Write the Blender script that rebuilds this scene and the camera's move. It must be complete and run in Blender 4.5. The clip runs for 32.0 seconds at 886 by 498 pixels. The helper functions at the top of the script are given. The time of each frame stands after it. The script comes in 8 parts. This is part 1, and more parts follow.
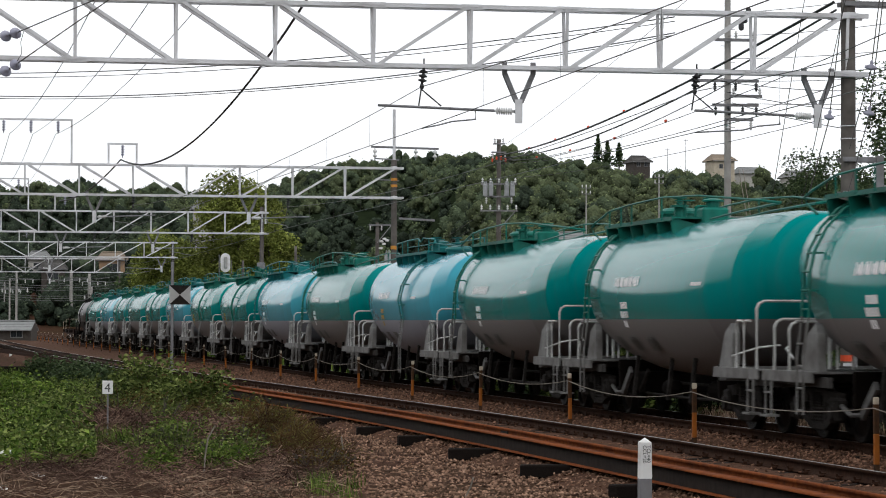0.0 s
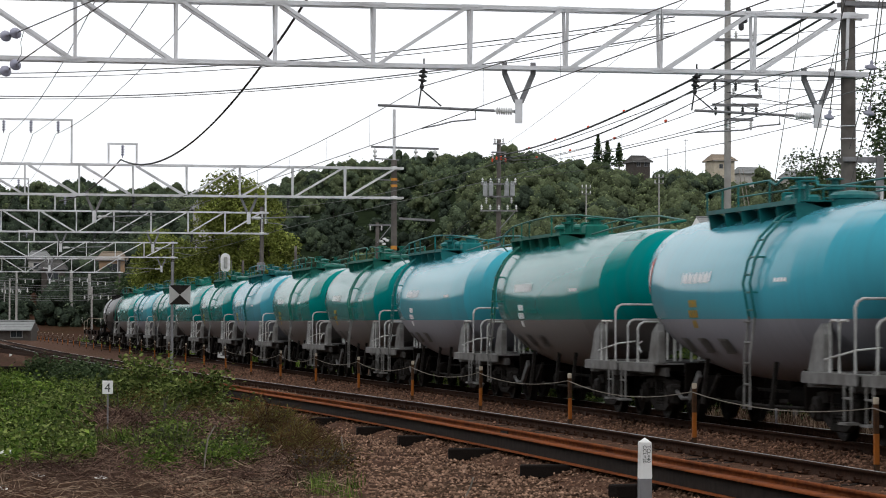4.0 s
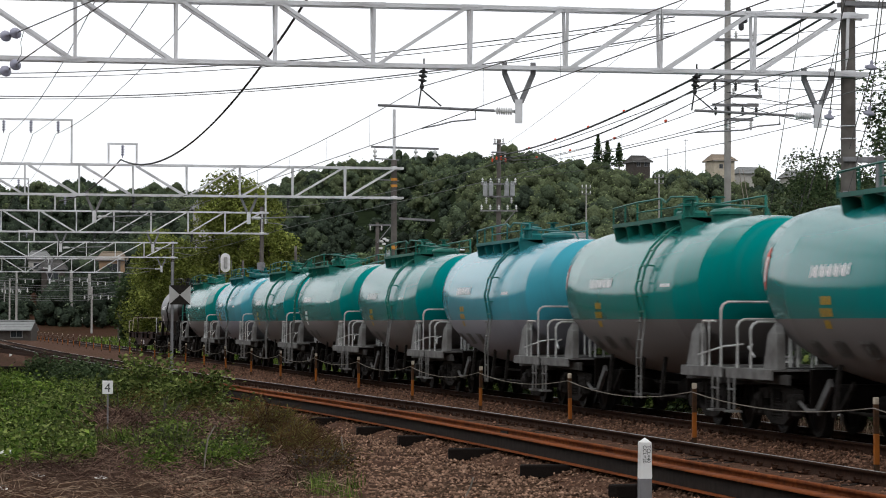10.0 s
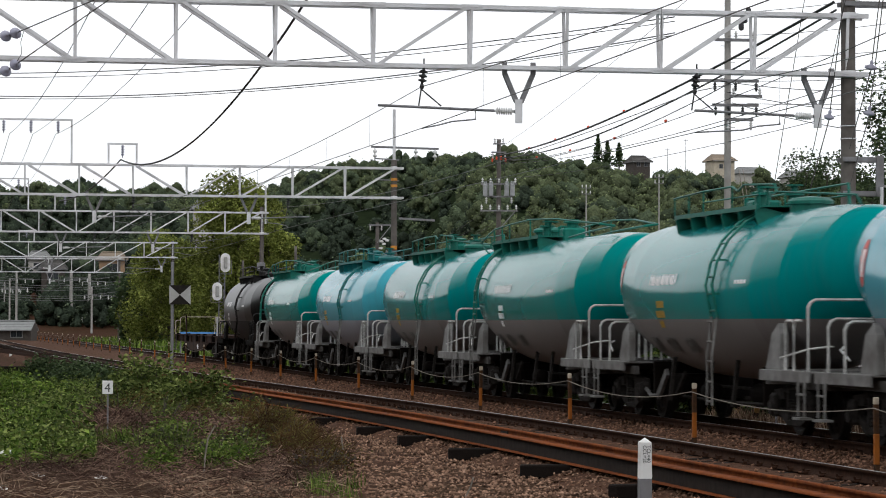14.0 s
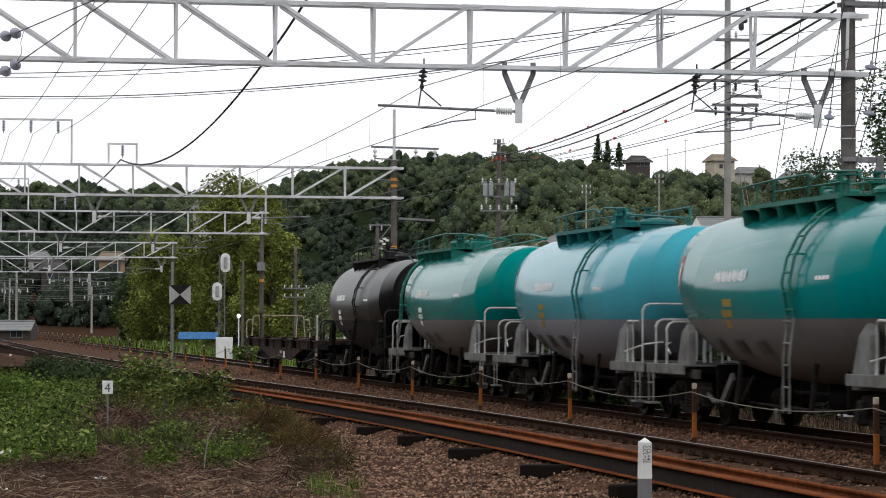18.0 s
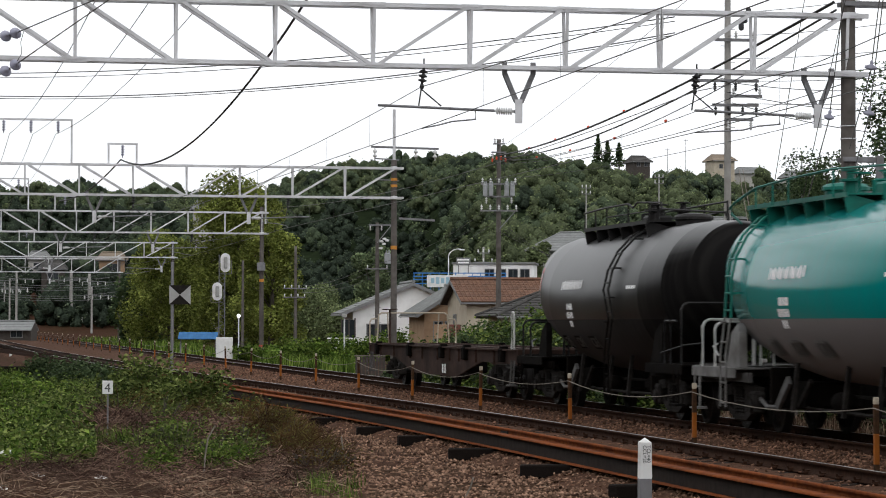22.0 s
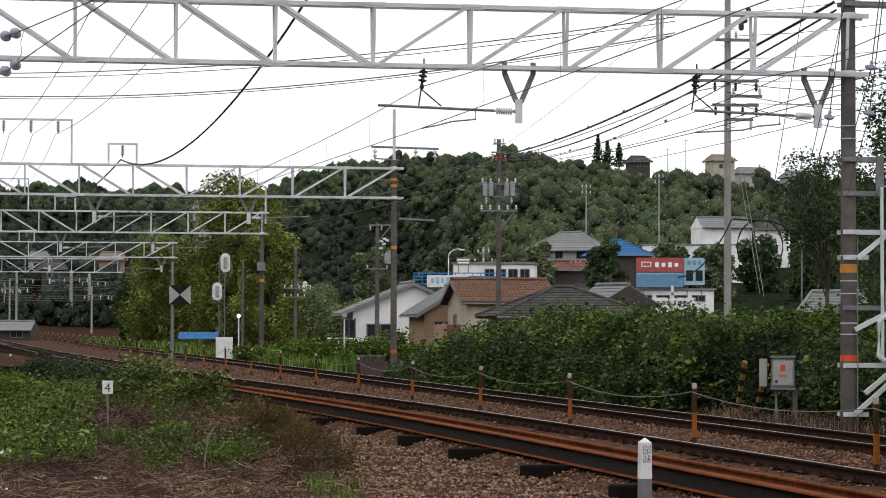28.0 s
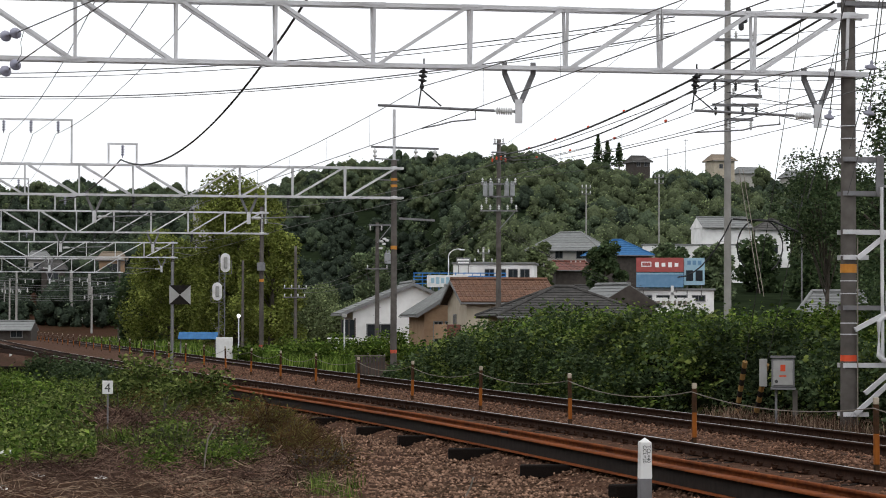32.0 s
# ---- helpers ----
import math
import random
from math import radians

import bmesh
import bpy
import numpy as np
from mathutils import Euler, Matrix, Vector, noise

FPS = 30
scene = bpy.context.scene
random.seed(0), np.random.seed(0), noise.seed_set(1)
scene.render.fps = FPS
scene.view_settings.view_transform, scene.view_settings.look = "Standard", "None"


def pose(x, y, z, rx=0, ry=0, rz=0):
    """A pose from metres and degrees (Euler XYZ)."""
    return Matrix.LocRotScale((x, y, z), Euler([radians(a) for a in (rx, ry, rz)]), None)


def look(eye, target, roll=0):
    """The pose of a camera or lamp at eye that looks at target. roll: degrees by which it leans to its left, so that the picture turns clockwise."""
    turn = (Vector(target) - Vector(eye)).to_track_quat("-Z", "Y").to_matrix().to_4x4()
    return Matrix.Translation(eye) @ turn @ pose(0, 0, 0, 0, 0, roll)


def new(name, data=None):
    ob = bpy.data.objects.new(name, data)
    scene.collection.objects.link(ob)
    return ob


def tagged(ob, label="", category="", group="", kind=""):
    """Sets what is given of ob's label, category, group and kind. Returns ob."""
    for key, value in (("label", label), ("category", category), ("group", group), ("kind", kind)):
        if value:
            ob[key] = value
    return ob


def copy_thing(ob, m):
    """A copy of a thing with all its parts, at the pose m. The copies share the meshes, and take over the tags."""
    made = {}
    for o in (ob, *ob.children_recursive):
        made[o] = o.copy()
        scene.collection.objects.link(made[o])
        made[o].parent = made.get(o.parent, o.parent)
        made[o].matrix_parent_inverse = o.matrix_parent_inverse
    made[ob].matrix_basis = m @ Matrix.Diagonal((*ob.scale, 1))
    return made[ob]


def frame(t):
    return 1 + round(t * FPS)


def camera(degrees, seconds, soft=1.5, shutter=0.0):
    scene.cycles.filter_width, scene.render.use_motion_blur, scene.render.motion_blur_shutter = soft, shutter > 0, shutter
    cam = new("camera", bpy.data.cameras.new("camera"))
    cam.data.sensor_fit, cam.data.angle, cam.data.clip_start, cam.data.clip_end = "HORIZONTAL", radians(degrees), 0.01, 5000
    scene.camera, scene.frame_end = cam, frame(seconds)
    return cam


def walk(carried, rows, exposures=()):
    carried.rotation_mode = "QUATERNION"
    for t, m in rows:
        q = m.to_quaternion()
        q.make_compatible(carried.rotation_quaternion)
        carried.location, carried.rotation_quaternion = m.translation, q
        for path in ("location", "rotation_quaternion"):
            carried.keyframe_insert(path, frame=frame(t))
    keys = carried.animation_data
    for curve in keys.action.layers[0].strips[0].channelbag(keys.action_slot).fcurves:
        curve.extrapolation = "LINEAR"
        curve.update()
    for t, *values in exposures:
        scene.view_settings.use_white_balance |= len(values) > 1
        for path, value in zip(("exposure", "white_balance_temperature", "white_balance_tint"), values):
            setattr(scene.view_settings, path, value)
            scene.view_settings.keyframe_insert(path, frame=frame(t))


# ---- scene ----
# A goods train of tank wagons passes on the far track of a double line; the camera stands still.
cam = camera(17.8, 32.0, soft=1.0, shutter=0.5)
EYE = look((0, 0, 1.70), (0, 100, 4.335), 0.15)
walk(cam, [(0, EYE), (32.0, EYE)], exposures=[(0, -0.09), (32.0, -0.09)])

# ---- light: bright overcast sky, weak wide sun ----
world = bpy.data.worlds.new("overcast_sky")
scene.world = world
world.use_nodes = True
wn = world.node_tree.nodes
wl = world.node_tree.links
sky = wn.new("ShaderNodeTexSky")
sky.sky_type = 'NISHITA'
sky.sun_disc = False
sky.sun_elevation = radians(50)
sky.sun_rotation = radians(198)
sky.dust_density = 4.0
grey = wn.new("ShaderNodeHueSaturation")
grey.inputs["Saturation"].default_value = 0.10
cloud = wn.new("ShaderNodeMix")
cloud.data_type = 'RGBA'
cloud.inputs["Factor"].default_value = 0.8
cloud.inputs["B"].default_value = (8.7, 8.9, 9.2, 1)
wl.new(sky.outputs["Color"], grey.inputs["Color"])
wl.new(grey.outputs["Color"], cloud.inputs["A"])
wl.new(cloud.outputs["Result"], wn["Background"].inputs["Color"])
wn["Background"].inputs["Strength"].default_value = 0.156
sun = new("sun", bpy.data.lights.new("sun", 'SUN'))
sun.data.energy, sun.data.angle, sun.data.color = 0.22, radians(25), (1.0, 0.97, 0.92)
sun.matrix_world = look((-15, -45, 70), (0, 0, 0))

# ---- the line's own axes: r along the track away from the camera, d across it ----
PHI = 0.1833
CP, SP = math.cos(PHI), math.sin(PHI)
D_FAR, D_NEAR, GAUGE = 13.95, 10.5, 1.067


def tr(r, d, z=0.0):
    return Vector((d * CP - r * SP, d * SP + r * CP, z))


def line_pose(r, d, z=0.0, turn=0.0):
    """x towards the camera's end of the line, y away from the camera, z up."""
    p = tr(r, d, z)
    return pose(p.x, p.y, p.z, 0, 0, math.degrees(PHI) - 90 + turn)


# ---- materials ----
def surf(name, c1, c2, scale=4.0, rough=0.6, bump=0.2, metal=0.0, dirt=None, dirt_scale=0.7, dirt_amount=0.45, rand=0.0, island=0.0,
         stretch=(1, 1, 1), distance=0.01, spec=0.25, coat=0.0):
    m = bpy.data.materials.new(name)
    m.use_nodes = True
    n, l = m.node_tree.nodes, m.node_tree.links
    b = n["Principled BSDF"]
    b.inputs["Roughness"].default_value = rough
    b.inputs["Metallic"].default_value = metal
    b.inputs["Specular IOR Level"].default_value = spec
    b.inputs["Coat Weight"].default_value = coat
    co = n.new("ShaderNodeTexCoord")
    mp = n.new("ShaderNodeMapping")
    mp.inputs["Scale"].default_value = stretch
    l.new(co.outputs["Object"], mp.inputs["Vector"])
    fine = n.new("ShaderNodeTexNoise")
    fine.inputs["Scale"].default_value = scale
    fine.inputs["Detail"].default_value = 6
    l.new(mp.outputs["Vector"], fine.inputs["Vector"])
    ramp = n.new("ShaderNodeMapRange")
    ramp.inputs["From Min"].default_value, ramp.inputs["From Max"].default_value = 0.3, 0.7
    l.new(fine.outputs["Fac"], ramp.inputs["Value"])
    mix = n.new("ShaderNodeMix")
    mix.data_type = 'RGBA'
    mix.inputs["A"].default_value, mix.inputs["B"].default_value = (*c1, 1), (*c2, 1)
    l.new(ramp.outputs["Result"], mix.inputs["Factor"])
    out = mix.outputs["Result"]
    if dirt:
        big = n.new("ShaderNodeTexNoise")
        big.inputs["Scale"].default_value = dirt_scale
        big.inputs["Detail"].default_value = 5
        l.new(mp.outputs["Vector"], big.inputs["Vector"])
        r2 = n.new("ShaderNodeMapRange")
        r2.inputs["From Min"].default_value, r2.inputs["From Max"].default_value = 0.42, 0.72
        r2.inputs["To Max"].default_value = dirt_amount
        l.new(big.outputs["Fac"], r2.inputs["Value"])
        mix2 = n.new("ShaderNodeMix")
        mix2.data_type = 'RGBA'
        mix2.inputs["B"].default_value = (*dirt, 1)
        l.new(out, mix2.inputs["A"])
        l.new(r2.outputs["Result"], mix2.inputs["Factor"])
        out = mix2.outputs["Result"]
    for amount, node_type, socket in ((rand, "ShaderNodeObjectInfo", "Random"), (island, "ShaderNodeNewGeometry", "Random Per Island")):
        if amount:
            info = n.new(node_type)
            r3 = n.new("ShaderNodeMapRange")
            r3.inputs["To Min"].default_value, r3.inputs["To Max"].default_value = 1 - amount, 1 + amount
            l.new(info.outputs[socket], r3.inputs["Value"])
            hs = n.new("ShaderNodeHueSaturation")
            l.new(r3.outputs["Result"], hs.inputs["Value"])
            l.new(out, hs.inputs["Color"])
            out = hs.outputs["Color"]
    l.new(out, b.inputs["Base Color"])
    if bump:
        bp = n.new("ShaderNodeBump")
        bp.inputs["Strength"].default_value, bp.inputs["Distance"].default_value = bump, distance
        l.new(fine.outputs["Fac"], bp.inputs["Height"])
        l.new(bp.outputs["Normal"], b.inputs["Normal"])
    return m


def leafy(name, c1, c2, c3):
    """Leaves: each one its own shade between three greens, a little light through them."""
    m = bpy.data.materials.new(name)
    m.use_nodes = True
    n, l = m.node_tree.nodes, m.node_tree.links
    b = n["Principled BSDF"]
    b.inputs["Roughness"].default_value = 0.6
    b.inputs["Specular IOR Level"].default_value = 0.03
    g = n.new("ShaderNodeNewGeometry")
    ramp = n.new("ShaderNodeValToRGB")
    ramp.color_ramp.elements[0].color, ramp.color_ramp.elements[1].color = (*c1, 1), (*c3, 1)
    ramp.color_ramp.elements.new(0.55).color = (*c2, 1)
    l.new(g.outputs["Random Per Island"], ramp.inputs["Fac"])
    co = n.new("ShaderNodeTexCoord")
    big = n.new("ShaderNodeTexNoise")
    big.inputs["Scale"].default_value = 0.6
    l.new(co.outputs["Object"], big.inputs["Vector"])
    mr = n.new("ShaderNodeMapRange")
    mr.inputs["From Min"].default_value, mr.inputs["From Max"].default_value = 0.3, 0.7
    mr.inputs["To Min"].default_value, mr.inputs["To Max"].default_value = 0.38, 1.62
    l.new(big.outputs["Fac"], mr.inputs["Value"])
    hs = n.new("ShaderNodeHueSaturation")
    l.new(mr.outputs["Result"], hs.inputs["Value"])
    l.new(ramp.outputs["Color"], hs.inputs["Color"])
    l.new(hs.outputs["Color"], b.inputs["Base Color"])
    tl = n.new("ShaderNodeBsdfTranslucent")
    l.new(hs.outputs["Color"], tl.inputs["Color"])
    mx = n.new("ShaderNodeMixShader")
    mx.inputs["Fac"].default_value = 0.25
    l.new(b.outputs["BSDF"], mx.inputs[1])
    l.new(tl.outputs["BSDF"], mx.inputs[2])
    l.new(mx.outputs["Shader"], n["Material Output"].inputs["Surface"])
    return m


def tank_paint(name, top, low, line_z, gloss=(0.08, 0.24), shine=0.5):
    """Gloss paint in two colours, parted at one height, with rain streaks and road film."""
    m = bpy.data.materials.new(name)
    m.use_nodes = True
    n, l = m.node_tree.nodes, m.node_tree.links
    b = n["Principled BSDF"]
    co = n.new("ShaderNodeTexCoord")
    sep = n.new("ShaderNodeSeparateXYZ")
    l.new(co.outputs["Object"], sep.inputs["Vector"])
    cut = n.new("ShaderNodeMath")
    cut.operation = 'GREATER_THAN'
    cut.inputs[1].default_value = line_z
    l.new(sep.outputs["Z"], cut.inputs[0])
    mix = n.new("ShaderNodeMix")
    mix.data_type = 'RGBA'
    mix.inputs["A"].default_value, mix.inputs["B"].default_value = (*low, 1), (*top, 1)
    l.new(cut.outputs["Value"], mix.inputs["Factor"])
    mp = n.new("ShaderNodeMapping")
    mp.inputs["Scale"].default_value = (5, 0.6, 0.6)
    info = n.new("ShaderNodeObjectInfo")
    off = n.new("ShaderNodeCombineXYZ")
    mul = n.new("ShaderNodeMath")
    mul.operation = 'MULTIPLY'
    mul.inputs[1].default_value = 40
    l.new(info.outputs["Random"], mul.inputs[0])
    l.new(mul.outputs["Value"], off.inputs["X"])
    l.new(off.outputs["Vector"], mp.inputs["Location"])
    l.new(co.outputs["Object"], mp.inputs["Vector"])
    streak = n.new("ShaderNodeTexNoise")
    streak.inputs["Scale"].default_value = 1.2
    streak.inputs["Detail"].default_value = 7
    l.new(mp.outputs["Vector"], streak.inputs["Vector"])
    mr = n.new("ShaderNodeMapRange")
    mr.inputs["From Min"].default_value, mr.inputs["From Max"].default_value = 0.45, 0.8
    mr.inputs["To Max"].default_value = 0.13
    l.new(streak.outputs["Fac"], mr.inputs["Value"])
    film = n.new("ShaderNodeMix")
    film.data_type = 'RGBA'
    film.inputs["B"].default_value = (0.10, 0.095, 0.085, 1)
    each = n.new("ShaderNodeMapRange")
    each.inputs["To Min"].default_value, each.inputs["To Max"].default_value = 0.490, 0.503
    l.new(info.outputs["Random"], each.inputs["Value"])
    hue = n.new("ShaderNodeHueSaturation")
    l.new(each.outputs["Result"], hue.inputs["Hue"])
    l.new(mix.outputs["Result"], hue.inputs["Color"])
    l.new(hue.outputs["Color"], film.inputs["A"])
    l.new(mr.outputs["Result"], film.inputs["Factor"])
    l.new(film.outputs["Result"], b.inputs["Base Color"])
    rg = n.new("ShaderNodeMapRange")
    rg.inputs["To Min"].default_value, rg.inputs["To Max"].default_value = gloss
    l.new(streak.outputs["Fac"], rg.inputs["Value"])
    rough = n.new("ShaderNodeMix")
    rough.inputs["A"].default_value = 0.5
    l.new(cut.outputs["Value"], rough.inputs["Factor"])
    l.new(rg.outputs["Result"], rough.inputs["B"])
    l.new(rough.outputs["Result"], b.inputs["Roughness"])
    b.inputs["Specular IOR Level"].default_value = 0.0
    facing = n.new("ShaderNodeLayerWeight")
    sheen = n.new("ShaderNodeValToRGB")
    rampe = sheen.color_ramp.elements
    rampe[0].position, rampe[0].color = 0.60, (0, 0, 0, 1)
    rampe[1].position, rampe[1].color = 0.95, (shine, shine, shine, 1)
    for at, k in ((0.645, 0.04), (0.69, 0.20), (0.745, 0.42), (0.82, 0.64)):
        rampe.new(at).color = (shine * k, shine * k, shine * k, 1)
    l.new(facing.outputs["Facing"], sheen.inputs["Fac"])
    gl = n.new("ShaderNodeBsdfGlossy")
    l.new(rough.outputs["Result"], gl.inputs["Roughness"])
    both = n.new("ShaderNodeMixShader")
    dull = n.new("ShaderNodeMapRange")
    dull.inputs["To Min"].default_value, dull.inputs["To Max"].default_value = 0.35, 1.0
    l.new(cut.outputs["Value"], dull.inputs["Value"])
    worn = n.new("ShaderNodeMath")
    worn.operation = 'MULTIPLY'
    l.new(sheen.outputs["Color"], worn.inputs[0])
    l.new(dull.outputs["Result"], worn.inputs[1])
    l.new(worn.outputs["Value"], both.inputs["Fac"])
    l.new(b.outputs["BSDF"], both.inputs[1])
    l.new(gl.outputs["BSDF"], both.inputs[2])
    l.new(both.outputs["Shader"], n["Material Output"].inputs["Surface"])
    dent = n.new("ShaderNodeTexNoise")
    dent.inputs["Scale"].default_value = 1.1
    l.new(co.outputs["Object"], dent.inputs["Vector"])
    bp = n.new("ShaderNodeBump")
    bp.inputs["Strength"].default_value, bp.inputs["Distance"].default_value = 0.6, 0.012
    l.new(dent.outputs["Fac"], bp.inputs["Height"])
    l.new(bp.outputs["Normal"], b.inputs["Normal"])
    l.new(bp.outputs["Normal"], gl.inputs["Normal"])
    return m


M = {}
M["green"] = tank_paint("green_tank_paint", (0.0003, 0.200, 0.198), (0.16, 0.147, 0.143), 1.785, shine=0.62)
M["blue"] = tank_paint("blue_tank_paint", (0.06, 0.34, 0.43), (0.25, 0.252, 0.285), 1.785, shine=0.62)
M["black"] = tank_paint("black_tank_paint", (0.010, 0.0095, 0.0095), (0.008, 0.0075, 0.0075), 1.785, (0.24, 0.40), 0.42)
M["fit_green"] = surf("green_fittings", (0.002, 0.12, 0.09), (0.005, 0.165, 0.125), 8, 0.45, 0.1, dirt=(0.03, 0.035, 0.03), rand=0.1, spec=0.2)
M["fit_blue"] = surf("teal_fittings", (0.003, 0.13, 0.13), (0.006, 0.165, 0.165), 8, 0.45, 0.1, dirt=(0.03, 0.035, 0.03), rand=0.1, spec=0.2)
M["fit_black"] = surf("black_fittings", (0.012, 0.012, 0.012), (0.02, 0.02, 0.021), 8, 0.5, 0.1, dirt=(0.03, 0.025, 0.022), spec=0.12)
M["frame_grey"] = surf("grey_frame_paint", (0.065, 0.063, 0.062), (0.105, 0.102, 0.10), 6, 0.6, 0.15, dirt=(0.03, 0.026, 0.023), dirt_amount=0.85, dirt_scale=2.2, spec=0.08)
M["plate_grey"] = surf("grey_plate_paint", (0.13, 0.128, 0.125), (0.20, 0.197, 0.192), 6, 0.6, 0.15, dirt=(0.06, 0.052, 0.046), dirt_amount=0.8, dirt_scale=2.2, spec=0.1)
M["rail_white"] = surf("light_grey_handrail", (0.42, 0.42, 0.41), (0.56, 0.56, 0.55), 10, 0.5, 0.1, dirt=(0.10, 0.10, 0.09), dirt_scale=3, spec=0.2)
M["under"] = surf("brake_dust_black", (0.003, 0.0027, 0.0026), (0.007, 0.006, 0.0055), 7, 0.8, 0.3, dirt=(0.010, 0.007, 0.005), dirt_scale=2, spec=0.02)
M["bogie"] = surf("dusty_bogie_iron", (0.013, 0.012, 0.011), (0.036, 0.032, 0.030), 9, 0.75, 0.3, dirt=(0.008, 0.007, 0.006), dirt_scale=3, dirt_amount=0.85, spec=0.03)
M["wheel"] = surf("wheel_steel", (0.006, 0.005, 0.005), (0.014, 0.012, 0.011), 9, 0.6, 0.2, spec=0.12)
M["flat_brown"] = surf("red_brown_wagon_paint", (0.034, 0.020, 0.016), (0.055, 0.033, 0.027), 5, 0.75, 0.2, dirt=(0.014, 0.010, 0.008), dirt_scale=1.5, dirt_amount=0.85, spec=0.05)
M["mark"] = surf("white_lettering", (0.86, 0.86, 0.86), (0.92, 0.92, 0.92), 20, 0.6, 0)
M["mark_yellow"] = surf("yellow_lettering", (0.36, 0.22, 0.02), (0.42, 0.27, 0.03), 20, 0.6, 0)
M["mark_red"] = surf("red_emblem", (0.55, 0.05, 0.03), (0.6, 0.07, 0.04), 20, 0.5, 0)
M["plate"] = surf("dark_plate", (0.05, 0.05, 0.05), (0.09, 0.09, 0.085), 20, 0.5, 0)
M["ballast"] = surf("brown_ballast", (0.05, 0.025, 0.016), (0.105, 0.057, 0.037), 9, 0.9, 0.8, dirt=(0.036, 0.018, 0.0115), dirt_scale=1.2, distance=0.05, spec=0.02)
M["soil"] = surf("brown_gravelly_soil", (0.028, 0.013, 0.009), (0.072, 0.037, 0.024), 6, 0.95, 0.8, dirt=(0.04, 0.03, 0.012), dirt_scale=0.25, dirt_amount=0.45, distance=0.05, spec=0.02)
M["stone"] = surf("loose_brown_stones", (0.075, 0.039, 0.025), (0.23, 0.13, 0.088), 9, 0.9, 0.3, island=0.65, spec=0.03)
M["gravel"] = surf("pale_brown_gravel", (0.082, 0.046, 0.030), (0.31, 0.190, 0.132), 9, 0.9, 0.3, island=0.75, spec=0.03)
M["cap"] = surf("dirty_cream_paint", (0.36, 0.31, 0.24), (0.46, 0.40, 0.32), 10, 0.6, 0.1, dirt=(0.2, 0.15, 0.1), dirt_scale=4, spec=0.1)
M["disc"] = surf("grey_glazed_porcelain", (0.26, 0.26, 0.33), (0.33, 0.33, 0.40), 12, 0.25, 0, dirt=(0.15, 0.14, 0.17), dirt_scale=5)
M["rail"] = surf("rusty_rail_side", (0.018, 0.0085, 0.0055), (0.042, 0.021, 0.013), 12, 0.8, 0.4, spec=0.03)
M["rail_top"] = surf("polished_rail_head", (0.26, 0.25, 0.25), (0.36, 0.35, 0.35), 12, 0.42, 0.1, metal=1.0, dirt=(0.07, 0.045, 0.035), dirt_scale=1.0, dirt_amount=0.7)
M["sleeper"] = surf("stained_sleeper", (0.012, 0.008, 0.006), (0.026, 0.018, 0.014), 10, 0.9, 0.4, rand=0.2, spec=0.03)
M["rust"] = surf("orange_rust", (0.13, 0.034, 0.010), (0.23, 0.066, 0.02), 8, 0.85, 0.4, dirt=(0.05, 0.02, 0.012), dirt_scale=1.5, dirt_amount=0.7, spec=0.04)
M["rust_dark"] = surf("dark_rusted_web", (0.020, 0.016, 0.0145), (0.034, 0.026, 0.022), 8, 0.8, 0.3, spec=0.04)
M["timber"] = surf("tarred_timber", (0.007, 0.0055, 0.005), (0.016, 0.012, 0.010), 10, 0.85, 0.5, stretch=(1, 6, 6), spec=0.03)
M["steel"] = surf("galvanised_steel", (0.62, 0.62, 0.64), (0.70, 0.70, 0.72), 7, 0.5, 0.1, metal=0.0, dirt=(0.22, 0.20, 0.19), dirt_scale=1.5)
M["steel_dark"] = surf("weathered_grey_steel", (0.17, 0.17, 0.18), (0.24, 0.24, 0.25), 7, 0.6, 0.1, metal=0.2, dirt=(0.12, 0.10, 0.09), dirt_scale=1.5)
M["concrete"] = surf("weathered_concrete_pole", (0.10, 0.089, 0.082), (0.15, 0.136, 0.125), 5, 0.85, 0.25, dirt=(0.055, 0.047, 0.042), dirt_scale=0.6, dirt_amount=0.7, spec=0.08)
M["pole_light"] = surf("pale_concrete_pole", (0.30, 0.29, 0.275), (0.38, 0.365, 0.345), 5, 0.85, 0.25, dirt=(0.20, 0.185, 0.17), dirt_scale=0.6, dirt_amount=0.6, spec=0.08)
M["porcelain"] = surf("white_porcelain", (0.62, 0.62, 0.62), (0.7, 0.7, 0.7), 12, 0.2, 0, dirt=(0.4, 0.38, 0.36), dirt_scale=5)
M["iron"] = surf("dark_iron_fitting", (0.035, 0.035, 0.037), (0.06, 0.06, 0.062), 10, 0.6, 0.1)
M["wire"] = surf("dull_copper_wire", (0.05, 0.048, 0.045), (0.08, 0.075, 0.07), 10, 0.5, 0, metal=0.3)
M["cable"] = surf("black_cable", (0.015, 0.015, 0.015), (0.025, 0.025, 0.025), 10, 0.6, 0)
M["orange"] = surf("orange_post_paint", (0.22, 0.068, 0.012), (0.31, 0.10, 0.02), 10, 0.65, 0.1, dirt=(0.09, 0.04, 0.02), dirt_scale=4, spec=0.06)
M["dark_band"] = surf("black_post_paint", (0.013, 0.011, 0.010), (0.024, 0.021, 0.018), 10, 0.7, 0.1, spec=0.05)
M["post_dark"] = surf("dark_rusty_post_paint", (0.03, 0.019, 0.013), (0.055, 0.034, 0.022), 10, 0.75, 0.1, dirt=(0.10, 0.04, 0.014), dirt_scale=5, dirt_amount=0.6, spec=0.05)
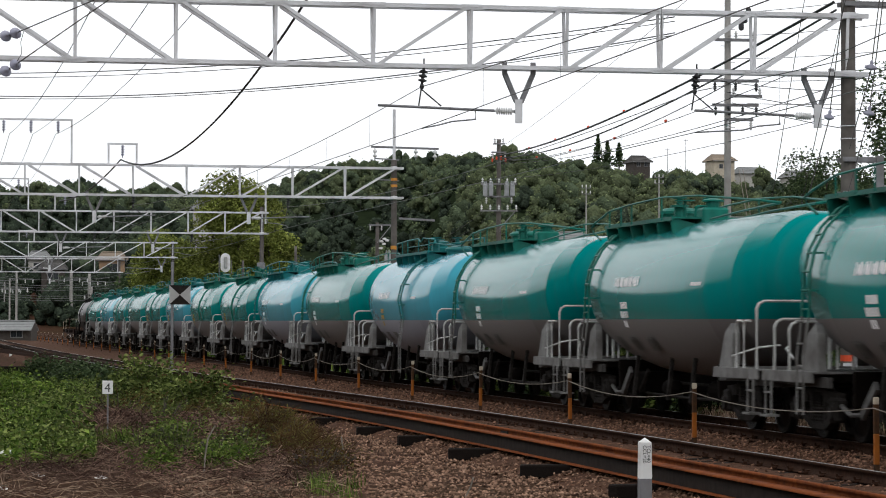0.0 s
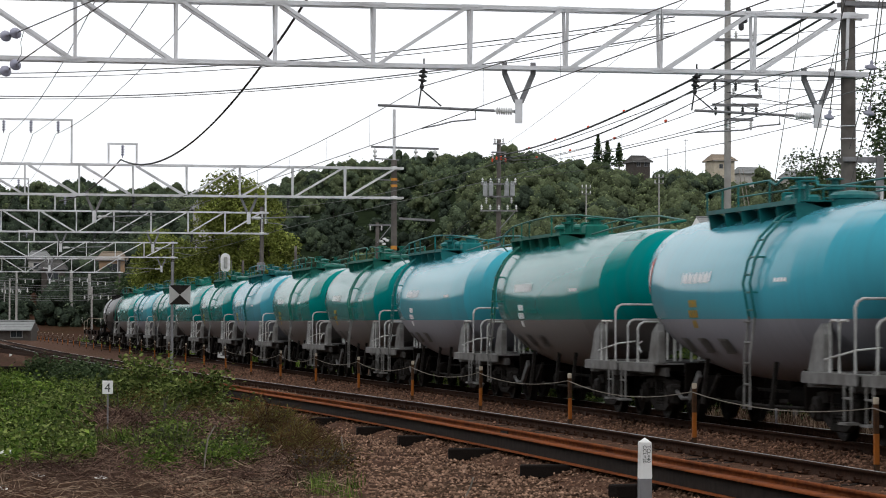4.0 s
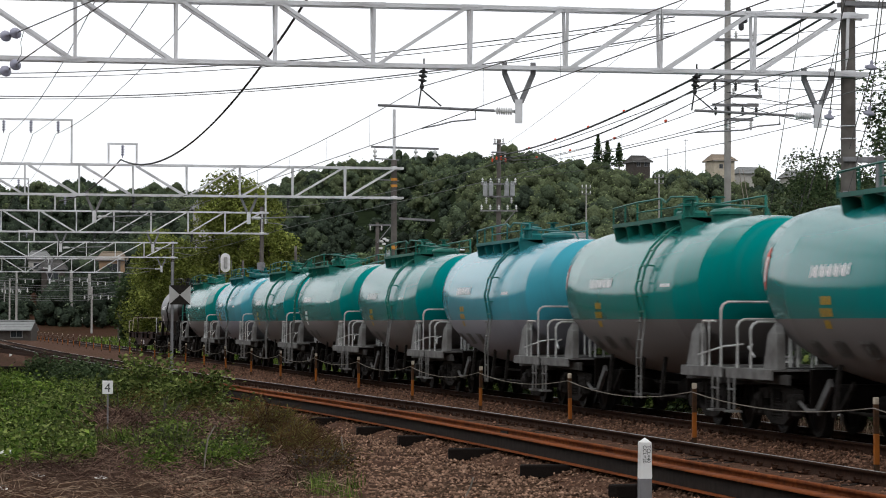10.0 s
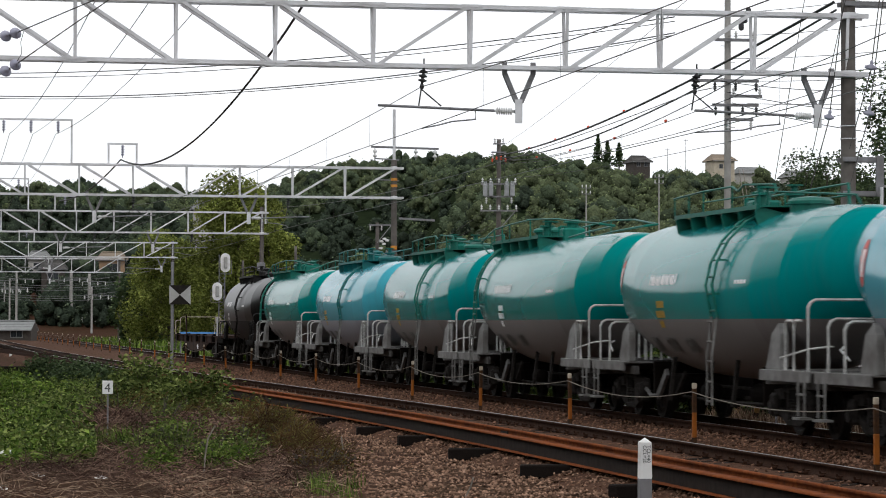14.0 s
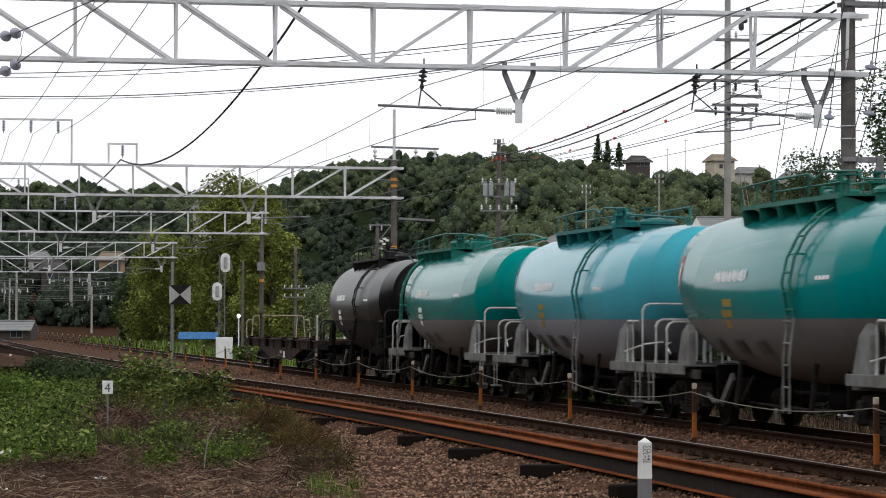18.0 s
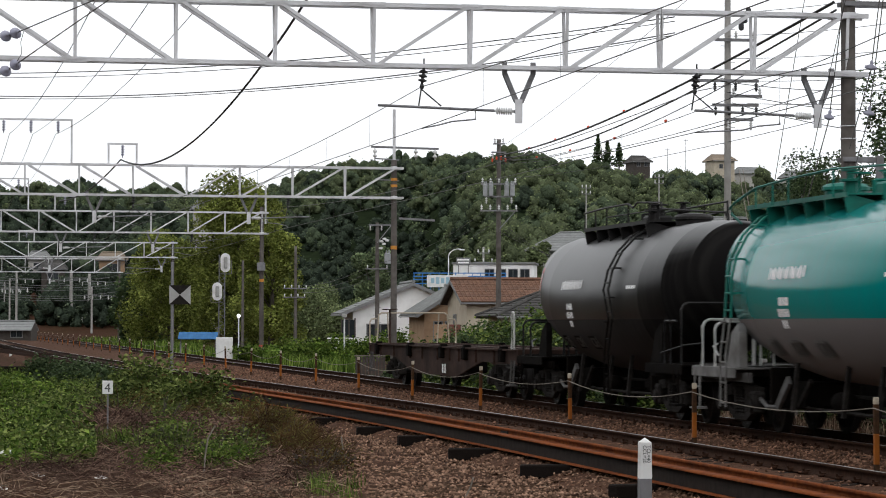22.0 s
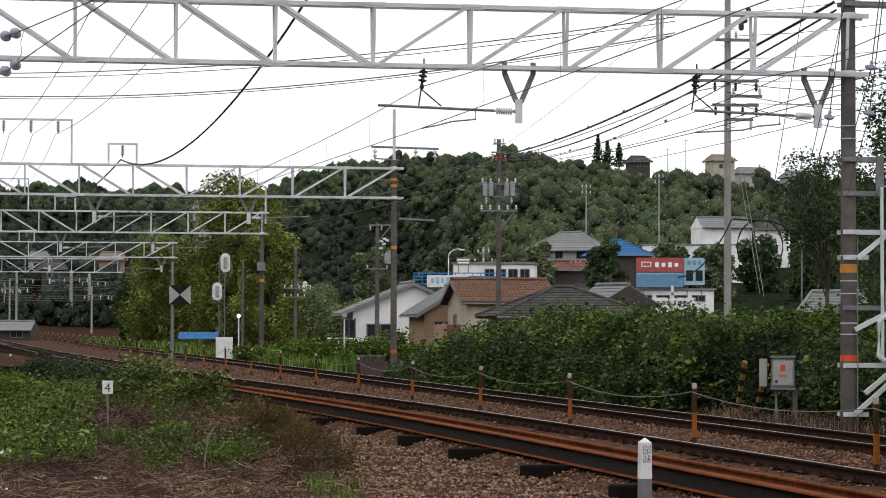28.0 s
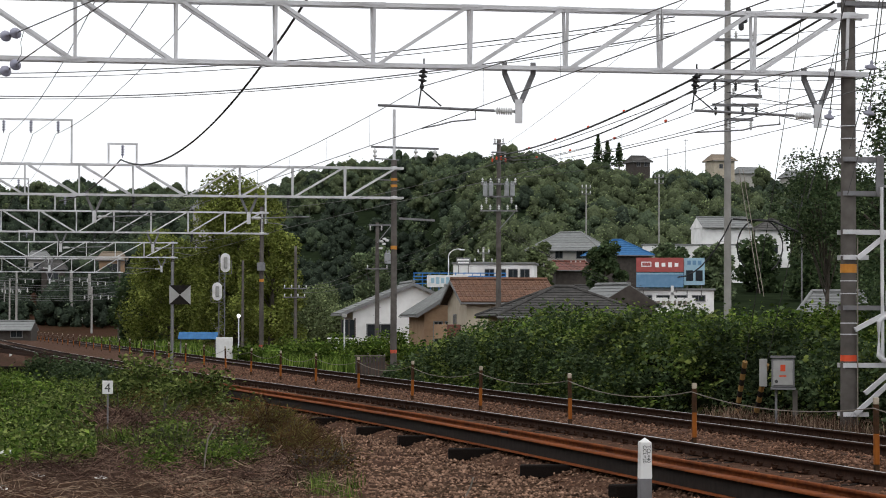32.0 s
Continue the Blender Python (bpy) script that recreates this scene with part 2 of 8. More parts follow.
M["white_paint"] = surf("white_paint", (0.70, 0.70, 0.69), (0.78, 0.78, 0.77), 8, 0.5, 0.05, dirt=(0.5, 0.48, 0.45), dirt_scale=3)
M["rope"] = surf("grey_rope", (0.17, 0.15, 0.125), (0.25, 0.22, 0.19), 20, 0.9, 0, spec=0.05)
M["leaf"] = leafy("hedge_leaves", (0.018, 0.032, 0.008), (0.060, 0.093, 0.023), (0.215, 0.255, 0.07))
M["leaf_dark"] = leafy("dark_leaves", (0.026, 0.043, 0.020), (0.056, 0.084, 0.038), (0.105, 0.14, 0.064))
M["leaf_yellow"] = leafy("yellowing_leaves", (0.075, 0.095, 0.021), (0.16, 0.19, 0.043), (0.29, 0.32, 0.088))
# Hill leaves, wood and olive: paled and greyed, distance haze mixed into the greens.
M["leaf_wood"] = leafy("hazed_woodland_leaves", (0.064, 0.090, 0.049), (0.122, 0.158, 0.083), (0.200, 0.245, 0.125))
M["leaf_olive"] = leafy("hazed_olive_leaves", (0.076, 0.098, 0.047), (0.146, 0.180, 0.083), (0.240, 0.280, 0.136))
M["leaf_bright"] = leafy("fresh_green_leaves", (0.018, 0.040, 0.006), (0.085, 0.14, 0.024), (0.20, 0.265, 0.055))
M["grass"] = leafy("grass_blades", (0.022, 0.048, 0.008), (0.060, 0.105, 0.020), (0.15, 0.185, 0.05))
M["dry"] = leafy("dry_brown_stalks", (0.035, 0.018, 0.012), (0.085, 0.050, 0.034), (0.33, 0.24, 0.17))
M["litter"] = leafy("dead_leaves", (0.012, 0.006, 0.004), (0.038, 0.018, 0.012), (0.13, 0.07, 0.048))
M["twig"] = leafy("dark_dead_twigs", (0.02, 0.011, 0.008), (0.068, 0.038, 0.028), (0.22, 0.145, 0.11))
M["leaf_light"] = leafy("pale_olive_leaves", (0.022, 0.036, 0.008), (0.10, 0.135, 0.036), (0.27, 0.315, 0.10))
M["red_leaf"] = leafy("reddish_weeds", (0.036, 0.016, 0.009), (0.085, 0.05, 0.02), (0.13, 0.12, 0.035))
# Crown masses lightened the same way, haze painted into their colours.
for _n, _a, _b, _d in (("wood", (0.047, 0.063, 0.040), (0.104, 0.134, 0.077), (0.042, 0.056, 0.035)), ("dark", (0.025, 0.034, 0.025), (0.058, 0.076, 0.052), (0.022, 0.030, 0.022)), ("olive", (0.056, 0.069, 0.039), (0.125, 0.150, 0.078), (0.052, 0.064, 0.036))):
    M["mass_" + _n] = surf(_n + "_hazed_leaf_mass", _a, _b, 3.6, 0.85, 1.0, dirt=_d, dirt_scale=0.9, dirt_amount=0.75, distance=0.5, island=0.35, spec=0.0)
# Hedge core: near-black, with the shade between the leaves in its colour.
M["thicket"] = surf("twiggy_thicket_shade", (0.004, 0.006, 0.003), (0.012, 0.016, 0.007), 5, 0.95, 0.8, distance=0.1, spec=0.0)
# Dark leaves for the hill, raised and greyed with painted haze.
M["leaf_hazy"] = leafy("hazed_dark_leaves", (0.037, 0.052, 0.036), (0.068, 0.090, 0.058), (0.112, 0.138, 0.084))
M["bark"] = surf("bark", (0.05, 0.042, 0.034), (0.09, 0.075, 0.06), 9, 0.9, 0.6, stretch=(1, 1, 0.2))
# Undergrowth darkened for the shade under the trees, lifted slightly for haze.
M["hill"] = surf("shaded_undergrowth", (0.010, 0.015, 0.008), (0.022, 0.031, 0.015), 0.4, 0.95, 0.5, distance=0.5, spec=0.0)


# ---- mesh helpers ----
def link(name, bm, material, parent=None, label="", smooth=False):
    me = bpy.data.meshes.new(name)
    bm.normal_update()
    bm.to_mesh(me)
    bm.free()
    for mt in (material if isinstance(material, (list, tuple)) else [material]):
        me.materials.append(mt)
    if smooth:
        me.polygons.foreach_set("use_smooth", [True] * len(me.polygons))
    ob = new(name, me)
    if parent:
        ob.parent = parent
    if label:
        ob["label"] = label
    return ob


def part(name, bm, material, parent, label="", smooth=False):
    return link(name, bm, material, parent, label, smooth)


def root(name, m, label, category, group="", kind=""):
    ob = new(name)
    ob.empty_display_size = 0.3
    ob.matrix_basis = m
    return tagged(ob, label, category, group, kind)


def share(name, ob, m, parent):
    """One more object on the same mesh."""
    o = new(name, ob.data)
    o.parent = parent
    o.matrix_basis = m
    return o


def box(bm, c, s, rot=None, bevel=0.0, mi=0):
    m = Matrix.Translation(c) @ (rot.to_4x4() if rot else Matrix()) @ Matrix.Diagonal((*s, 1))
    g = bmesh.ops.create_cube(bm, size=1, matrix=m)
    if bevel:
        vs = set(g["verts"])
        bmesh.ops.bevel(bm, geom=[e for e in bm.edges if e.verts[0] in vs and e.verts[1] in vs], offset=bevel, segments=1, affect='EDGES')
    if mi:
        for f in {f for v in g["verts"] if v.is_valid for f in v.link_faces}:
            f.material_index = mi
    return bm


def rod(bm, a, b, r, seg=8, r2=None, caps=True):
    a, b = Vector(a), Vector(b)
    d = b - a
    if d.length < 1e-6:
        return bm
    m = Matrix.Translation((a + b) / 2) @ d.to_track_quat('Z', 'Y').to_matrix().to_4x4()
    bmesh.ops.create_cone(bm, cap_ends=caps, segments=seg, radius1=r, radius2=r if r2 is None else r2, depth=d.length, matrix=m)
    return bm


def pipe(bm, pts, r, seg=6):
    """A bent tube through the points, with mitred joints."""
    pts = [Vector(p) for p in pts]
    rings = []
    up = Vector((0, 0, 1))
    for i, p in enumerate(pts):
        a = (p - pts[i - 1]).normalized() if i else (pts[1] - p).normalized()
        b = (pts[i + 1] - p).normalized() if i < len(pts) - 1 else a
        t = (a + b).normalized() if (a + b).length > 1e-6 else a
        u = t.cross(up)
        if u.length < 0.05:
            u = t.cross(Vector((1, 0, 0)))
        u.normalize()
        v = u.cross(t)
        k = 1 / max(0.4, math.cos(a.angle(b) / 2)) if a.length and b.length else 1
        rings.append([bm.verts.new(p + (u * math.cos(2 * math.pi * j / seg) + v * math.sin(2 * math.pi * j / seg)) * r * min(k, 1.4)) for j in range(seg)])
    for q, w in zip(rings, rings[1:]):
        for j in range(seg):
            bm.faces.new((q[j], q[(j + 1) % seg], w[(j + 1) % seg], w[j]))
    if len(rings) > 1:
        bm.faces.new(rings[0][::-1])
        bm.faces.new(rings[-1])
    return bm


def bar(bm, a, b, w, h, up=(0, 0, 1)):
    """A square-edged bar from a to b."""
    a, b = Vector(a), Vector(b)
    x = (b - a)
    n = x.length
    x.normalize()
    y = Vector(up).cross(x)
    if y.length < 0.05:
        y = Vector((1, 0, 0)).cross(x)
    y.normalize()
    z = x.cross(y)
    m = Matrix((x, y, z)).transposed()
    return box(bm, (a + b) / 2, (n, w, h), m)


def lathe(bm, profile, seg=16, m=None):
    """profile: (radius, height) pairs, turned about z."""
    m = m or Matrix()
    rings = [[bm.verts.new(m @ Vector((max(r, 0.0005) * math.cos(2 * math.pi * j / seg), max(r, 0.0005) * math.sin(2 * math.pi * j / seg), z))) for j in range(seg)] for r, z in profile]
    for q, w in zip(rings, rings[1:]):
        for j in range(seg):
            bm.faces.new((q[j], q[(j + 1) % seg], w[(j + 1) % seg], w[j]))
    bm.faces.new(rings[0][::-1])
    bm.faces.new(rings[-1])
    return bm


def BM():
    return bmesh.new()


def along(a, b):
    """The turn that lays z along a to b."""
    return Matrix.Translation(a) @ (Vector(b) - Vector(a)).to_track_quat('Z', 'Y').to_matrix().to_4x4()


def quick(name, verts, faces, material, smooth=False, parent=None):
    """A mesh from arrays, all faces of one size."""
    verts, faces = np.asarray(verts, dtype=np.float32), np.asarray(faces, dtype=np.int32)
    me = bpy.data.meshes.new(name)
    me.vertices.add(len(verts))
    me.vertices.foreach_set("co", verts.ravel())
    k = faces.shape[1]
    me.loops.add(faces.size)
    me.loops.foreach_set("vertex_index", faces.ravel())
    me.polygons.add(len(faces))
    me.polygons.foreach_set("loop_start", np.arange(0, faces.size, k, dtype=np.int32))
    me.update(calc_edges=True)
    me.materials.append(material)
    if smooth:
        me.polygons.foreach_set("use_smooth", np.ones(len(faces), dtype=bool))
    ob = new(name, me)
    if parent:
        ob.parent = parent
    return ob


RNG = np.random.default_rng(5)


def leaves(name, centres, size, material, parent=None, tilt=1.0, lean=0.0, aspect=1.5):
    """Folded leaf shapes, two quads' worth each, at the given centres, turned at random."""
    c = np.asarray(centres, dtype=float)
    n = len(c)
    s = (size if np.ndim(size) else np.full(n, size)) * RNG.uniform(0.6, 1.3, n)
    a = RNG.uniform(0, 2 * np.pi, n)
    nz = RNG.normal(0, tilt, (n, 3)) + np.array([0, 0, 0.8])
    nz /= np.linalg.norm(nz, axis=1)[:, None]
    ref = np.stack([np.cos(a), np.sin(a), np.full(n, lean)], 1)
    u = np.cross(nz, ref)
    u /= np.linalg.norm(u, axis=1)[:, None] + 1e-9
    v = np.cross(nz, u)
    L, W = (s * aspect / 2)[:, None], (s / 2)[:, None]
    k = (0.18 * s)[:, None] * nz
    p = np.stack([c - v * L, c + u * W * 0.9 - v * L * 0.1 + k, c + v * L, c - u * W * 0.9 - v * L * 0.1 + k], 1).reshape(-1, 3)
    i = np.arange(n)[:, None] * 4
    tri = np.concatenate([i + np.array([[0, 1, 2]]), i + np.array([[0, 2, 3]])], 1).reshape(-1, 3)
    return quick(name, p, tri, material, parent=parent)


def fuzz(scale, x, y, seed=0.0):
    return noise.fractal(Vector((x * scale, y * scale, seed)), 0.8, 2.0, 4)

# ---- ground, hill and railway bed ----
BEND_R, BEND = 330.0, 250.0


def on_line(r, d, z=0.0):
    """Straight to BEND_R, then a long bend to the far side."""
    if r <= BEND_R:
        return tr(r, d, z)
    a, q = (r - BEND_R) / BEND, BEND + 12 - d
    return tr(BEND_R + q * math.sin(a), 12 + BEND - q * math.cos(a), z)


def near_shift(r):
    """The near track swings away from the far one."""
    return float(np.interp(r, (30, 45, 54, 62, 75, 88, 100, 115, 130, 165, 230), (-0.12, -0.17, -0.30, -0.52, -1.0, -1.5, -1.85, -2.15, -2.35, -2.9, -3.1)))


def bed_shift(r, a):
    return near_shift(r) * min(1.0, max(0.0, (12.2 - a) / 0.9))


RIDGE = ((-900, 24), (-300, 22), (-110, 20.5), (-80, 20), (-52, 19), (-42, 24.5), (-25, 30), (-10, 32), (3, 33), (14, 32.3), (28, 29.6), (45, 28), (70, 26.6), (95, 27), (140, 30), (300, 28), (900, 26))


def ridge(x):
    return float(np.interp(x, [a for a, b in RIDGE], [b for a, b in RIDGE]))


def smooth01(x):
    x = min(1.0, max(0.0, x))
    return x * x * (3 - 2 * x)


def ground_z(x, y):
    d = x * CP + y * SP
    z = -0.52 + 0.05 * fuzz(0.5, x, y)
    if 8.9 + near_shift(-x * SP + y * CP) < d < 16.2 and y < 260:
        z -= 0.25
    if y > 180:
        xa = x * 650 / y
        k = smooth01((xa + 4) / 16)
        start = 500 - 270 * k
        z += smooth01((y - start) / (660 - start)) * ridge(xa) * (1 + 0.10 * fuzz(0.012, x, y, 3)) * (1 if y < 900 else max(0.3, 1 - (y - 900) / 1500))
        z += 3.0 * k * smooth01((y - 235) / 70) + 5.5 * (1 - k) * smooth01((y - 330) / 110) + 5.0 * smooth01((-46 - xa) / 12) * smooth01((y - 320) / 80)
    # Unseen bank left of the view, added to darken the tanks' reflections and sides.
    side = -x - max(40 + 0.1 * y, 0.47 * y - 12)
    if side > 0 and y < 520:
        z += 30 * smooth01(side / 65) * smooth01((520 - y) / 130) * (1 + 0.15 * fuzz(0.02, x, y, 5))
    # Unseen rise behind the camera, added for the reflections.
    if y < -120:
        z += 14 * smooth01((-120 - y) / 300)
    return z


def build_ground():
    xs = np.unique(np.concatenate([np.linspace(-3500, -200, 14), np.linspace(-200, -20, 46), np.linspace(-20, 20, 61), np.linspace(20, 200, 46), np.linspace(200, 3500, 14)]))
    ys = np.unique(np.concatenate([np.linspace(-3500, -100, 12), np.linspace(-100, 25, 15), np.linspace(25, 80, 91), np.linspace(80, 260, 70), np.linspace(260, 900, 80), np.linspace(900, 4500, 14)]))
    v = [(x, y, ground_z(x, y)) for y in ys for x in xs]
    n = len(xs)
    i = np.arange((len(ys) - 1) * n).reshape(-1, n)[:, :-1].ravel()
    f = np.stack([i, i + 1, i + n + 1, i + n], 1)
    ob = quick("ground", v, f, M["soil"], smooth=True)
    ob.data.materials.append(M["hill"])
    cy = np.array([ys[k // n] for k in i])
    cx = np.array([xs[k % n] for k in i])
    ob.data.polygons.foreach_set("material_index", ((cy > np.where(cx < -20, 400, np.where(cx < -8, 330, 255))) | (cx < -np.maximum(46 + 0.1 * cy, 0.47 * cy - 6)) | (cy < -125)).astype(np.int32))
    tagged(ob, "brown gravelly soil with weeds, rising to a wooded hill", "ground", kind="structure")


build_ground()


def ribbon(name, prof, r0, r1, step, material, smooth=False, parent=None, d0=0.0, jitter=0.0, shift=None):
    """A section, given as (across, height) points, carried along the line."""
    k = int((r1 - r0) / step)
    v = []
    for i in range(k + 1):
        r = r0 + (r1 - r0) * i / k
        for a, z in prof:
            v.append(on_line(r, d0 + a + (shift(r, a) if shift else 0), z + (jitter * random.uniform(-1, 1) if jitter else 0)))
    m = len(prof)
    f = [(i * m + j, i * m + j + 1, i * m + m + j + 1, i * m + m + j) for i in range(k) for j in range(m - 1)]
    return quick(name, v, f, material, smooth, parent)


bed = ribbon("ballast", ((8.7, -0.70), (9.3, -0.46), (9.75, -0.36), (9.98, -0.22), (11.25, -0.155), (11.7, -0.175), (12.3, -0.24), (12.8, -0.19), (13.2, -0.160), (14.7, -0.168), (15.3, -0.22), (15.9, -0.42), (16.4, -0.75)),
             -10, 560, 0.5, M["ballast"], True, jitter=0.02, shift=bed_shift)
tagged(bed, "brown crushed-stone ballast under the double track", "ballast", kind="structure")


def stones(name, spots, size, material, label):
    c = np.asarray(spots)
    n = len(c)
    base = np.array([(1, 0, 0), (-1, 0, 0), (0, 1, 0), (0, -1, 0), (0, 0, 1), (0, 0, -1)], float)
    s = RNG.uniform(0.5, 1.25, (n, 1, 1)) * size
    p = base[None] * RNG.uniform(0.55, 1.0, (n, 6, 1)) + RNG.normal(0, 0.22, (n, 6, 3))
    p *= s * np.array([1.0, 1.0, 0.7])
    a = RNG.uniform(0, 6.28, n)
    x = p[:, :, 0] * np.cos(a)[:, None] - p[:, :, 1] * np.sin(a)[:, None]
    y = p[:, :, 0] * np.sin(a)[:, None] + p[:, :, 1] * np.cos(a)[:, None]
    p[:, :, 0], p[:, :, 1] = x, y
    p += c[:, None, :]
    f = np.array([(0, 2, 4), (2, 1, 4), (1, 3, 4), (3, 0, 4), (2, 0, 5), (1, 2, 5), (3, 1, 5), (0, 3, 5)])
    f = (np.arange(n)[:, None, None] * 6 + f[None]).reshape(-1, 3)
    return tagged(quick(name, p.reshape(-1, 3), f, material), label, "gravel", kind="stuff")


def bed_z(d):
    return float(np.interp(d, (8.7, 9.3, 9.75, 9.98, 11.25, 11.7, 12.3, 12.8, 13.2, 14.7, 15.3, 15.9, 16.4), (-0.70, -0.46, -0.36, -0.22, -0.155, -0.175, -0.24, -0.19, -0.160, -0.168, -0.22, -0.42, -0.75)))


spots = []
for k in range(48000):
    r = 26 + 105 * random.random() ** 1.7
    d = random.choice((random.uniform(11.15, 13.35), random.uniform(11.15, 13.35), random.uniform(14.55, 16.2), random.uniform(9.0, 16)))
    dd = d + bed_shift(r, d)
    spots.append(tr(r, dd, bed_z(d) + random.uniform(-0.015, 0.02)))
stones("ballast_stones", spots, 0.038, M["stone"], "loose brown ballast stones between the tracks")
spots = []
for k in range(44000):
    r = 25 + 55 * random.random() ** 1.6
    d = random.uniform(3.2, 9.85)
    p = tr(r, d)
    e = d - near_shift(r)
    spots.append((p.x, p.y, max(ground_z(p.x, p.y), bed_z(e) if e > 8.7 else -9) + random.uniform(-0.015, 0.012)))
stones("gravel", spots, 0.044, M["gravel"], "brown gravel and stones beside the track")


# ---- the two tracks: rails, sleepers, fastenings ----
HEAD = 0.034
RAIL_PROF = ((-0.064, -0.153), (-0.064, -0.142), (-0.012, -0.122), (-0.009, -0.045), (-0.033, -0.036), (-0.034, -0.006), (-0.026, 0.0), (0.026, 0.0), (0.034, -0.006), (0.033, -0.036), (0.009, -0.045), (0.012, -0.122), (0.064, -0.142), (0.064, -0.153))


def build_track(d0, drop, course=lambda r, a=0: 0.0):
    base = root("track", tr(60, d0, -0.16) and Matrix(), "steel rails on sleepers, a narrow-gauge line", "railway track", "two tracks", "structure")
    for side in (-1, 1):
        z = drop if side < 0 else 0.0
        ob = ribbon("rail", [(a, h + z) for a, h in RAIL_PROF], -10, 550, 2.0, M["rail"], False, base, d0 + side * (GAUGE / 2 + HEAD), shift=course)
        ob.data.materials.append(M["rail_top"])
        ix = np.zeros(len(ob.data.polygons), dtype=np.int32)
        ix[6::13] = 1
        ob.data.polygons.foreach_set("material_index", ix)
    bm = BM()
    box(bm, (0, 0, -0.08), (0.22, 1.86, 0.15), bevel=0.015)
    first = part("sleeper", bm, M["sleeper"], base)
    first.matrix_basis = line_pose(28, d0, -0.158)
    bm = BM()
    for side in (-1, 1):
        for e in (-1, 1):
            y = side * (GAUGE / 2 + HEAD) + e * 0.085
            box(bm, (0, y, 0.022), (0.09, 0.06, 0.035), bevel=0.008)
            rod(bm, (0, y + e * 0.01, 0.03), (0, y + e * 0.01, 0.075), 0.016, 6)
            box(bm, (0, y - e * 0.02, 0.045), (0.06, 0.07, 0.016))
    clip = part("rail_clips", bm, M["rail"], base, "rusty rail fastenings")
    clip.matrix_basis = line_pose(28, d0, -0.158)
    far = []
    for i in range(1, 330):
        r = 28 + 0.645 * i
        if i < 140:
            skew = -math.degrees(course(r + 1) - course(r - 1)) / 2
            lean = pose(0, 0, drop / 2, math.degrees(math.atan2(-drop, GAUGE)), 0, 0)
            share("sleeper", first, line_pose(r, d0 + course(r), -0.158 + random.uniform(-0.006, 0.006), skew + random.uniform(-0.6, 0.6)) @ lean, base)
            share("rail_clips", clip, line_pose(r, d0 + course(r), -0.158, skew) @ lean, base)
        else:
            far.append(r)
    bm = BM()
    for r in far:
        p = tr(r, d0 + course(r), -0.24)
        box(bm, p, (0.22, 2.1, 0.15), Matrix.Rotation(PHI - math.pi / 2, 3, 'Z'))
    ob = part("distant_sleepers", bm, M["sleeper"], base)
    ob["kind"] = "stuff"


build_track(D_FAR, 0.0)
build_track(D_NEAR, -0.085, lambda r, a=0: near_shift(r))
# a third line joins from the yard side
yard = root("siding", Matrix(), "rusty siding rails curving away into the yard", "railway track", "", "structure")
for side in (-1, 1):
    pts = []
    for i in range(60):
        r = 120 + i * 4.0
        pts.append(on_line(r, 7.4 - 0.0006 * (r - 120) ** 2 + side * 0.57, -0.02))
    bm = BM()
    for a, b in zip(pts, pts[1:]):
        bar(bm, a - Vector((0, 0, 0.07)), b - Vector((0, 0, 0.07)), 0.066, 0.14)
    part("rail", bm, M["rail"], yard)


# ---- woods on the hill: crowns of many leaf clumps ----
def crown_points(n, radius, height, lobes=7):
    """Leaf places in a lumpy crown that stands on z = 0."""
    cs = [(random.uniform(-0.55, 0.55) * radius, random.uniform(-0.55, 0.55) * radius, random.uniform(0.25, 0.8) * height, random.uniform(0.35, 0.6)) for k in range(lobes)]
    out = []
    for k in range(n):
        x, y, z, s = random.choice(cs)
        v = Vector((random.gauss(0, 1), random.gauss(0, 1), random.gauss(0, 1))).normalized() * random.uniform(0.75, 1.05)
        out.append((x + v.x * radius * s, y + v.y * radius * s, z + v.z * height * s * 0.55))
    return np.array(out)


ICO = BM()
bmesh.ops.create_icosphere(ICO, subdivisions=1, radius=1.0)
ICO_V = np.array([v.co[:] for v in ICO.verts])
ICO.verts.index_update()
ICO_F = np.array([[v.index for v in f.verts] for f in ICO.faces])
ICO.free()


def lump_tree(lobes):
    """An uneven crown of clumps standing on z = 0, one unit high and wide, and places for loose leaves on it."""
    vs, fs, pts = [], [], []
    for k in range(lobes):
        a = 2.4 * k + random.uniform(-0.5, 0.5)
        u = (k + 0.6) / lobes
        q = 0.62 * math.sqrt(max(0.02, 1 - u * u)) * random.uniform(0.5, 1.0)
        c = np.array([q * math.cos(a), q * math.sin(a), 0.22 + 0.62 * u])
        rr = random.uniform(0.19, 0.34)
        bump = np.array([1 + 0.22 * noise.noise(Vector(p) * 2.3 + Vector((k * 7.0, 0, a))) + 0.12 * noise.noise(Vector(p) * 6 + Vector((k, 3, a))) for p in ICO_V])
        p = ICO_V * (bump * rr)[:, None] * np.array([1, 1, 0.8]) + c
        fs.append(ICO_F + sum(len(v) for v in vs))
        vs.append(p)
        q = RNG.normal(0, 1, (13, 3))
        q[:, 2] = np.abs(q[:, 2]) - 0.35
        q /= np.linalg.norm(q, axis=1)[:, None]
        pts.append(q * rr * RNG.uniform(0.88, 1.32, (13, 1)) * np.array([1, 1, 0.85]) + c)
    return np.concatenate(vs), np.concatenate(fs), np.concatenate(pts)


CLEARINGS = ((14.7, 330, 8), (19.6, 318, 7), (36.0, 372, 9), (43.4, 372, 8), (27, 345, 6), (33, 345, 8), (42.0, 610, 4), (60.2, 615, 5), (69.5, 640, 5))


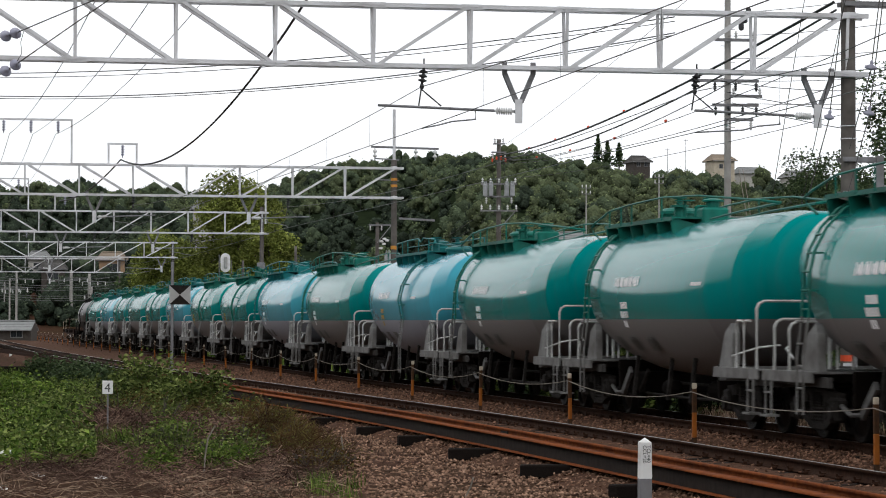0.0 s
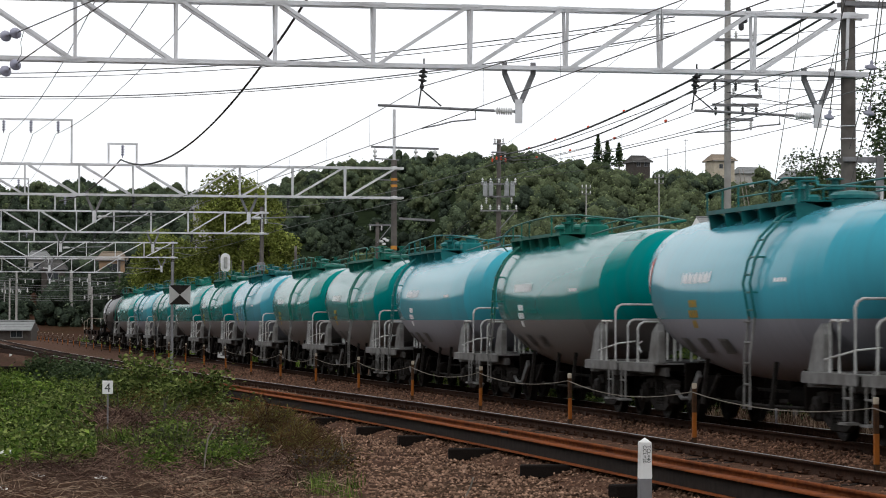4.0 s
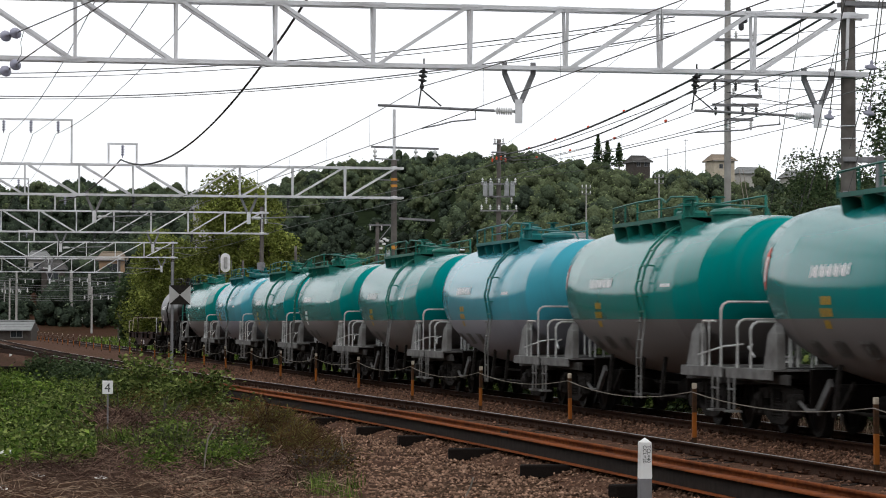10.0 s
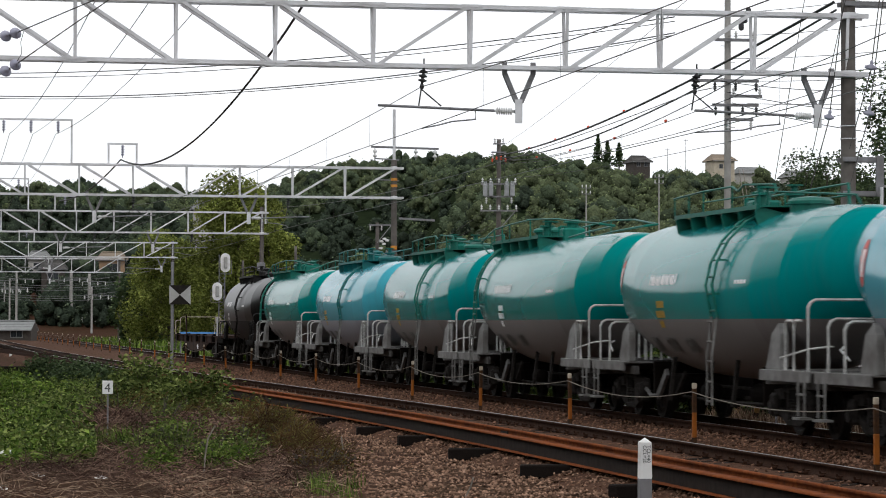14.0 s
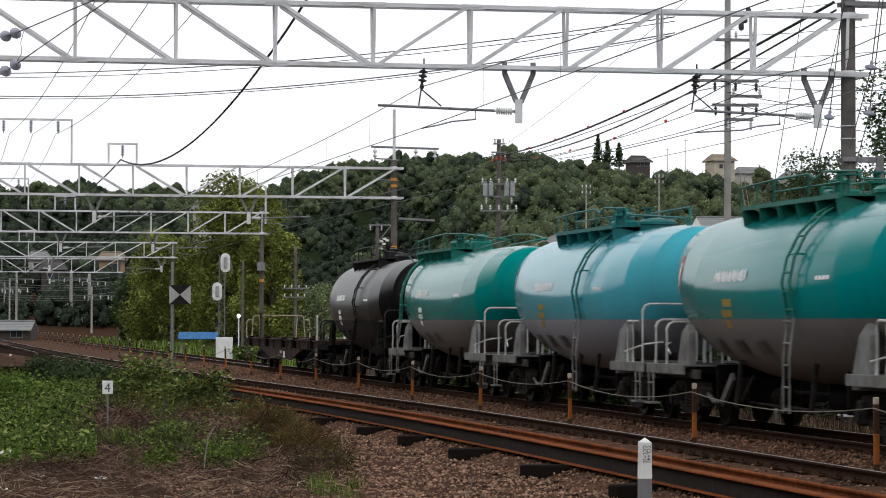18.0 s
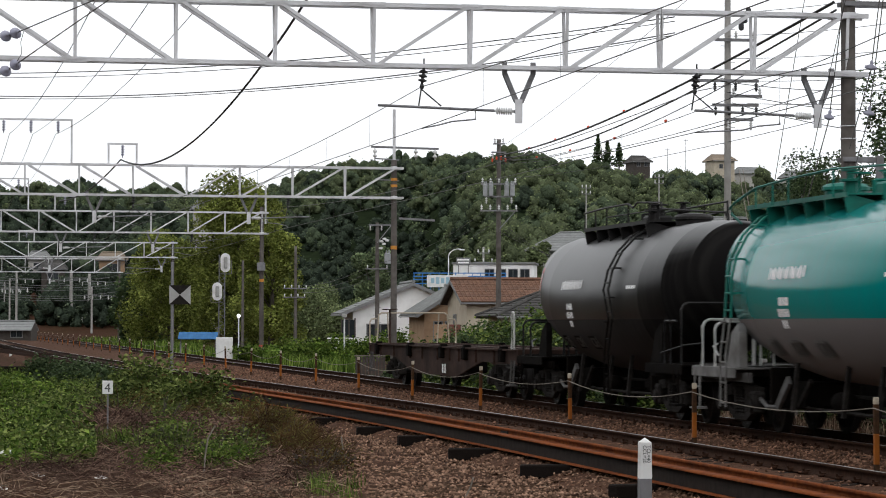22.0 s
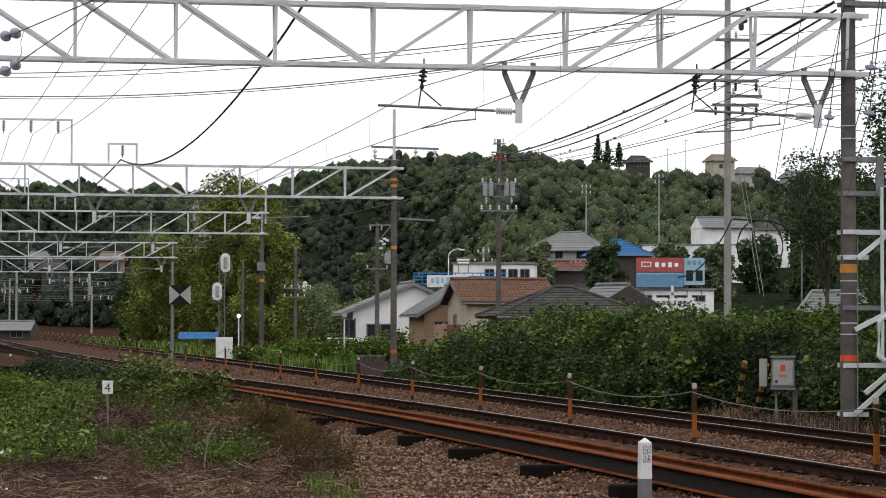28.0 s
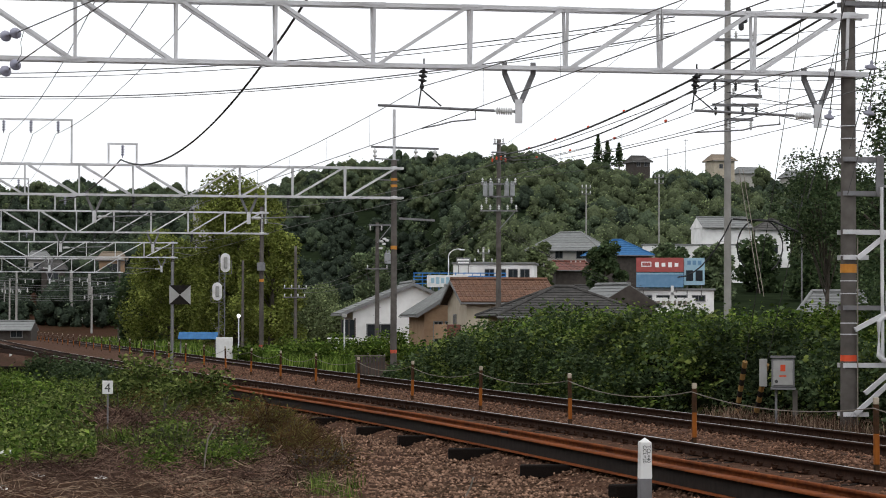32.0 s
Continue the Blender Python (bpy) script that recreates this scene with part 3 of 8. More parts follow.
def build_woods():
    kinds = [lump_tree(8) for k in range(14)]
    verts, faces, pts, sizes, count = {}, {}, {}, {}, {}
    for k in range(5200):
        y = random.uniform(335, 690)
        u = random.uniform(-0.19, 0.19)
        x = u * y
        xa = x * 650 / y
        if xa < -2 and y < 515 and not (xa < -46 and 345 < y < 490):
            continue
        if xa >= -2 and y < 470 and random.random() < 0.45:
            continue
        if any(abs(x - a) < w and b - 60 < y < b + 9 for a, b, w in CLEARINGS):
            continue
        z = ground_z(x, y)
        rad = random.choice((1.8, 2.2, 2.6, 3.0, 3.8)) * random.uniform(0.85, 1.15)
        hgt = rad * random.uniform(0.95, 1.35) + 0.5
        v, f, p = kinds[k % 14]
        a = random.uniform(0, 6.28)
        spin = np.array([[math.cos(a), math.sin(a), 0], [-math.sin(a), math.cos(a), 0], [0, 0, 1]])
        scale, base = np.array([rad, rad, hgt]), np.array([x, y, z - 0.8])
        tone = fuzz(0.02, x, y * 0.6, 9) + random.uniform(-0.35, 0.35) + (-0.35 if xa < -8 and y < 600 else (0.34 if xa > 6 else 0.12))
        key = "leaf_dark" if tone < -0.12 else ("leaf_olive" if tone > 0.28 else "leaf_wood")
        n = count.get(key, 0)
        verts.setdefault(key, []).append((v @ spin) * scale + base)
        faces.setdefault(key, []).append(f + n)
        count[key] = n + len(v)
        q = (p @ spin) * scale + base
        pts.setdefault(key, []).append(q)
        sizes.setdefault(key, []).append(np.full(len(q), random.uniform(0.24, 0.42)))
    for key, label in (("leaf_wood", "mixed green woodland covering the hillside"), ("leaf_dark", "dark evergreen trees on the hillside"), ("leaf_olive", "light olive-green trees and bamboo on the hillside")):
        wood = tagged(quick("woodland", np.concatenate(verts[key]), np.concatenate(faces[key]), M["mass_" + key[5:]], True), label, "woods", "wooded hill", "stuff")
        leaves("loose_leaves", np.concatenate(pts[key]), np.concatenate(sizes[key]), M["leaf_hazy"] if key == "leaf_dark" else M[key], wood, tilt=0.6, aspect=1.2)["kind"] = "stuff"


build_woods()

# ---- the train ----
HALF_TANK = ((1.15, 1.365, 2.165), (2.3, 1.345, 2.18), (3.6, 1.29, 2.245), (4.85, 1.185, 2.348), (5.9, 0.955, 2.53), (6.15, 0.88, 2.54), (6.35, 0.74, 2.54), (6.48, 0.55, 2.54), (6.56, 0.30, 2.54), (6.60, 0.05, 2.54))
TANK = tuple((-x, R, z) for x, R, z in HALF_TANK[::-1]) + ((0.0, 1.375, 2.155),) + HALF_TANK


def tank_z(x, y_side=0.0):
    xs = [a for a, b, c in TANK]
    R = float(np.interp(x, xs, [b for a, b, c in TANK]))
    return R, float(np.interp(x, xs, [c for a, b, c in TANK]))


def tank_mesh(seg=56):
    bm = BM()
    rings = []
    for x, R, z in TANK:
        rings.append([bm.verts.new((x, R * math.cos(2 * math.pi * (j + 0.5) / seg), z + R * math.sin(2 * math.pi * (j + 0.5) / seg))) for j in range(seg)])
    for i, (q, w) in enumerate(zip(rings, rings[1:])):
        for j in range(seg):
            bm.faces.new((q[j], w[j], w[(j + 1) % seg], q[(j + 1) % seg]))
    bm.faces.new(rings[0])
    bm.faces.new(rings[-1][::-1])
    for i, (x, R, z) in enumerate(TANK):
        if abs(x) not in (3.6, 4.85, 5.9):
            continue
        for j in range(seg):
            e = bm.edges.get((rings[i][j], rings[i][(j + 1) % seg]))
            e.smooth = False
    return bm


def bogie_parts(parent, x, paint):
    bm = BM()
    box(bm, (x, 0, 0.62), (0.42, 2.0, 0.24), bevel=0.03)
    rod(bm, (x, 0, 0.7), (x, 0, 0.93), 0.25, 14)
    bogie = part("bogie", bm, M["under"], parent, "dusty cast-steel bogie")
    for s in (-1, 1):
        bm = BM()
        y = s * 0.93
        # arched side frame with axle boxes
        for e in (-1, 1):
            bar(bm, (x + e * 0.42, y, 0.66), (x + e * 0.92, y, 0.62), 0.14, 0.17)
            box(bm, (x + e * 0.86, y + s * 0.03, 0.47), (0.34, 0.20, 0.36), bevel=0.04)
            rod(bm, (x + e * 0.86, y + s * 0.10, 0.43), (x + e * 0.86, y + s * 0.17, 0.43), 0.11, 12)
            bar(bm, (x + e * 0.80, y, 0.42), (x + e * 0.30, y, 0.22), 0.11, 0.11)
        box(bm, (x, y, 0.72), (1.0, 0.13, 0.12), bevel=0.02)
        box(bm, (x, y, 0.21), (0.66, 0.12, 0.10), bevel=0.02)
        for e in (-1, 1):
            box(bm, (x + e * 0.30, y, 0.46), (0.09, 0.11, 0.46))
        part("side_frame", bm, M["bogie"], bogie)
        for e in (-0.14, 0.0, 0.14):
            bm = BM()
            prof = [(0.045 if i % 2 else 0.065, 0.026 * i) for i in range(13)]
            lathe(bm, prof, 9, Matrix.Translation((x + e, y + s * 0.02, 0.26)))
            part("coil_spring", bm, M["bogie"], bogie)
        bm = BM()
        pipe(bm, ((x - 0.9, y * 0.99, 0.34), (x - 0.5, y * 0.97, 0.30), (x + 0.5, y * 0.97, 0.30), (x + 0.9, y * 0.99, 0.34)), 0.028, 6)
        part("brake_rod", bm, M["bogie"], bogie)
    axles = []
    for e in (-1, 1):
        bm = BM()
        for s in (-1, 1):
            lathe(bm, ((0.10, -0.09), (0.12, -0.06), (0.34, -0.02), (0.37, -0.065), (0.43, -0.065), (0.43, 0.04), (0.458, 0.055), (0.458, 0.075), (0.37, 0.075), (0.34, 0.03), (0.12, 0.06), (0.10, 0.09)),
                  26, Matrix.Translation((0, s * 0.56, 0)) @ Matrix.Rotation(s * math.pi / 2, 4, 'X'))
            box(bm, (0.22, s * 0.61, 0), (0.07, 0.05, 0.05))
        rod(bm, (0, -0.9, 0), (0, 0.9, 0), 0.075, 10)
        w = part("wheelset", bm, M["wheel"], bogie, "steel wheels on an axle", smooth=False)
        w.matrix_basis = Matrix.Translation((x + e * 0.86, 0, 0.43))
        axles.append(w)
    return bogie


def hoop(bm, a, b, z0, z1, y, r=0.022):
    """An upturned-U handrail between x = a and x = b."""
    c = 0.09
    return pipe(bm, ((a, y, z0), (a, y, z1 - c), (a + c * math.copysign(0.3, b - a), y, z1 - c * 0.3), (a + c * math.copysign(1, b - a), y, z1), (b - c * math.copysign(1, b - a), y, z1),
                     (b - c * math.copysign(0.3, b - a), y, z1 - c * 0.3), (b, y, z1 - c), (b, y, z0)), r, 6)


def on_tank(x, ang):
    """A place on the camera's side of the tank at that height angle, and its outward turn."""
    R, z = tank_z(x)
    R += 0.006
    return Vector((x, -R * math.cos(ang), z + R * math.sin(ang)))


def tank_patch(bm, x0, x1, z0, z1, lift=0.006):
    """A thin painted patch that follows the tank's side."""
    k = 5
    rows = []
    for xx in (x0, (x0 + x1) / 2, x1):
        R, zc = tank_z(xx)
        row = []
        for i in range(k + 1):
            z = z0 + (z1 - z0) * i / k
            s = max(-0.99, min(0.99, (z - zc) / (R + lift)))
            row.append(bm.verts.new((xx, -(R + lift) * math.cos(math.asin(s)), z)))
        rows.append(row)
    for q, w in zip(rows, rows[1:]):
        for i in range(k):
            bm.faces.new((q[i], w[i], w[i + 1], q[i + 1]))


def tank_wagon(kind, paint, label):
    """kind: 'end' has its ladder at the tail end, 'mid' beside the middle."""
    fit = M["fit_" + paint]
    wg = root("tank_wagon", Matrix(), label, "tank wagon", "wagons of the train")
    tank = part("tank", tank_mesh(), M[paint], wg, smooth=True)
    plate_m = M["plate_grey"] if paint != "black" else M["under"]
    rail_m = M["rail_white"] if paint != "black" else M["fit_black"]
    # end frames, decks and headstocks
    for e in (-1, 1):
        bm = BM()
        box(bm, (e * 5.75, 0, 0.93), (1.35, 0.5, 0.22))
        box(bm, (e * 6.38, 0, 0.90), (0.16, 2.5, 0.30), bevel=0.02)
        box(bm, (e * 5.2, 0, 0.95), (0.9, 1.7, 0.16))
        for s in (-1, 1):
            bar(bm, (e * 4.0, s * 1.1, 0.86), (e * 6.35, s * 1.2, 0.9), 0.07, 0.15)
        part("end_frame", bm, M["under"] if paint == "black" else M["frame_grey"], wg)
        bm = BM()
        box(bm, (e * 5.45, 0, 1.00), (2.45, 2.6, 0.035), bevel=0.008)
        for s in (-1, 1):
            box(bm, (e * 5.45, s * 1.29, 0.93), (2.45, 0.03, 0.15))
        part("deck", bm, plate_m, wg)
        for s in (-1, 1):
            bm = BM()
            # tapered upright that carries the tank's end
            vs = [(e * 4.22, s * 1.20, 1.02), (e * 4.98, s * 1.20, 1.02), (e * 4.86, s * 1.16, 1.56), (e * 4.62, s * 1.12, 1.72), (e * 4.40, s * 1.16, 1.56)]
            a = [bm.verts.new(v) for v in vs]
            b = [bm.verts.new((v[0], v[1] - s * 0.12, v[2])) for v in vs]
            bm.faces.new(a)
            bm.faces.new(b[::-1])
            for i in range(5):
                bm.faces.new((a[i], b[i], b[(i + 1) % 5], a[(i + 1) % 5]))
            bmesh.ops.recalc_face_normals(bm, faces=bm.faces)
            part("saddle_upright", bm, plate_m, wg)
            # grab rails on the leading end, hoops that run across the wagon's end
            for q in (5.50, 5.92) if e > 0 else ():
                bm = BM()
                pipe(bm, ((e * q, s * 1.29, 1.02), (e * q, s * 1.29, 1.68), (e * (q + 0.03), s * 1.29, 1.73), (e * (q + 0.10), s * 1.29, 1.755), (e * (q + 0.30), s * 1.27, 1.755)), 0.023, 6)
                part("grab_rail", bm, rail_m, wg)
            for q, hi in ((6.60, 2.06),) if e > 0 else ((6.08, 1.78), (5.35, 1.74)):
                bm = BM()
                pipe(bm, [(e * q, s * y, z) for y, z in ((1.29, 1.02), (1.29, hi - 0.12), (1.25, hi - 0.04), (1.17, hi), (0.42, hi), (0.34, hi - 0.04), (0.30, hi - 0.12), (0.30, 1.02))], 0.023, 6)
                part("end_hoop", bm, rail_m, wg)
            bm = BM()
            pipe(bm, ((e * 5.2, s * 1.27, 1.20), (e * 6.1, s * 1.10, 1.34), (e * 6.55, s * 0.9, 1.38)), 0.016, 5)
            part("hand_bar", bm, rail_m, wg)
            # hanging step
            bm = BM()
            for q in (6.18, 6.48):
                pipe(bm, ((e * q, s * 1.27, 1.03), (e * q, s * 1.31, 0.8), (e * q, s * 1.31, 0.36)), 0.022, 5)
            box(bm, (e * 6.33, s * 1.29, 0.33), (0.36, 0.20, 0.035))
            box(bm, (e * 6.33, s * 1.31, 0.68), (0.30, 0.05, 0.03))
            part("footstep", bm, plate_m, wg)
        bm = BM()
        box(bm, (e * 6.62, 0, 0.88), (0.36, 0.16, 0.2), bevel=0.03)
        box(bm, (e * 6.74, 0.03 * e, 0.88), (0.16, 0.26, 0.26), bevel=0.05)
        pipe(bm, ((e * 6.45, 0.3, 0.8), (e * 6.62, 0.3, 0.55), (e * 6.8, 0.2, 0.62)), 0.03, 6)
        part("coupler", bm, M["under"], wg)
        bogie_parts(wg, e * 4.95, paint)
    bm = BM()
    pipe(bm, ((-6.3, -0.35, 1.02), (-6.3, -0.35, 2.02)), 0.03, 6)
    lathe(bm, ((0.02, 0), (0.27, 0.0), (0.27, 0.03), (0.02, 0.03)), 14, Matrix.Translation((-6.3, -0.35, 2.0)))
    part("hand_brake_wheel", bm, rail_m, wg)
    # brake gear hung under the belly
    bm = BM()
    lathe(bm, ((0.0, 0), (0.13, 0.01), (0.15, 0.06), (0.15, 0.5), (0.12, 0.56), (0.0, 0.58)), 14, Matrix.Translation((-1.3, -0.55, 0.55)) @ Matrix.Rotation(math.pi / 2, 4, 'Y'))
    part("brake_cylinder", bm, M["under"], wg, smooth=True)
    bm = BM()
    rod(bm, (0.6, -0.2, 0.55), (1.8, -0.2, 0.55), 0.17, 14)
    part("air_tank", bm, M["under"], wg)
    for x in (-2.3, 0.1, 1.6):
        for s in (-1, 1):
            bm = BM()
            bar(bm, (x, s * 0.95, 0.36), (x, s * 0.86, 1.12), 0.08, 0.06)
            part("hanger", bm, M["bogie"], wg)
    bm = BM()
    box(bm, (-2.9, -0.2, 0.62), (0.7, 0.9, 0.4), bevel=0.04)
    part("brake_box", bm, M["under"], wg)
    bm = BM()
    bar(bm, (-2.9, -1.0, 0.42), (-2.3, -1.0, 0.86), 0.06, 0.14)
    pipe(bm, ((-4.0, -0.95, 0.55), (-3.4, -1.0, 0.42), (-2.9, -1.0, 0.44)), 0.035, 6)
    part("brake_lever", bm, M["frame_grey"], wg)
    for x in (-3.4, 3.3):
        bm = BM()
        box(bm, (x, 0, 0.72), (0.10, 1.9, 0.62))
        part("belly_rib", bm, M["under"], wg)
    bm = BM()
    pipe(bm, ((-3.6, -0.55, 0.5), (-2.4, -0.62, 0.42), (0.4, -0.62, 0.40), (2.6, -0.6, 0.42), (3.7, -0.5, 0.52)), 0.03, 6)
    pipe(bm, ((-3.6, -0.15, 0.62), (3.6, -0.15, 0.62)), 0.03, 6)
    bar(bm, (-2.6, -0.75, 0.45), (-2.0, -0.75, 0.85), 0.05, 0.08)
    part("brake_rigging", bm, M["bogie"], wg)
    bm = BM()
    lathe(bm, ((0.10, 0), (0.13, 0.12), (0.13, 0.32), (0.2, 0.36)), 12, Matrix.Translation((0, 0, 0.52)))
    part("bottom_valve", bm, M["under"], wg)
    # maker's plates and load boxes on the belly
    for x in (-3.05, -1.75, -0.45):
        bm = BM()
        tank_patch(bm, x, x + 0.55, 1.24, 1.46, 0.02)
        holder = part("plate_holder", bm, M["plate"], wg)
        bm = BM()
        for a, b, u, v in ((0, 0.55, 1.43, 1.47), (0, 0.55, 1.22, 1.25), (0, 0.04, 1.22, 1.47), (0.51, 0.55, 1.22, 1.47), (0.2, 0.32, 1.3, 1.4)):
            tank_patch(bm, x + a, x + b, u, v, 0.04)
        part("holder_frame", bm, plate_m, holder)
    # writing: plain bars
    bm = BM()
    for i in range(17):
        tank_patch(bm, -2.25 + i * 0.108, -2.25 + i * 0.108 + (0.078 if i % 3 else 0.05), 2.37 + 0.02 * (i % 3 == 1), 2.555 - 0.03 * (i % 2), 0.012)
    part("lettering", bm, M["mark"], tank, "white lettering")
    bm = BM()
    for k, (n, w) in enumerate(((4, 0.10), (5, 0.09), (2, 0.12))):
        for i in range(n):
            x = -1.72 + i * (w + 0.03) - (0.1 if k == 1 else 0)
            tank_patch(bm, x, x + w, 1.98 - k * 0.17, 2.10 - k * 0.17)
    part("small_lettering", bm, M["mark_yellow"] if kind == "mid" and paint != "black" else M["mark"], tank, "small stencilled lettering")
    bm = BM()
    for i in range(4):
        tank_patch(bm, 2.9 + i * 0.15, 2.9 + i * 0.15 + 0.11, 2.34, 2.40)
    part("small_lettering", bm, M["mark"], tank)
    # walkway and fittings on top
    top = 3.50
    x0, x1 = (-5.2, -0.2) if kind == "end" else (-2.6, 2.4)
    man, dome, safe = (-2.6, -0.35, -1.5) if kind == "end" else (2.75, 0.2, 1.0)
    wide = 0.95 if kind == "end" else 0.78
    bm = BM()
    box(bm, ((x0 + x1) / 2, 0, top + 0.09), (x1 - x0, 1.5, 0.025))
    for i in range(6):
        x = x0 + 0.1 + (x1 - x0 - 0.2) * i / 5
        for s in (-1, 1):
            vs = [(x, s * 0.76, top + 0.10), (x, s * 0.30, top - 0.02), (x, s * 0.74, top - 0.30), (x, s * 0.80, top + 0.02)]
            a = [bm.verts.new(v) for v in vs]
            b = [bm.verts.new((v[0] + 0.03, v[1], v[2])) for v in vs]
            bm.faces.new(a)
            bm.faces.new(b[::-1])
            for j in range(4):
                bm.faces.new((a[j], b[j], b[(j + 1) % 4], a[(j + 1) % 4]))
    for s in (-1, 1):
        box(bm, ((x0 + x1) / 2, s * 0.78, top + 0.08), (x1 - x0, 0.03, 0.07))
    part("walkway", bm, fit, wg)
    bm = BM()
    lathe(bm, ((0.33, 0), (0.33, 0.14), (0.37, 0.15), (0.37, 0.20), (0.30, 0.25), (0.05, 0.28)), 18, Matrix.Translation((man, 0, top + (0.10 if x0 < man < x1 else -0.04))))
    part("manhole", bm, fit, wg, smooth=False)
    bm = BM()
    box(bm, (dome, 0, top + 0.13), (0.42, 0.5, 0.30), bevel=0.04)
    lathe(bm, ((0.13, 0), (0.13, 0.10), (0.20, 0.11), (0.20, 0.14), (0.05, 0.17)), 12, Matrix.Translation((dome, 0, top + 0.28)))
    rod(bm, (dome - 0.35, -0.2, top), (dome - 0.35, -0.2, top + 0.32), 0.04, 8)
    rod(bm, (dome - 0.35, 0.2, top), (dome - 0.35, 0.2, top + 0.32), 0.04, 8)
    pipe(bm, ((dome - 0.35, -0.2, top + 0.32), (dome - 0.35, 0.2, top + 0.32)), 0.025, 6)
    part("valve_housing", bm, fit, wg)
    for y in (-0.3, 0.28):
        bm = BM()
        lathe(bm, ((0.10, 0), (0.10, 0.22), (0.17, 0.23), (0.17, 0.27), (0.06, 0.28), (0.06, 0.38), (0.14, 0.39), (0.14, 0.41)), 10, Matrix.Translation((safe, y, top + 0.1)))
        part("safety_valve", bm, fit, wg)
    bm = BM()
    lathe(bm, ((0.02, 0), (0.19, 0.0), (0.19, 0.02), (0.02, 0.02)), 12, Matrix.Translation((safe + 0.55, -0.35, top + 0.42)))
    rod(bm, (safe + 0.55, -0.35, top + 0.1), (safe + 0.55, -0.35, top + 0.42), 0.03, 6)
    part("valve_wheel", bm, fit, wg)
    # hand rails round the top
    for s in (-1, 1):
        bm = BM()
        hi = top + 0.50
        if kind == "end":
            pts = ((-5.5, s * 0.80, top - 0.16), (-5.72, s * 0.90, top), (-5.74, s * 0.92, top + 0.10), (-5.5, s * 0.92, top + 0.17), (-4.3, s * 0.92, hi - 0.14), (-2.6, s * 0.92, hi - 0.08), (-0.5, s * 0.9, hi - 0.04), (1.7, s * 0.85, hi - 0.10), (4.6, s * 0.6, top + 0.20), (4.65, s * 0.3, top + 0.16), (2.3, s * 0.25, top + 0.12), (0.4, s * 0.25, top + 0.05))
            ups = (-4.3, -3.4, -2.6, -0.5, 1.7)
        else:
            pts = ((-2.95, s * 0.70, hi - 0.07), (-0.9, s * 0.74, hi - 0.03), (0.9, s * 0.76, hi - 0.03), (1.25, s * 0.76, hi - 0.12), (1.6, s * 0.76, hi - 0.03), (3.2, s * 0.74, hi - 0.10), (3.3, s * 0.74, top + 0.28), (6.0, s * 0.35, top + 0.12), (6.05, s * 0.3, top - 0.02)) if s < 0 else ((-2.95, s * 0.70, hi - 0.07), (2.4, s * 0.74, hi - 0.03), (2.5, s * 0.74, top + 0.1))
            ups = (-2.9, -1.9, -0.9, 0.9, 2.4)
        pipe(bm, pts, 0.019, 6)
        for x in ups:
            y = float(np.interp(x, [p[0] for p in pts], [p[1] for p in pts]))
            z = float(np.interp(x, [p[0] for p in pts], [p[2] for p in pts]))
            pipe(bm, ((x, y, z), (x, y, top + 0.05)), 0.016, 5)
        if kind == "mid":
            pipe(bm, ((-0.9, s * 0.74, top + 0.28), (2.4, s * 0.74, top + 0.28)), 0.014, 5)
        part("top_rail", bm, fit, wg)
    # ladder, following the tank's side down to the frame
    lx = -4.3 if kind == "end" else 2.0
    for s in (-1, 1):
        bm = BM()
        for q in (-0.17, 0.17):
            pts = []
            R, zc = tank_z(lx + q)
            for ang in (68, 52, 36, 20, 6):
                a = radians(ang)
                k = R + 0.13
                pts.append((lx + q, s * k * math.cos(a), zc + k * math.sin(a)))
            pts = [(lx + q, s * 0.74, top + 0.12)] + pts + [(lx + q, s * 1.38, 1.80)]
            pipe(bm, pts, 0.024, 6)
        rungs = 7
        zz = [p[2] for p in pts][::-1]
        yy = [p[1] for p in pts][::-1]
        for i in range(rungs):
            z = zz[0] + 0.12 + (zz[-1] - zz[0] - 0.2) * i / (rungs - 1)
            y = float(np.interp(z, zz, yy))
            rod(bm, (lx - 0.17, y, z), (lx + 0.17, y, z), 0.016, 6)
            if i % 2:
                box(bm, (lx + 0.17, y - s * 0.08, z), (0.03, 0.2, 0.03))
        part("ladder", bm, fit, wg)
        bm = BM()
        low = 0.40
        for q in (-0.15, 0.15):
            pipe(bm, ((lx + q, s * 1.38, 1.82), (lx + q, s * 1.46, 1.2), (lx + q, s * 1.46, low)), 0.020, 6)
        for i in range(5):
            rod(bm, (lx - 0.15, s * 1.45, low + 0.06 + i * 0.32), (lx + 0.15, s * 1.45, low + 0.06 + i * 0.32), 0.017, 6)
        part("lower_ladder", bm, plate_m, wg)
    # emblem on the tail-end cone
    if kind == "mid":
        bm = BM()
        for s in (1,):
            ring = []
            for i in range(20):
                a = 2 * math.pi * i / 20
                for k in (1.0, 0.62):
                    x, z = -5.05 + 0.24 * k * math.cos(a), 2.55 + 0.34 * k * math.sin(a)
                    R, zc = tank_z(x)
                    ring.append(bm.verts.new((x, -math.sqrt(max(0.01, (R + 0.01) ** 2 - (z - zc) ** 2)), z)))
            for i in range(20):
                a, b = 2 * i, 2 * ((i + 1) % 20)
                bm.faces.new((ring[a], ring[b], ring[b + 1], ring[a + 1]))
        bmesh.ops.recalc_face_normals(bm, faces=bm.faces)
        part("emblem", bm, M["mark_red"], tank, "red ring emblem")
        bm = BM()
        tank_patch(bm, -5.16, -4.94, 2.36, 2.74, 0.012)
        part("emblem", bm, M["mark"], tank, "white centre of the emblem")
    return wg


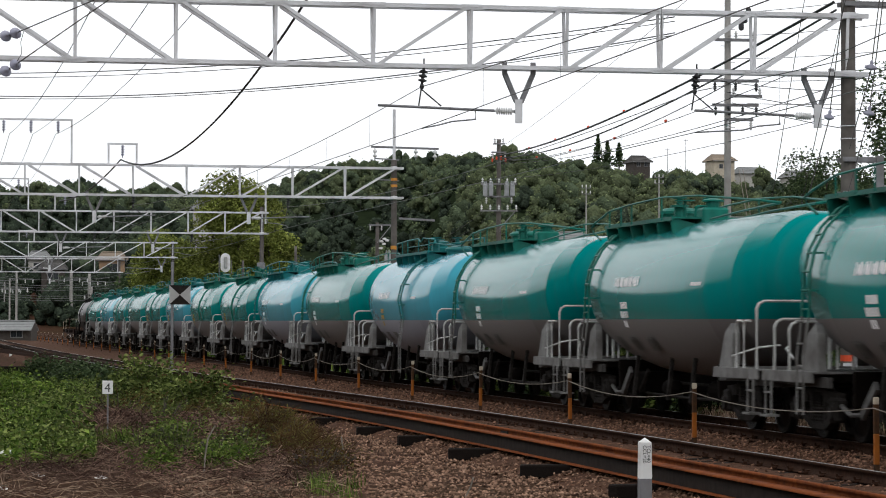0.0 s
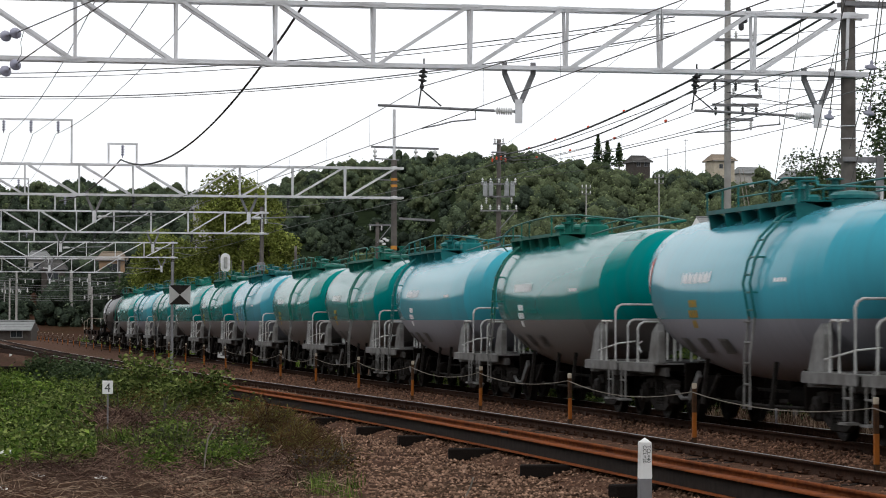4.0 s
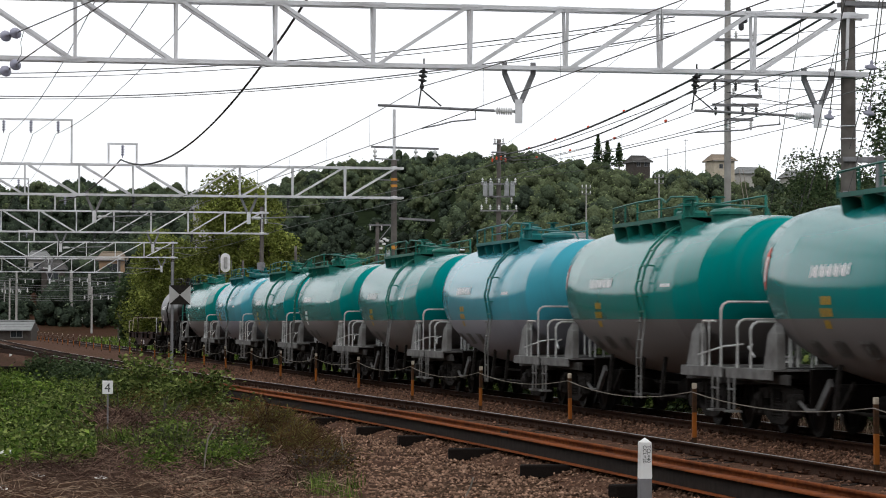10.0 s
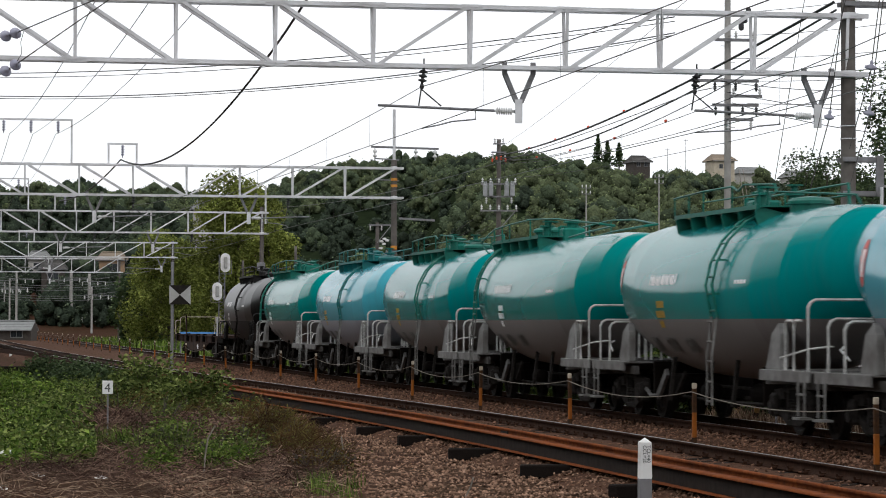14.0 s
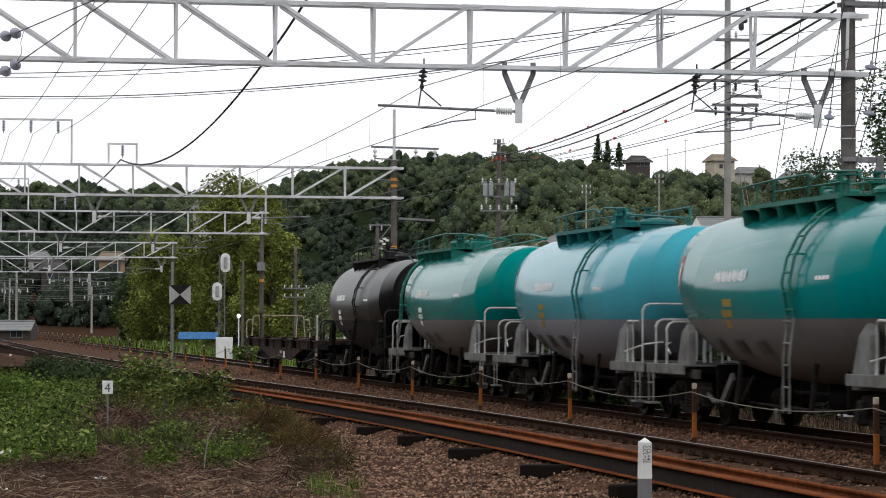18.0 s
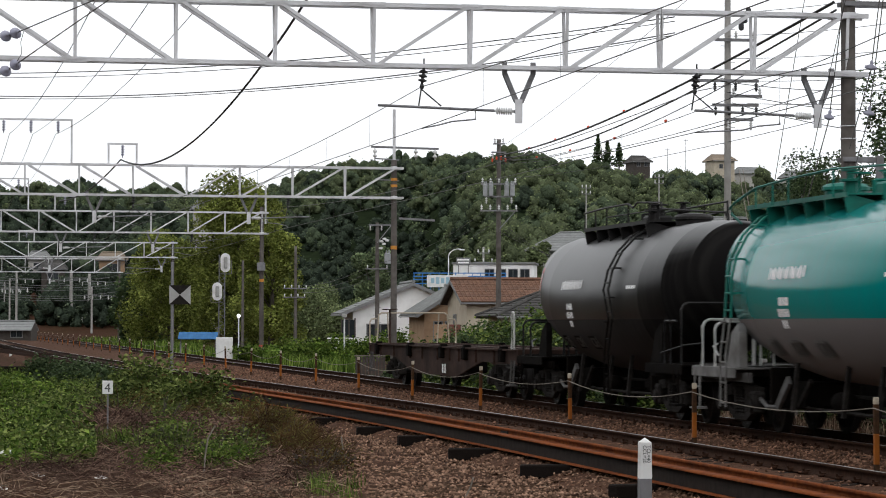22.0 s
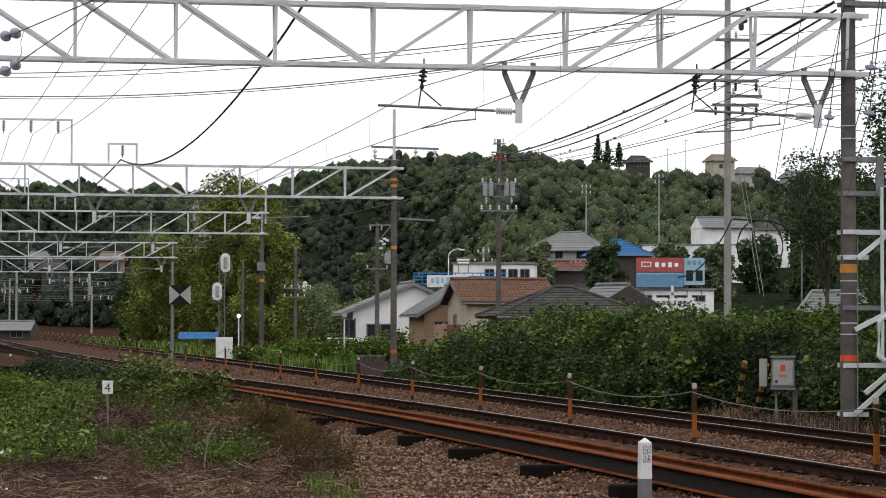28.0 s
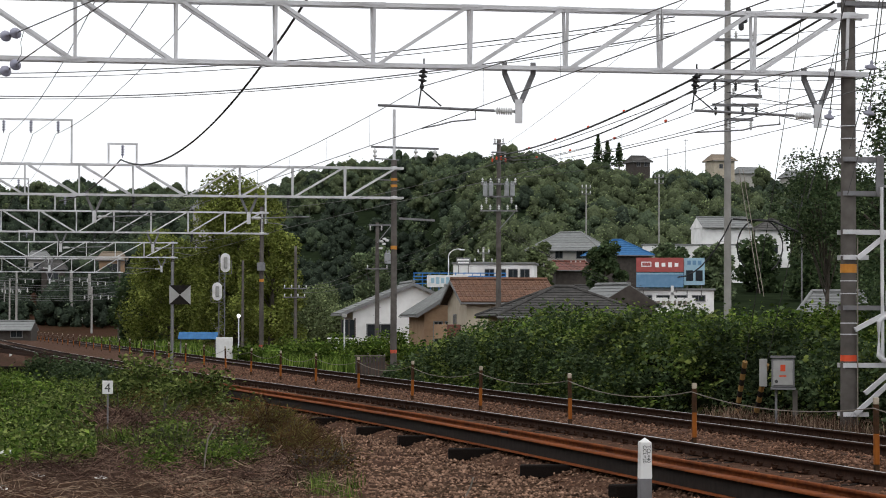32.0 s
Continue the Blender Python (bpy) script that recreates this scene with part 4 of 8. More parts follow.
def flat_wagon():
    wg = root("container_flat_wagon", Matrix(), "empty dirty red-brown container flat wagon with end handrails", "flat wagon", "wagons of the train")
    L = 10.1
    for s in (-1, 1):
        bm = BM()
        y = s * 1.22
        prof = [(-L, 1.12), (L, 1.12), (L, 0.82), (6.05, 0.83), (2.95, 0.42), (-2.95, 0.42), (-6.05, 0.83), (-L, 0.82)]
        a = [bm.verts.new((x, y, z)) for x, z in prof]
        b = [bm.verts.new((x, y - s * 0.05, z)) for x, z in prof]
        bm.faces.new(a)
        bm.faces.new(b[::-1])
        for i in range(len(prof)):
            bm.faces.new((a[i], b[i], b[(i + 1) % len(prof)], a[(i + 1) % len(prof)]))
        bmesh.ops.recalc_face_normals(bm, faces=bm.faces)
        box(bm, (0, y - s * 0.02, 1.12), (2 * L, 0.18, 0.04))
        for x in (-8.2, -6, -3.4, -1.6, 0.6, 2.2, 3.4, 5.5, 7.6):
            box(bm, (x, y + s * 0.02, 0.95), (0.05, 0.05, 0.30))
        part("side_sill", bm, M["flat_brown"], wg)
        for x in (-8.6, -3.4, 1.3, 4.3, 8.6):
            bm = BM()
            box(bm, (x, y + s * 0.05, 1.0), (0.34, 0.12, 0.30), bevel=0.02)
            box(bm, (x, y, 1.16), (0.22, 0.16, 0.08), bevel=0.01)
            part("container_lock", bm, M["under"], wg)
    bm = BM()
    box(bm, (0, 0, 0.95), (2 * L, 0.45, 0.36))
    for i in range(13):
        box(bm, (-L + 0.1 + i * (2 * L - 0.2) / 12, 0, 1.02), (0.16, 2.4, 0.18))
    part("underframe", bm, M["flat_brown"], wg)
    for e in (-1, 1):
        bm = BM()
        box(bm, (e * (L + 0.05), 0, 0.98), (0.14, 2.5, 0.34), bevel=0.02)
        box(bm, (e * (L - 0.35), 0, 1.12), (0.75, 2.5, 0.04))
        part("end_beam", bm, M["flat_brown"], wg)
        bm = BM()
        box(bm, (e * (L + 0.22), 0, 0.88), (0.36, 0.2, 0.22), bevel=0.03)
        part("coupler", bm, M["under"], wg)
        for s in (-1, 1):
            bm = BM()
            if e < 0:
                pipe(bm, ((-L + 0.1, s * 1.22, 1.1), (-L + 0.02, s * 1.25, 1.2), (-L + 0.02, s * 1.25, 1.74), (-L + 0.02, s * 1.2, 1.82), (-L + 0.02, s * 1.05, 1.84)), 0.024, 6)
                pipe(bm, ((-L + 0.05, s * 1.05, 1.1), (-L + 0.05, s * 1.0, 1.94), (-L + 0.05, s * 0.92, 2.0), (-L + 0.05, 0, 2.0)), 0.022, 6)
                pipe(bm, ((-L + 0.05, s * 0.75, 2.0), (-L + 0.05, s * 0.70, 1.1)), 0.018, 5)
            else:
                hoop(bm, e * (L - 0.75), e * (L - 0.5), 1.1, 1.95, s * 1.2)
            part("handrail", bm, M["cap"] if e < 0 else M["rail_white"], wg)
            bm = BM()
            for q in (0.25, 0.55):
                pipe(bm, ((e * (L - q), s * 1.24, 0.9), (e * (L - q), s * 1.28, 0.35)), 0.022, 5)
            box(bm, (e * (L - 0.4), s * 1.26, 0.36), (0.36, 0.2, 0.03))
            part("footstep", bm, M["frame_grey"], wg)
        bogie_parts(wg, e * 7.1, "black")
    bm = BM()
    pipe(bm, ((-L + 0.5, -0.75, 1.1), (-L + 0.5, -0.75, 2.1)), 0.03, 6)
    lathe(bm, ((0.02, 0), (0.22, 0.0), (0.22, 0.03), (0.02, 0.03)), 14, Matrix.Translation((-L + 0.5, -0.75, 2.08)))
    part("brake_wheel", bm, M["flat_brown"], wg)
    bm = BM()
    for x in (0.15, 0.45):
        box(bm, (x + 1.35, -1.275, 0.60), (0.11, 0.012, 0.22))
    part("lettering", bm, M["mark"], wg, "white lettering")
    for x in (-4.6, -3.0, 2.2, 4.0):
        bm = BM()
        box(bm, (x, -0.9, 0.70), (0.5, 0.4, 0.34), bevel=0.03)
        part("brake_gear_box", bm, M["under"], wg)
    return wg


PROTO = {}
PROTO["end", "green"] = tank_wagon("end", "green", "green and grey bogie tank wagon, ladder at its tail end")
PROTO["mid", "green"] = tank_wagon("mid", "green", "green and grey bogie tank wagon, ladder beside its middle")
PROTO["mid", "blue"] = tank_wagon("mid", "blue", "light blue and grey bogie tank wagon, ladder beside its middle")
PROTO["end", "blue"] = tank_wagon("end", "blue", "light blue and grey bogie tank wagon, ladder at its tail end")
PROTO["mid", "black"] = tank_wagon("mid", "black", "dull black bogie tank wagon near the train's tail")
FLAT = flat_wagon()
ORDER = (("mid", "black"), ("end", "green"), ("mid", "blue"), ("mid", "green"), ("end", "green"), ("mid", "green"), ("mid", "blue"), ("mid", "green"), ("mid", "green"),
         ("end", "blue"), ("end", "green"), ("mid", "blue"), ("end", "green"), ("end", "green"), ("end", "green"), ("mid", "green"))
TRAIN = [(FLAT, 243.35)]
seen = set()
for k, key in enumerate(ORDER):
    start = (226.3, 212.3)[k] if k < 2 else 211.65 - 13.6 * (k - 1)
    if key in seen:
        ob = copy_thing(PROTO[key], line_pose(start, D_FAR))
    else:
        ob = PROTO[key]
        seen.add(key)
    TRAIN.append((ob, start))
for ob, start in TRAIN:
    ob.matrix_basis = line_pose(start, D_FAR)


# ---- overhead line: gantries, poles, insulators and wires ----
def insulator(bm, a, b, r=0.07, discs=5):
    """A string of ribbed porcelain sheds from a to b."""
    n = (Vector(b) - Vector(a)).length
    prof = [(0.02, 0)]
    for i in range(discs):
        z = n * (0.12 + 0.76 * i / discs)
        q = 0.76 * n / discs
        prof += [(0.028, z), (r, z + q * 0.35), (r * 0.92, z + q * 0.6), (0.03, z + q * 0.75)]
    prof += [(0.02, n)]
    return lathe(bm, prof, 12, along(a, b))


def band(bm, d_r, r_at, z, radius, h=0.12, t=0.012):
    p = tr(r_at, d_r, z)
    lathe(bm, ((radius, 0), (radius + t, 0), (radius + t, h), (radius, h)), 14, Matrix.Translation(p))


def gantry(r, d_left, d_right, z_bot, z_top, flip, bay, label, pole_r=0.20, width=0.36, left_pole=True, thin=1.0, pole_top=None, steel=None):
    """A lattice beam across the tracks on concrete poles."""
    g = root("overhead_line_gantry", Matrix(), label, "gantry", "gantries over the line")
    steel = steel or M["steel"]
    t = 0.085 * thin
    n0 = math.ceil((d_left - flip) / bay)
    n1 = math.floor((d_right - flip) / bay)
    for q in (-width / 2, width / 2):
        for z, nm in ((z_bot, "bottom_chord"), (z_top, "top_chord")):
            bm = BM()
            bar(bm, tr(r + q, d_left, z), tr(r + q, d_right + 0.35, z), 0.03, t * 0.8)
            bar(bm, tr(r + q * 0.8, d_left, z + t * 0.45), tr(r + q * 0.8, d_right + 0.35, z + t * 0.45), t * 1.2, 0.012)
            part(nm, bm, steel, g)
        for k in range(n0, n1 + 1):
            d = flip + bay * k
            bm = BM()
            bar(bm, tr(r + q * 0.45, d, z_bot), tr(r + q, d, z_top), t * 0.62, t * 0.62)
            part("upright", bm, steel, g)
            # braces fall towards the middle
            e = d + bay if k >= 0 else d - bay
            if d_left - 0.1 < e < d_right + 0.2:
                bm = BM()
                bar(bm, tr(r + q, d + (0.1 if k >= 0 else -0.1), z_bot + 0.03), tr(r + q, e - (0.12 if k >= 0 else -0.12), z_top - 0.03), t * 0.75, t * 0.75)
                part("brace", bm, steel, g)
                if k == 0:
                    bm = BM()
                    bar(bm, tr(r + q, d - 0.1, z_bot + 0.03), tr(r + q, d - bay + 0.12, z_top - 0.03), t * 0.75, t * 0.75)
                    part("brace", bm, steel, g)
    for k in range(n0, n1 + 1):
        d = flip + bay * k
        # tie bar and gusset plate with bolt heads
        for z in (z_bot, z_top):
            bm = BM()
            bar(bm, tr(r - width / 2, d, z + 0.02), tr(r + width / 2, d, z + 0.02), 0.06, 0.03)
            box(bm, tr(r - width / 2 - 0.02, d, z), (0.42, 0.012, 0.10), Matrix.Rotation(PHI, 3, 'Z'))
            for i in range(5):
                p = tr(r - width / 2 - 0.035, d - 0.16 + 0.08 * i, z + 0.01)
                box(bm, p, (0.03, 0.02, 0.03), Matrix.Rotation(PHI, 3, 'Z'))
            part("gusset", bm, steel, g)
    for d in ([d_right] if not left_pole else [d_left, d_right]):
        bm = BM()
        ptop = pole_top or z_top + 0.9
        lathe(bm, ((pole_r * 1.12, -0.7), (pole_r * 1.1, 0), (pole_r * 0.92, ptop - 0.05), (pole_r * 0.85, ptop)), 20, Matrix.Translation(tr(r, d, 0)))
        part("concrete_pole", bm, M["concrete"], g, smooth=True)
        for z in (z_bot, z_top):
            bm = BM()
            band(bm, d, r, z - 0.06, pole_r * 1.0, 0.14)
            bar(bm, tr(r - pole_r - 0.04, d - 0.35, z), tr(r - pole_r - 0.04, d + 0.35, z), 0.05, 0.09)
            bar(bm, tr(r + pole_r + 0.04, d - 0.35, z), tr(r + pole_r + 0.04, d + 0.35, z), 0.05, 0.09)
            part("pole_clamp", bm, M["steel"], g)
    return g


def hanger_v(g, r, a, b, top_z, mid, low_z, scale=1.0):
    """V-shaped drop bracket under the beam: a, b across positions at the top, mid of the foot."""
    z_join = top_z - (top_z - low_z) * 0.62
    for x in (a, b):
        bm = BM()
        bar(bm, tr(r, x, top_z + 0.12), tr(r, x, top_z - 0.12), 0.10 * scale, 0.10 * scale)
        bar(bm, tr(r, x, top_z - 0.10), tr(r, mid + (x - mid) * 0.15, z_join), 0.09 * scale, 0.09 * scale)
        part("drop_arm", bm, M["steel_dark"], g)
    bm = BM()
    bar(bm, tr(r, mid, z_join + 0.05), tr(r, mid, low_z), 0.14 * scale, 0.14 * scale)
    for i in range(3):
        box(bm, tr(r - 0.08 * scale, mid + 0.04, low_z + 0.07 + i * 0.11), (0.03, 0.02, 0.03))
    part("drop_post", bm, M["steel"], g)


def cantilever(r, d_post, d_tip, z, contact_d, contact_z, mess_d, mess_z, beam_z, label):
    """Side arm that holds the contact wire, with its insulators."""
    c = root("cantilever_arm", Matrix(), label, "overhead arm", "arms under the gantries")
    s = -1 if d_tip < d_post else 1
    n = abs(d_post - d_tip)
    bm = BM()
    insulator(bm, tr(r, d_post + s * 0.08, z), tr(r, d_post + s * 0.50, z + 0.01), 0.075, 7)
    part("insulator", bm, M["porcelain"], c, smooth=True)
    bm = BM()
    rod(bm, tr(r, d_post + s * 0.48, z + 0.01), tr(r, d_tip, z + 0.08), 0.026, 8)
    rod(bm, tr(r, d_post, z), tr(r, d_post + s * 0.10, z), 0.035, 8)
    part("arm_pipe", bm, M["steel_dark"], c)
    # registration arm down to the contact wire
    bm = BM()
    q = d_post + s * n * 0.31
    pipe(bm, (tr(r, q, z + 0.02), tr(r, q, z - 0.16), tr(r, q + s * 0.06, z - 0.17), tr(r, q + s * 0.45, contact_z + 0.14), tr(r, q + s * 0.75, contact_z + 0.06), tr(r, contact_d, contact_z)), 0.016, 6)
    part("registration_arm", bm, M["steel_dark"], c)
    # hanging insulator for the messenger wire, with its stay
    bm = BM()
    insulator(bm, tr(r, mess_d + 0.04, beam_z - 0.02), tr(r, mess_d, mess_z + 0.03), 0.085, 3)
    part("hanging_insulator", bm, M["iron"], c, smooth=True)
    bm = BM()
    bar(bm, tr(r, mess_d + 0.04, beam_z + 0.16), tr(r, mess_d + 0.04, beam_z - 0.04), 0.03, 0.03)
    pipe(bm, (tr(r, mess_d, mess_z + 0.03), tr(r, mess_d - 0.06, z + 0.08)), 0.016, 5)
    pipe(bm, (tr(r, mess_d, mess_z - 0.06), tr(r, mess_d + 0.38, z + 0.08)), 0.014, 5)
    lathe(bm, ((0.03, -0.05), (0.045, 0), (0.03, 0.05)), 8, Matrix.Translation(tr(r, mess_d, mess_z)))
    part("stay", bm, M["iron"], c)
    return c


# place along the line, chord heights, middle of the bracing, bay, and V posts: (across, side of the arm, reach)
GANTRIES = ((53.3, 6.62, 7.77, 8.51, 1.885, ((11.36, -1, 2.75), (17.37, -1, 2.5))), (107.5, 6.53, 7.67, 10.0, 2.03, ((6.52, 1, 2.3), (12.38, 1, 2.35))),
            (150.2, 6.47, 7.58, 8.17, 1.965, ((7.35, 1, 2.6), (12.2, 1, 2.9))), (204.0, 6.40, 7.46, 7.7, 2.06, ((9.2, -1, 2.5), (17.2, -1, 2.6))), (259.0, 6.28, 7.5, 9.5, 2.09, ((6.0, 1, 2.6), (11.7, 1, 2.6))))
G = []
for i, (r, zb, zt, flip, bay, posts) in enumerate(GANTRIES):
    G.append(gantry(r, -6.5 if i < 3 else -2.0, 18.0, zb, zt, flip, bay, "galvanised lattice gantry on round concrete poles across the tracks", pole_top=(9.4, 8.0, 7.9, 7.6, 7.6)[i], pole_r=0.148 if i < 1 else 0.115))
CONTACT = []
for i, (r, zb, zt, flip, bay, posts) in enumerate(GANTRIES):
    row = []
    for post, s, reach in posts:
        hanger_v(G[i], r, post - 0.28, post + 0.28, zb, post, zb - 1.05)
        hold = post + s * (reach - 0.85 if post < 14 else reach)
        cantilever(r, post, post + s * reach, zb - 0.83, hold, zb - 1.18, hold, zb - 0.38, zb, "pipe arm with ribbed white insulator holding the contact wire")
        row.append((hold, zb - 1.18))
    CONTACT.append(row)


# ---- wires ----
def wire(name, a, b, sag, radius, material, label, n=14, droppers=None, group="wires"):
    a, b = Vector(a), Vector(b)
    bm = BM()
    pts = []
    for i in range(n + 1):
        t = i / n
        p = a.lerp(b, t)
        p.z -= sag * 4 * t * (1 - t)
        pts.append(p)
    pipe(bm, pts, radius, 4)
    return tagged(link(name, bm, material), label, "wire", group)


ENDS = [-4.0] + [g[0] for g in GANTRIES] + [315.0]
for side in (0, 1):
    run = root("overhead_wires", Matrix(), "contact wire hung from a messenger wire by droppers", "overhead wire", "wires over the tracks")
    at = [(10.0 if side == 0 else 14.3, CONTACT[0][side][1] + 0.05)] + [c[side] for c in CONTACT] + [(9.0 if side == 0 else 14.0, CONTACT[-1][side][1])]
    for k, (r0, r1) in enumerate(zip(ENDS, ENDS[1:])):
        (d0, z0), (d1, z1) = at[k], at[k + 1]
        bm = BM()
        pipe(bm, (on_line(r0, d0, z0), on_line(r1, d1, z1)), 0.0085, 4)
        part("contact_wire", bm, M["wire"], run)
        bm = BM()
        pts = []
        for i in range(15):
            t = i / 14
            pts.append(on_line(r0 + (r1 - r0) * t, d0 + (d1 - d0) * t, z0 + 0.80 + (z1 - z0) * t - 0.45 * 4 * t * (1 - t)))
        pipe(bm, pts, 0.0085, 4)
        part("messenger_wire", bm, M["wire"], run)
        for i in range(1, 10):
            t = i / 10
            zz = z0 + 0.80 + (z1 - z0) * t - 0.45 * 4 * t * (1 - t)
            r, d = r0 + (r1 - r0) * t, d0 + (d1 - d0) * t
            bm = BM()
            pipe(bm, (on_line(r, d, zz), on_line(r, d, z0 + (z1 - z0) * t)), 0.004, 3)
            part("dropper", bm, M["wire"], run)

# heavy feeder cable looping from beam to beam
TOPS = ((7.35, 8.05, 0.0), (7.5, 7.88, 1.28), (7.28, 8.13, 0.4), (7.3, 7.9, 0.5))
for k in range(3):
    (d0, z0, _), (d1, z1, sg) = TOPS[k], TOPS[k + 1]
    wire("feeder_cable", tr(GANTRIES[k][0], d0, z0), tr(GANTRIES[k + 1][0], d1, z1), sg, 0.03 if k == 0 else 0.036, M["cable"], "thick black feeder cable sagging between gantries", 26)


def top_frame(r, d0, d1, z0, z1, n, label):
    """Upturned-U frame on a beam with hanging insulators."""
    f = root("insulator_frame", Matrix(), label, "line frame", "frames on the beams")
    for d in (d0, d1):
        bm = BM()
        bar(bm, tr(r, d, z0), tr(r, d, z1), 0.07, 0.07)
        part("post", bm, M["steel"], f)
    bm = BM()
    bar(bm, tr(r, d0 - 0.04, z1), tr(r, d1 + 0.04, z1), 0.07, 0.08)
    part("crossbar", bm, M["steel"], f)
    for i in range(n):
        d = d0 + (d1 - d0) * (i + 0.5) / n
        bm = BM()
        insulator(bm, tr(r, d, z1), tr(r, d, z1 - 0.52), 0.075, 4)
        part("insulator", bm, M["disc"], f, smooth=True)
    return f


for r, zb, zt, flip, bay, posts in GANTRIES[1:4]:
    top_frame(r, 7.04, 8.1, zt, zt + 0.80, 1, "small steel frame holding one insulator on the beam")
    top_frame(r, 2.6, 5.65, zt, zt + 1.68, 3, "steel frame holding three insulators above the beam")
for d in (3.33, 4.2, 5.05):
    for k in range(3):
        r0, r1 = GANTRIES[k][0], GANTRIES[k + 1][0]
        wire("line_wire", tr(r0, d + (0.35 + (d - 3.33) * 0.35 if k == 0 else 0), GANTRIES[k][2] + (0.95 if k == 0 else 1.14)), tr(r1, d, GANTRIES[k + 1][2] + 1.14), 0.5, 0.011, M["wire"], "thin bare line wire", 16)


# ---- lineside things ----
def marker_post(r):
    p = root("barrier_post", line_pose(r, 12.2, -0.27), "post banded black and orange, with a white cap", "post", "posts between the tracks")
    p.matrix_basis = line_pose(r, 12.2, -0.27) @ pose(0, 0, 0, random.uniform(-1.5, 1.5), random.uniform(-1.5, 1.5), 0)
    z = 0
    for i, (h, m) in enumerate(((0.16, "post_dark"), (0.40, "orange"), (0.38, "post_dark"), (0.09, "cap"))):
        bm = BM()
        box(bm, (0, 0, z + h / 2), (0.068, 0.068, h), bevel=0.008)
        part("cap" if i == 3 else "band", bm, M[m], p)
        z += h
    return p


POSTS = [35.0 + 8.75 * i for i in range(-1, 34)]
for r in POSTS:
    marker_post(r)
bm = BM()
for r0, r1 in zip(POSTS, POSTS[1:]):
    sg = random.uniform(0.12, 0.2)
    pipe(bm, [tr(r0 + (r1 - r0) * i / 10, 12.15, 0.62 - sg * 4 * (i / 10) * (1 - i / 10)) for i in range(11)], 0.0075, 5)
tagged(link("barrier_rope", bm, M["rope"]), "grey rope slung from post to post", "rope")

# rusted rails laid on timber blocks beside the near track
beam = root("stored_steel_beam", Matrix(), "long orange-rusted steel beam lying on timber blocks", "steel beam")
ob = ribbon("flange", ((-0.10, -0.345), (-0.10, -0.325), (0.10, -0.325), (0.10, -0.345), (-0.10, -0.345)), 18, 105, 3, M["rust"], False, beam, 9.45, shift=lambda r, a: near_shift(r) + 0.1)
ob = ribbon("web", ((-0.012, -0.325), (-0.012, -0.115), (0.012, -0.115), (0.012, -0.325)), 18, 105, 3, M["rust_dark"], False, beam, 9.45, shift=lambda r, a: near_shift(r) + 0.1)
ob = ribbon("flange", ((-0.10, -0.117), (-0.10, -0.097), (0.10, -0.097), (0.10, -0.117), (-0.10, -0.117)), 18, 105, 3, M["rust"], False, beam, 9.45, shift=lambda r, a: near_shift(r) + 0.1)
old = root("stored_rail", Matrix(), "old rail, brown with rust, lying beside the track", "rail")
ribbon("rail_body", [(a, h - 0.03) for a, h in RAIL_PROF], 18, 105, 3, M["rust"], False, old, 9.68, shift=lambda r, a: near_shift(r) + 0.1)
bm = BM()
for s in (-1, 1):
    box(bm, tr(46.0, 9.68 + near_shift(46) + 0.1 + s * 0.026, -0.115), (0.56, 0.022, 0.075), Matrix.Rotation(PHI - math.pi / 2, 3, 'Z'), 0.004)
part("fishplate", bm, M["rust_dark"], old)
bm = BM()
box(bm, (0, 0, 0), (0.24, 1.25, 0.20), bevel=0.02)
block = tagged(link("timber_block", bm, M["timber"]), "tarred black timber block under the steel beam", "timber", "timber blocks")
for i in range(14):
    m = line_pose(24.5 + i * 5.2 + random.uniform(-0.6, 0.6), 9.47 + near_shift(24.0 + i * 5.2) + random.uniform(-0.12, 0.08), -0.449, random.uniform(-16, 16))
    if i == 0:
        block.matrix_basis = m
    else:
        copy_thing(block, m)

# white curve post with lettering
mk = root("curve_post", line_pose(34.2, 8.9, -0.70, 0), "white pointed post lettered in black, with a grey foot", "marker post")
bm = BM()
w = 0.074
vs = [bm.verts.new((sx * w, sy * w, 0.48)) for sx, sy in ((-1, -1), (1, -1), (1, 1), (-1, 1))]
vt = [bm.verts.new((sx * w * 0.93, sy * w * 0.93, 0.93)) for sx, sy in ((-1, -1), (1, -1), (1, 1), (-1, 1))]
tip = bm.verts.new((0, 0, 0.99))
for i in range(4):
    bm.faces.new((vs[i], vs[(i + 1) % 4], vt[(i + 1) % 4], vt[i]))
    bm.faces.new((vt[i], vt[(i + 1) % 4], tip))
bm.faces.new(vs[::-1])
part("shaft", bm, M["white_paint"], mk)
bm = BM()
box(bm, (0, 0, 0.24), (0.15, 0.15, 0.48), bevel=0.006)
part("foot", bm, M["steel_dark"], mk, "grey-painted foot")


def lettering(text, m, size, material, parent=None, name="lettering", label="", align='LEFT'):
    cu = bpy.data.curves.new(name, 'FONT')
    cu.body, cu.size, cu.extrude = text, size, 0.001
    cu.align_x = align
    tmp = bpy.data.objects.new(name, cu)
    scene.collection.objects.link(tmp)
    me = bpy.data.meshes.new_from_object(tmp.evaluated_get(bpy.context.evaluated_depsgraph_get()))
    bpy.data.objects.remove(tmp)
    me.materials.clear()
    me.materials.append(material)
    ob = new(name, me)
    ob.parent = parent
    ob.matrix_basis = m
    if label:
        ob["label"] = label
    return ob


M["ink"] = surf("black_ink", (0.03, 0.03, 0.03), (0.05, 0.05, 0.05), 20, 0.7, 0)
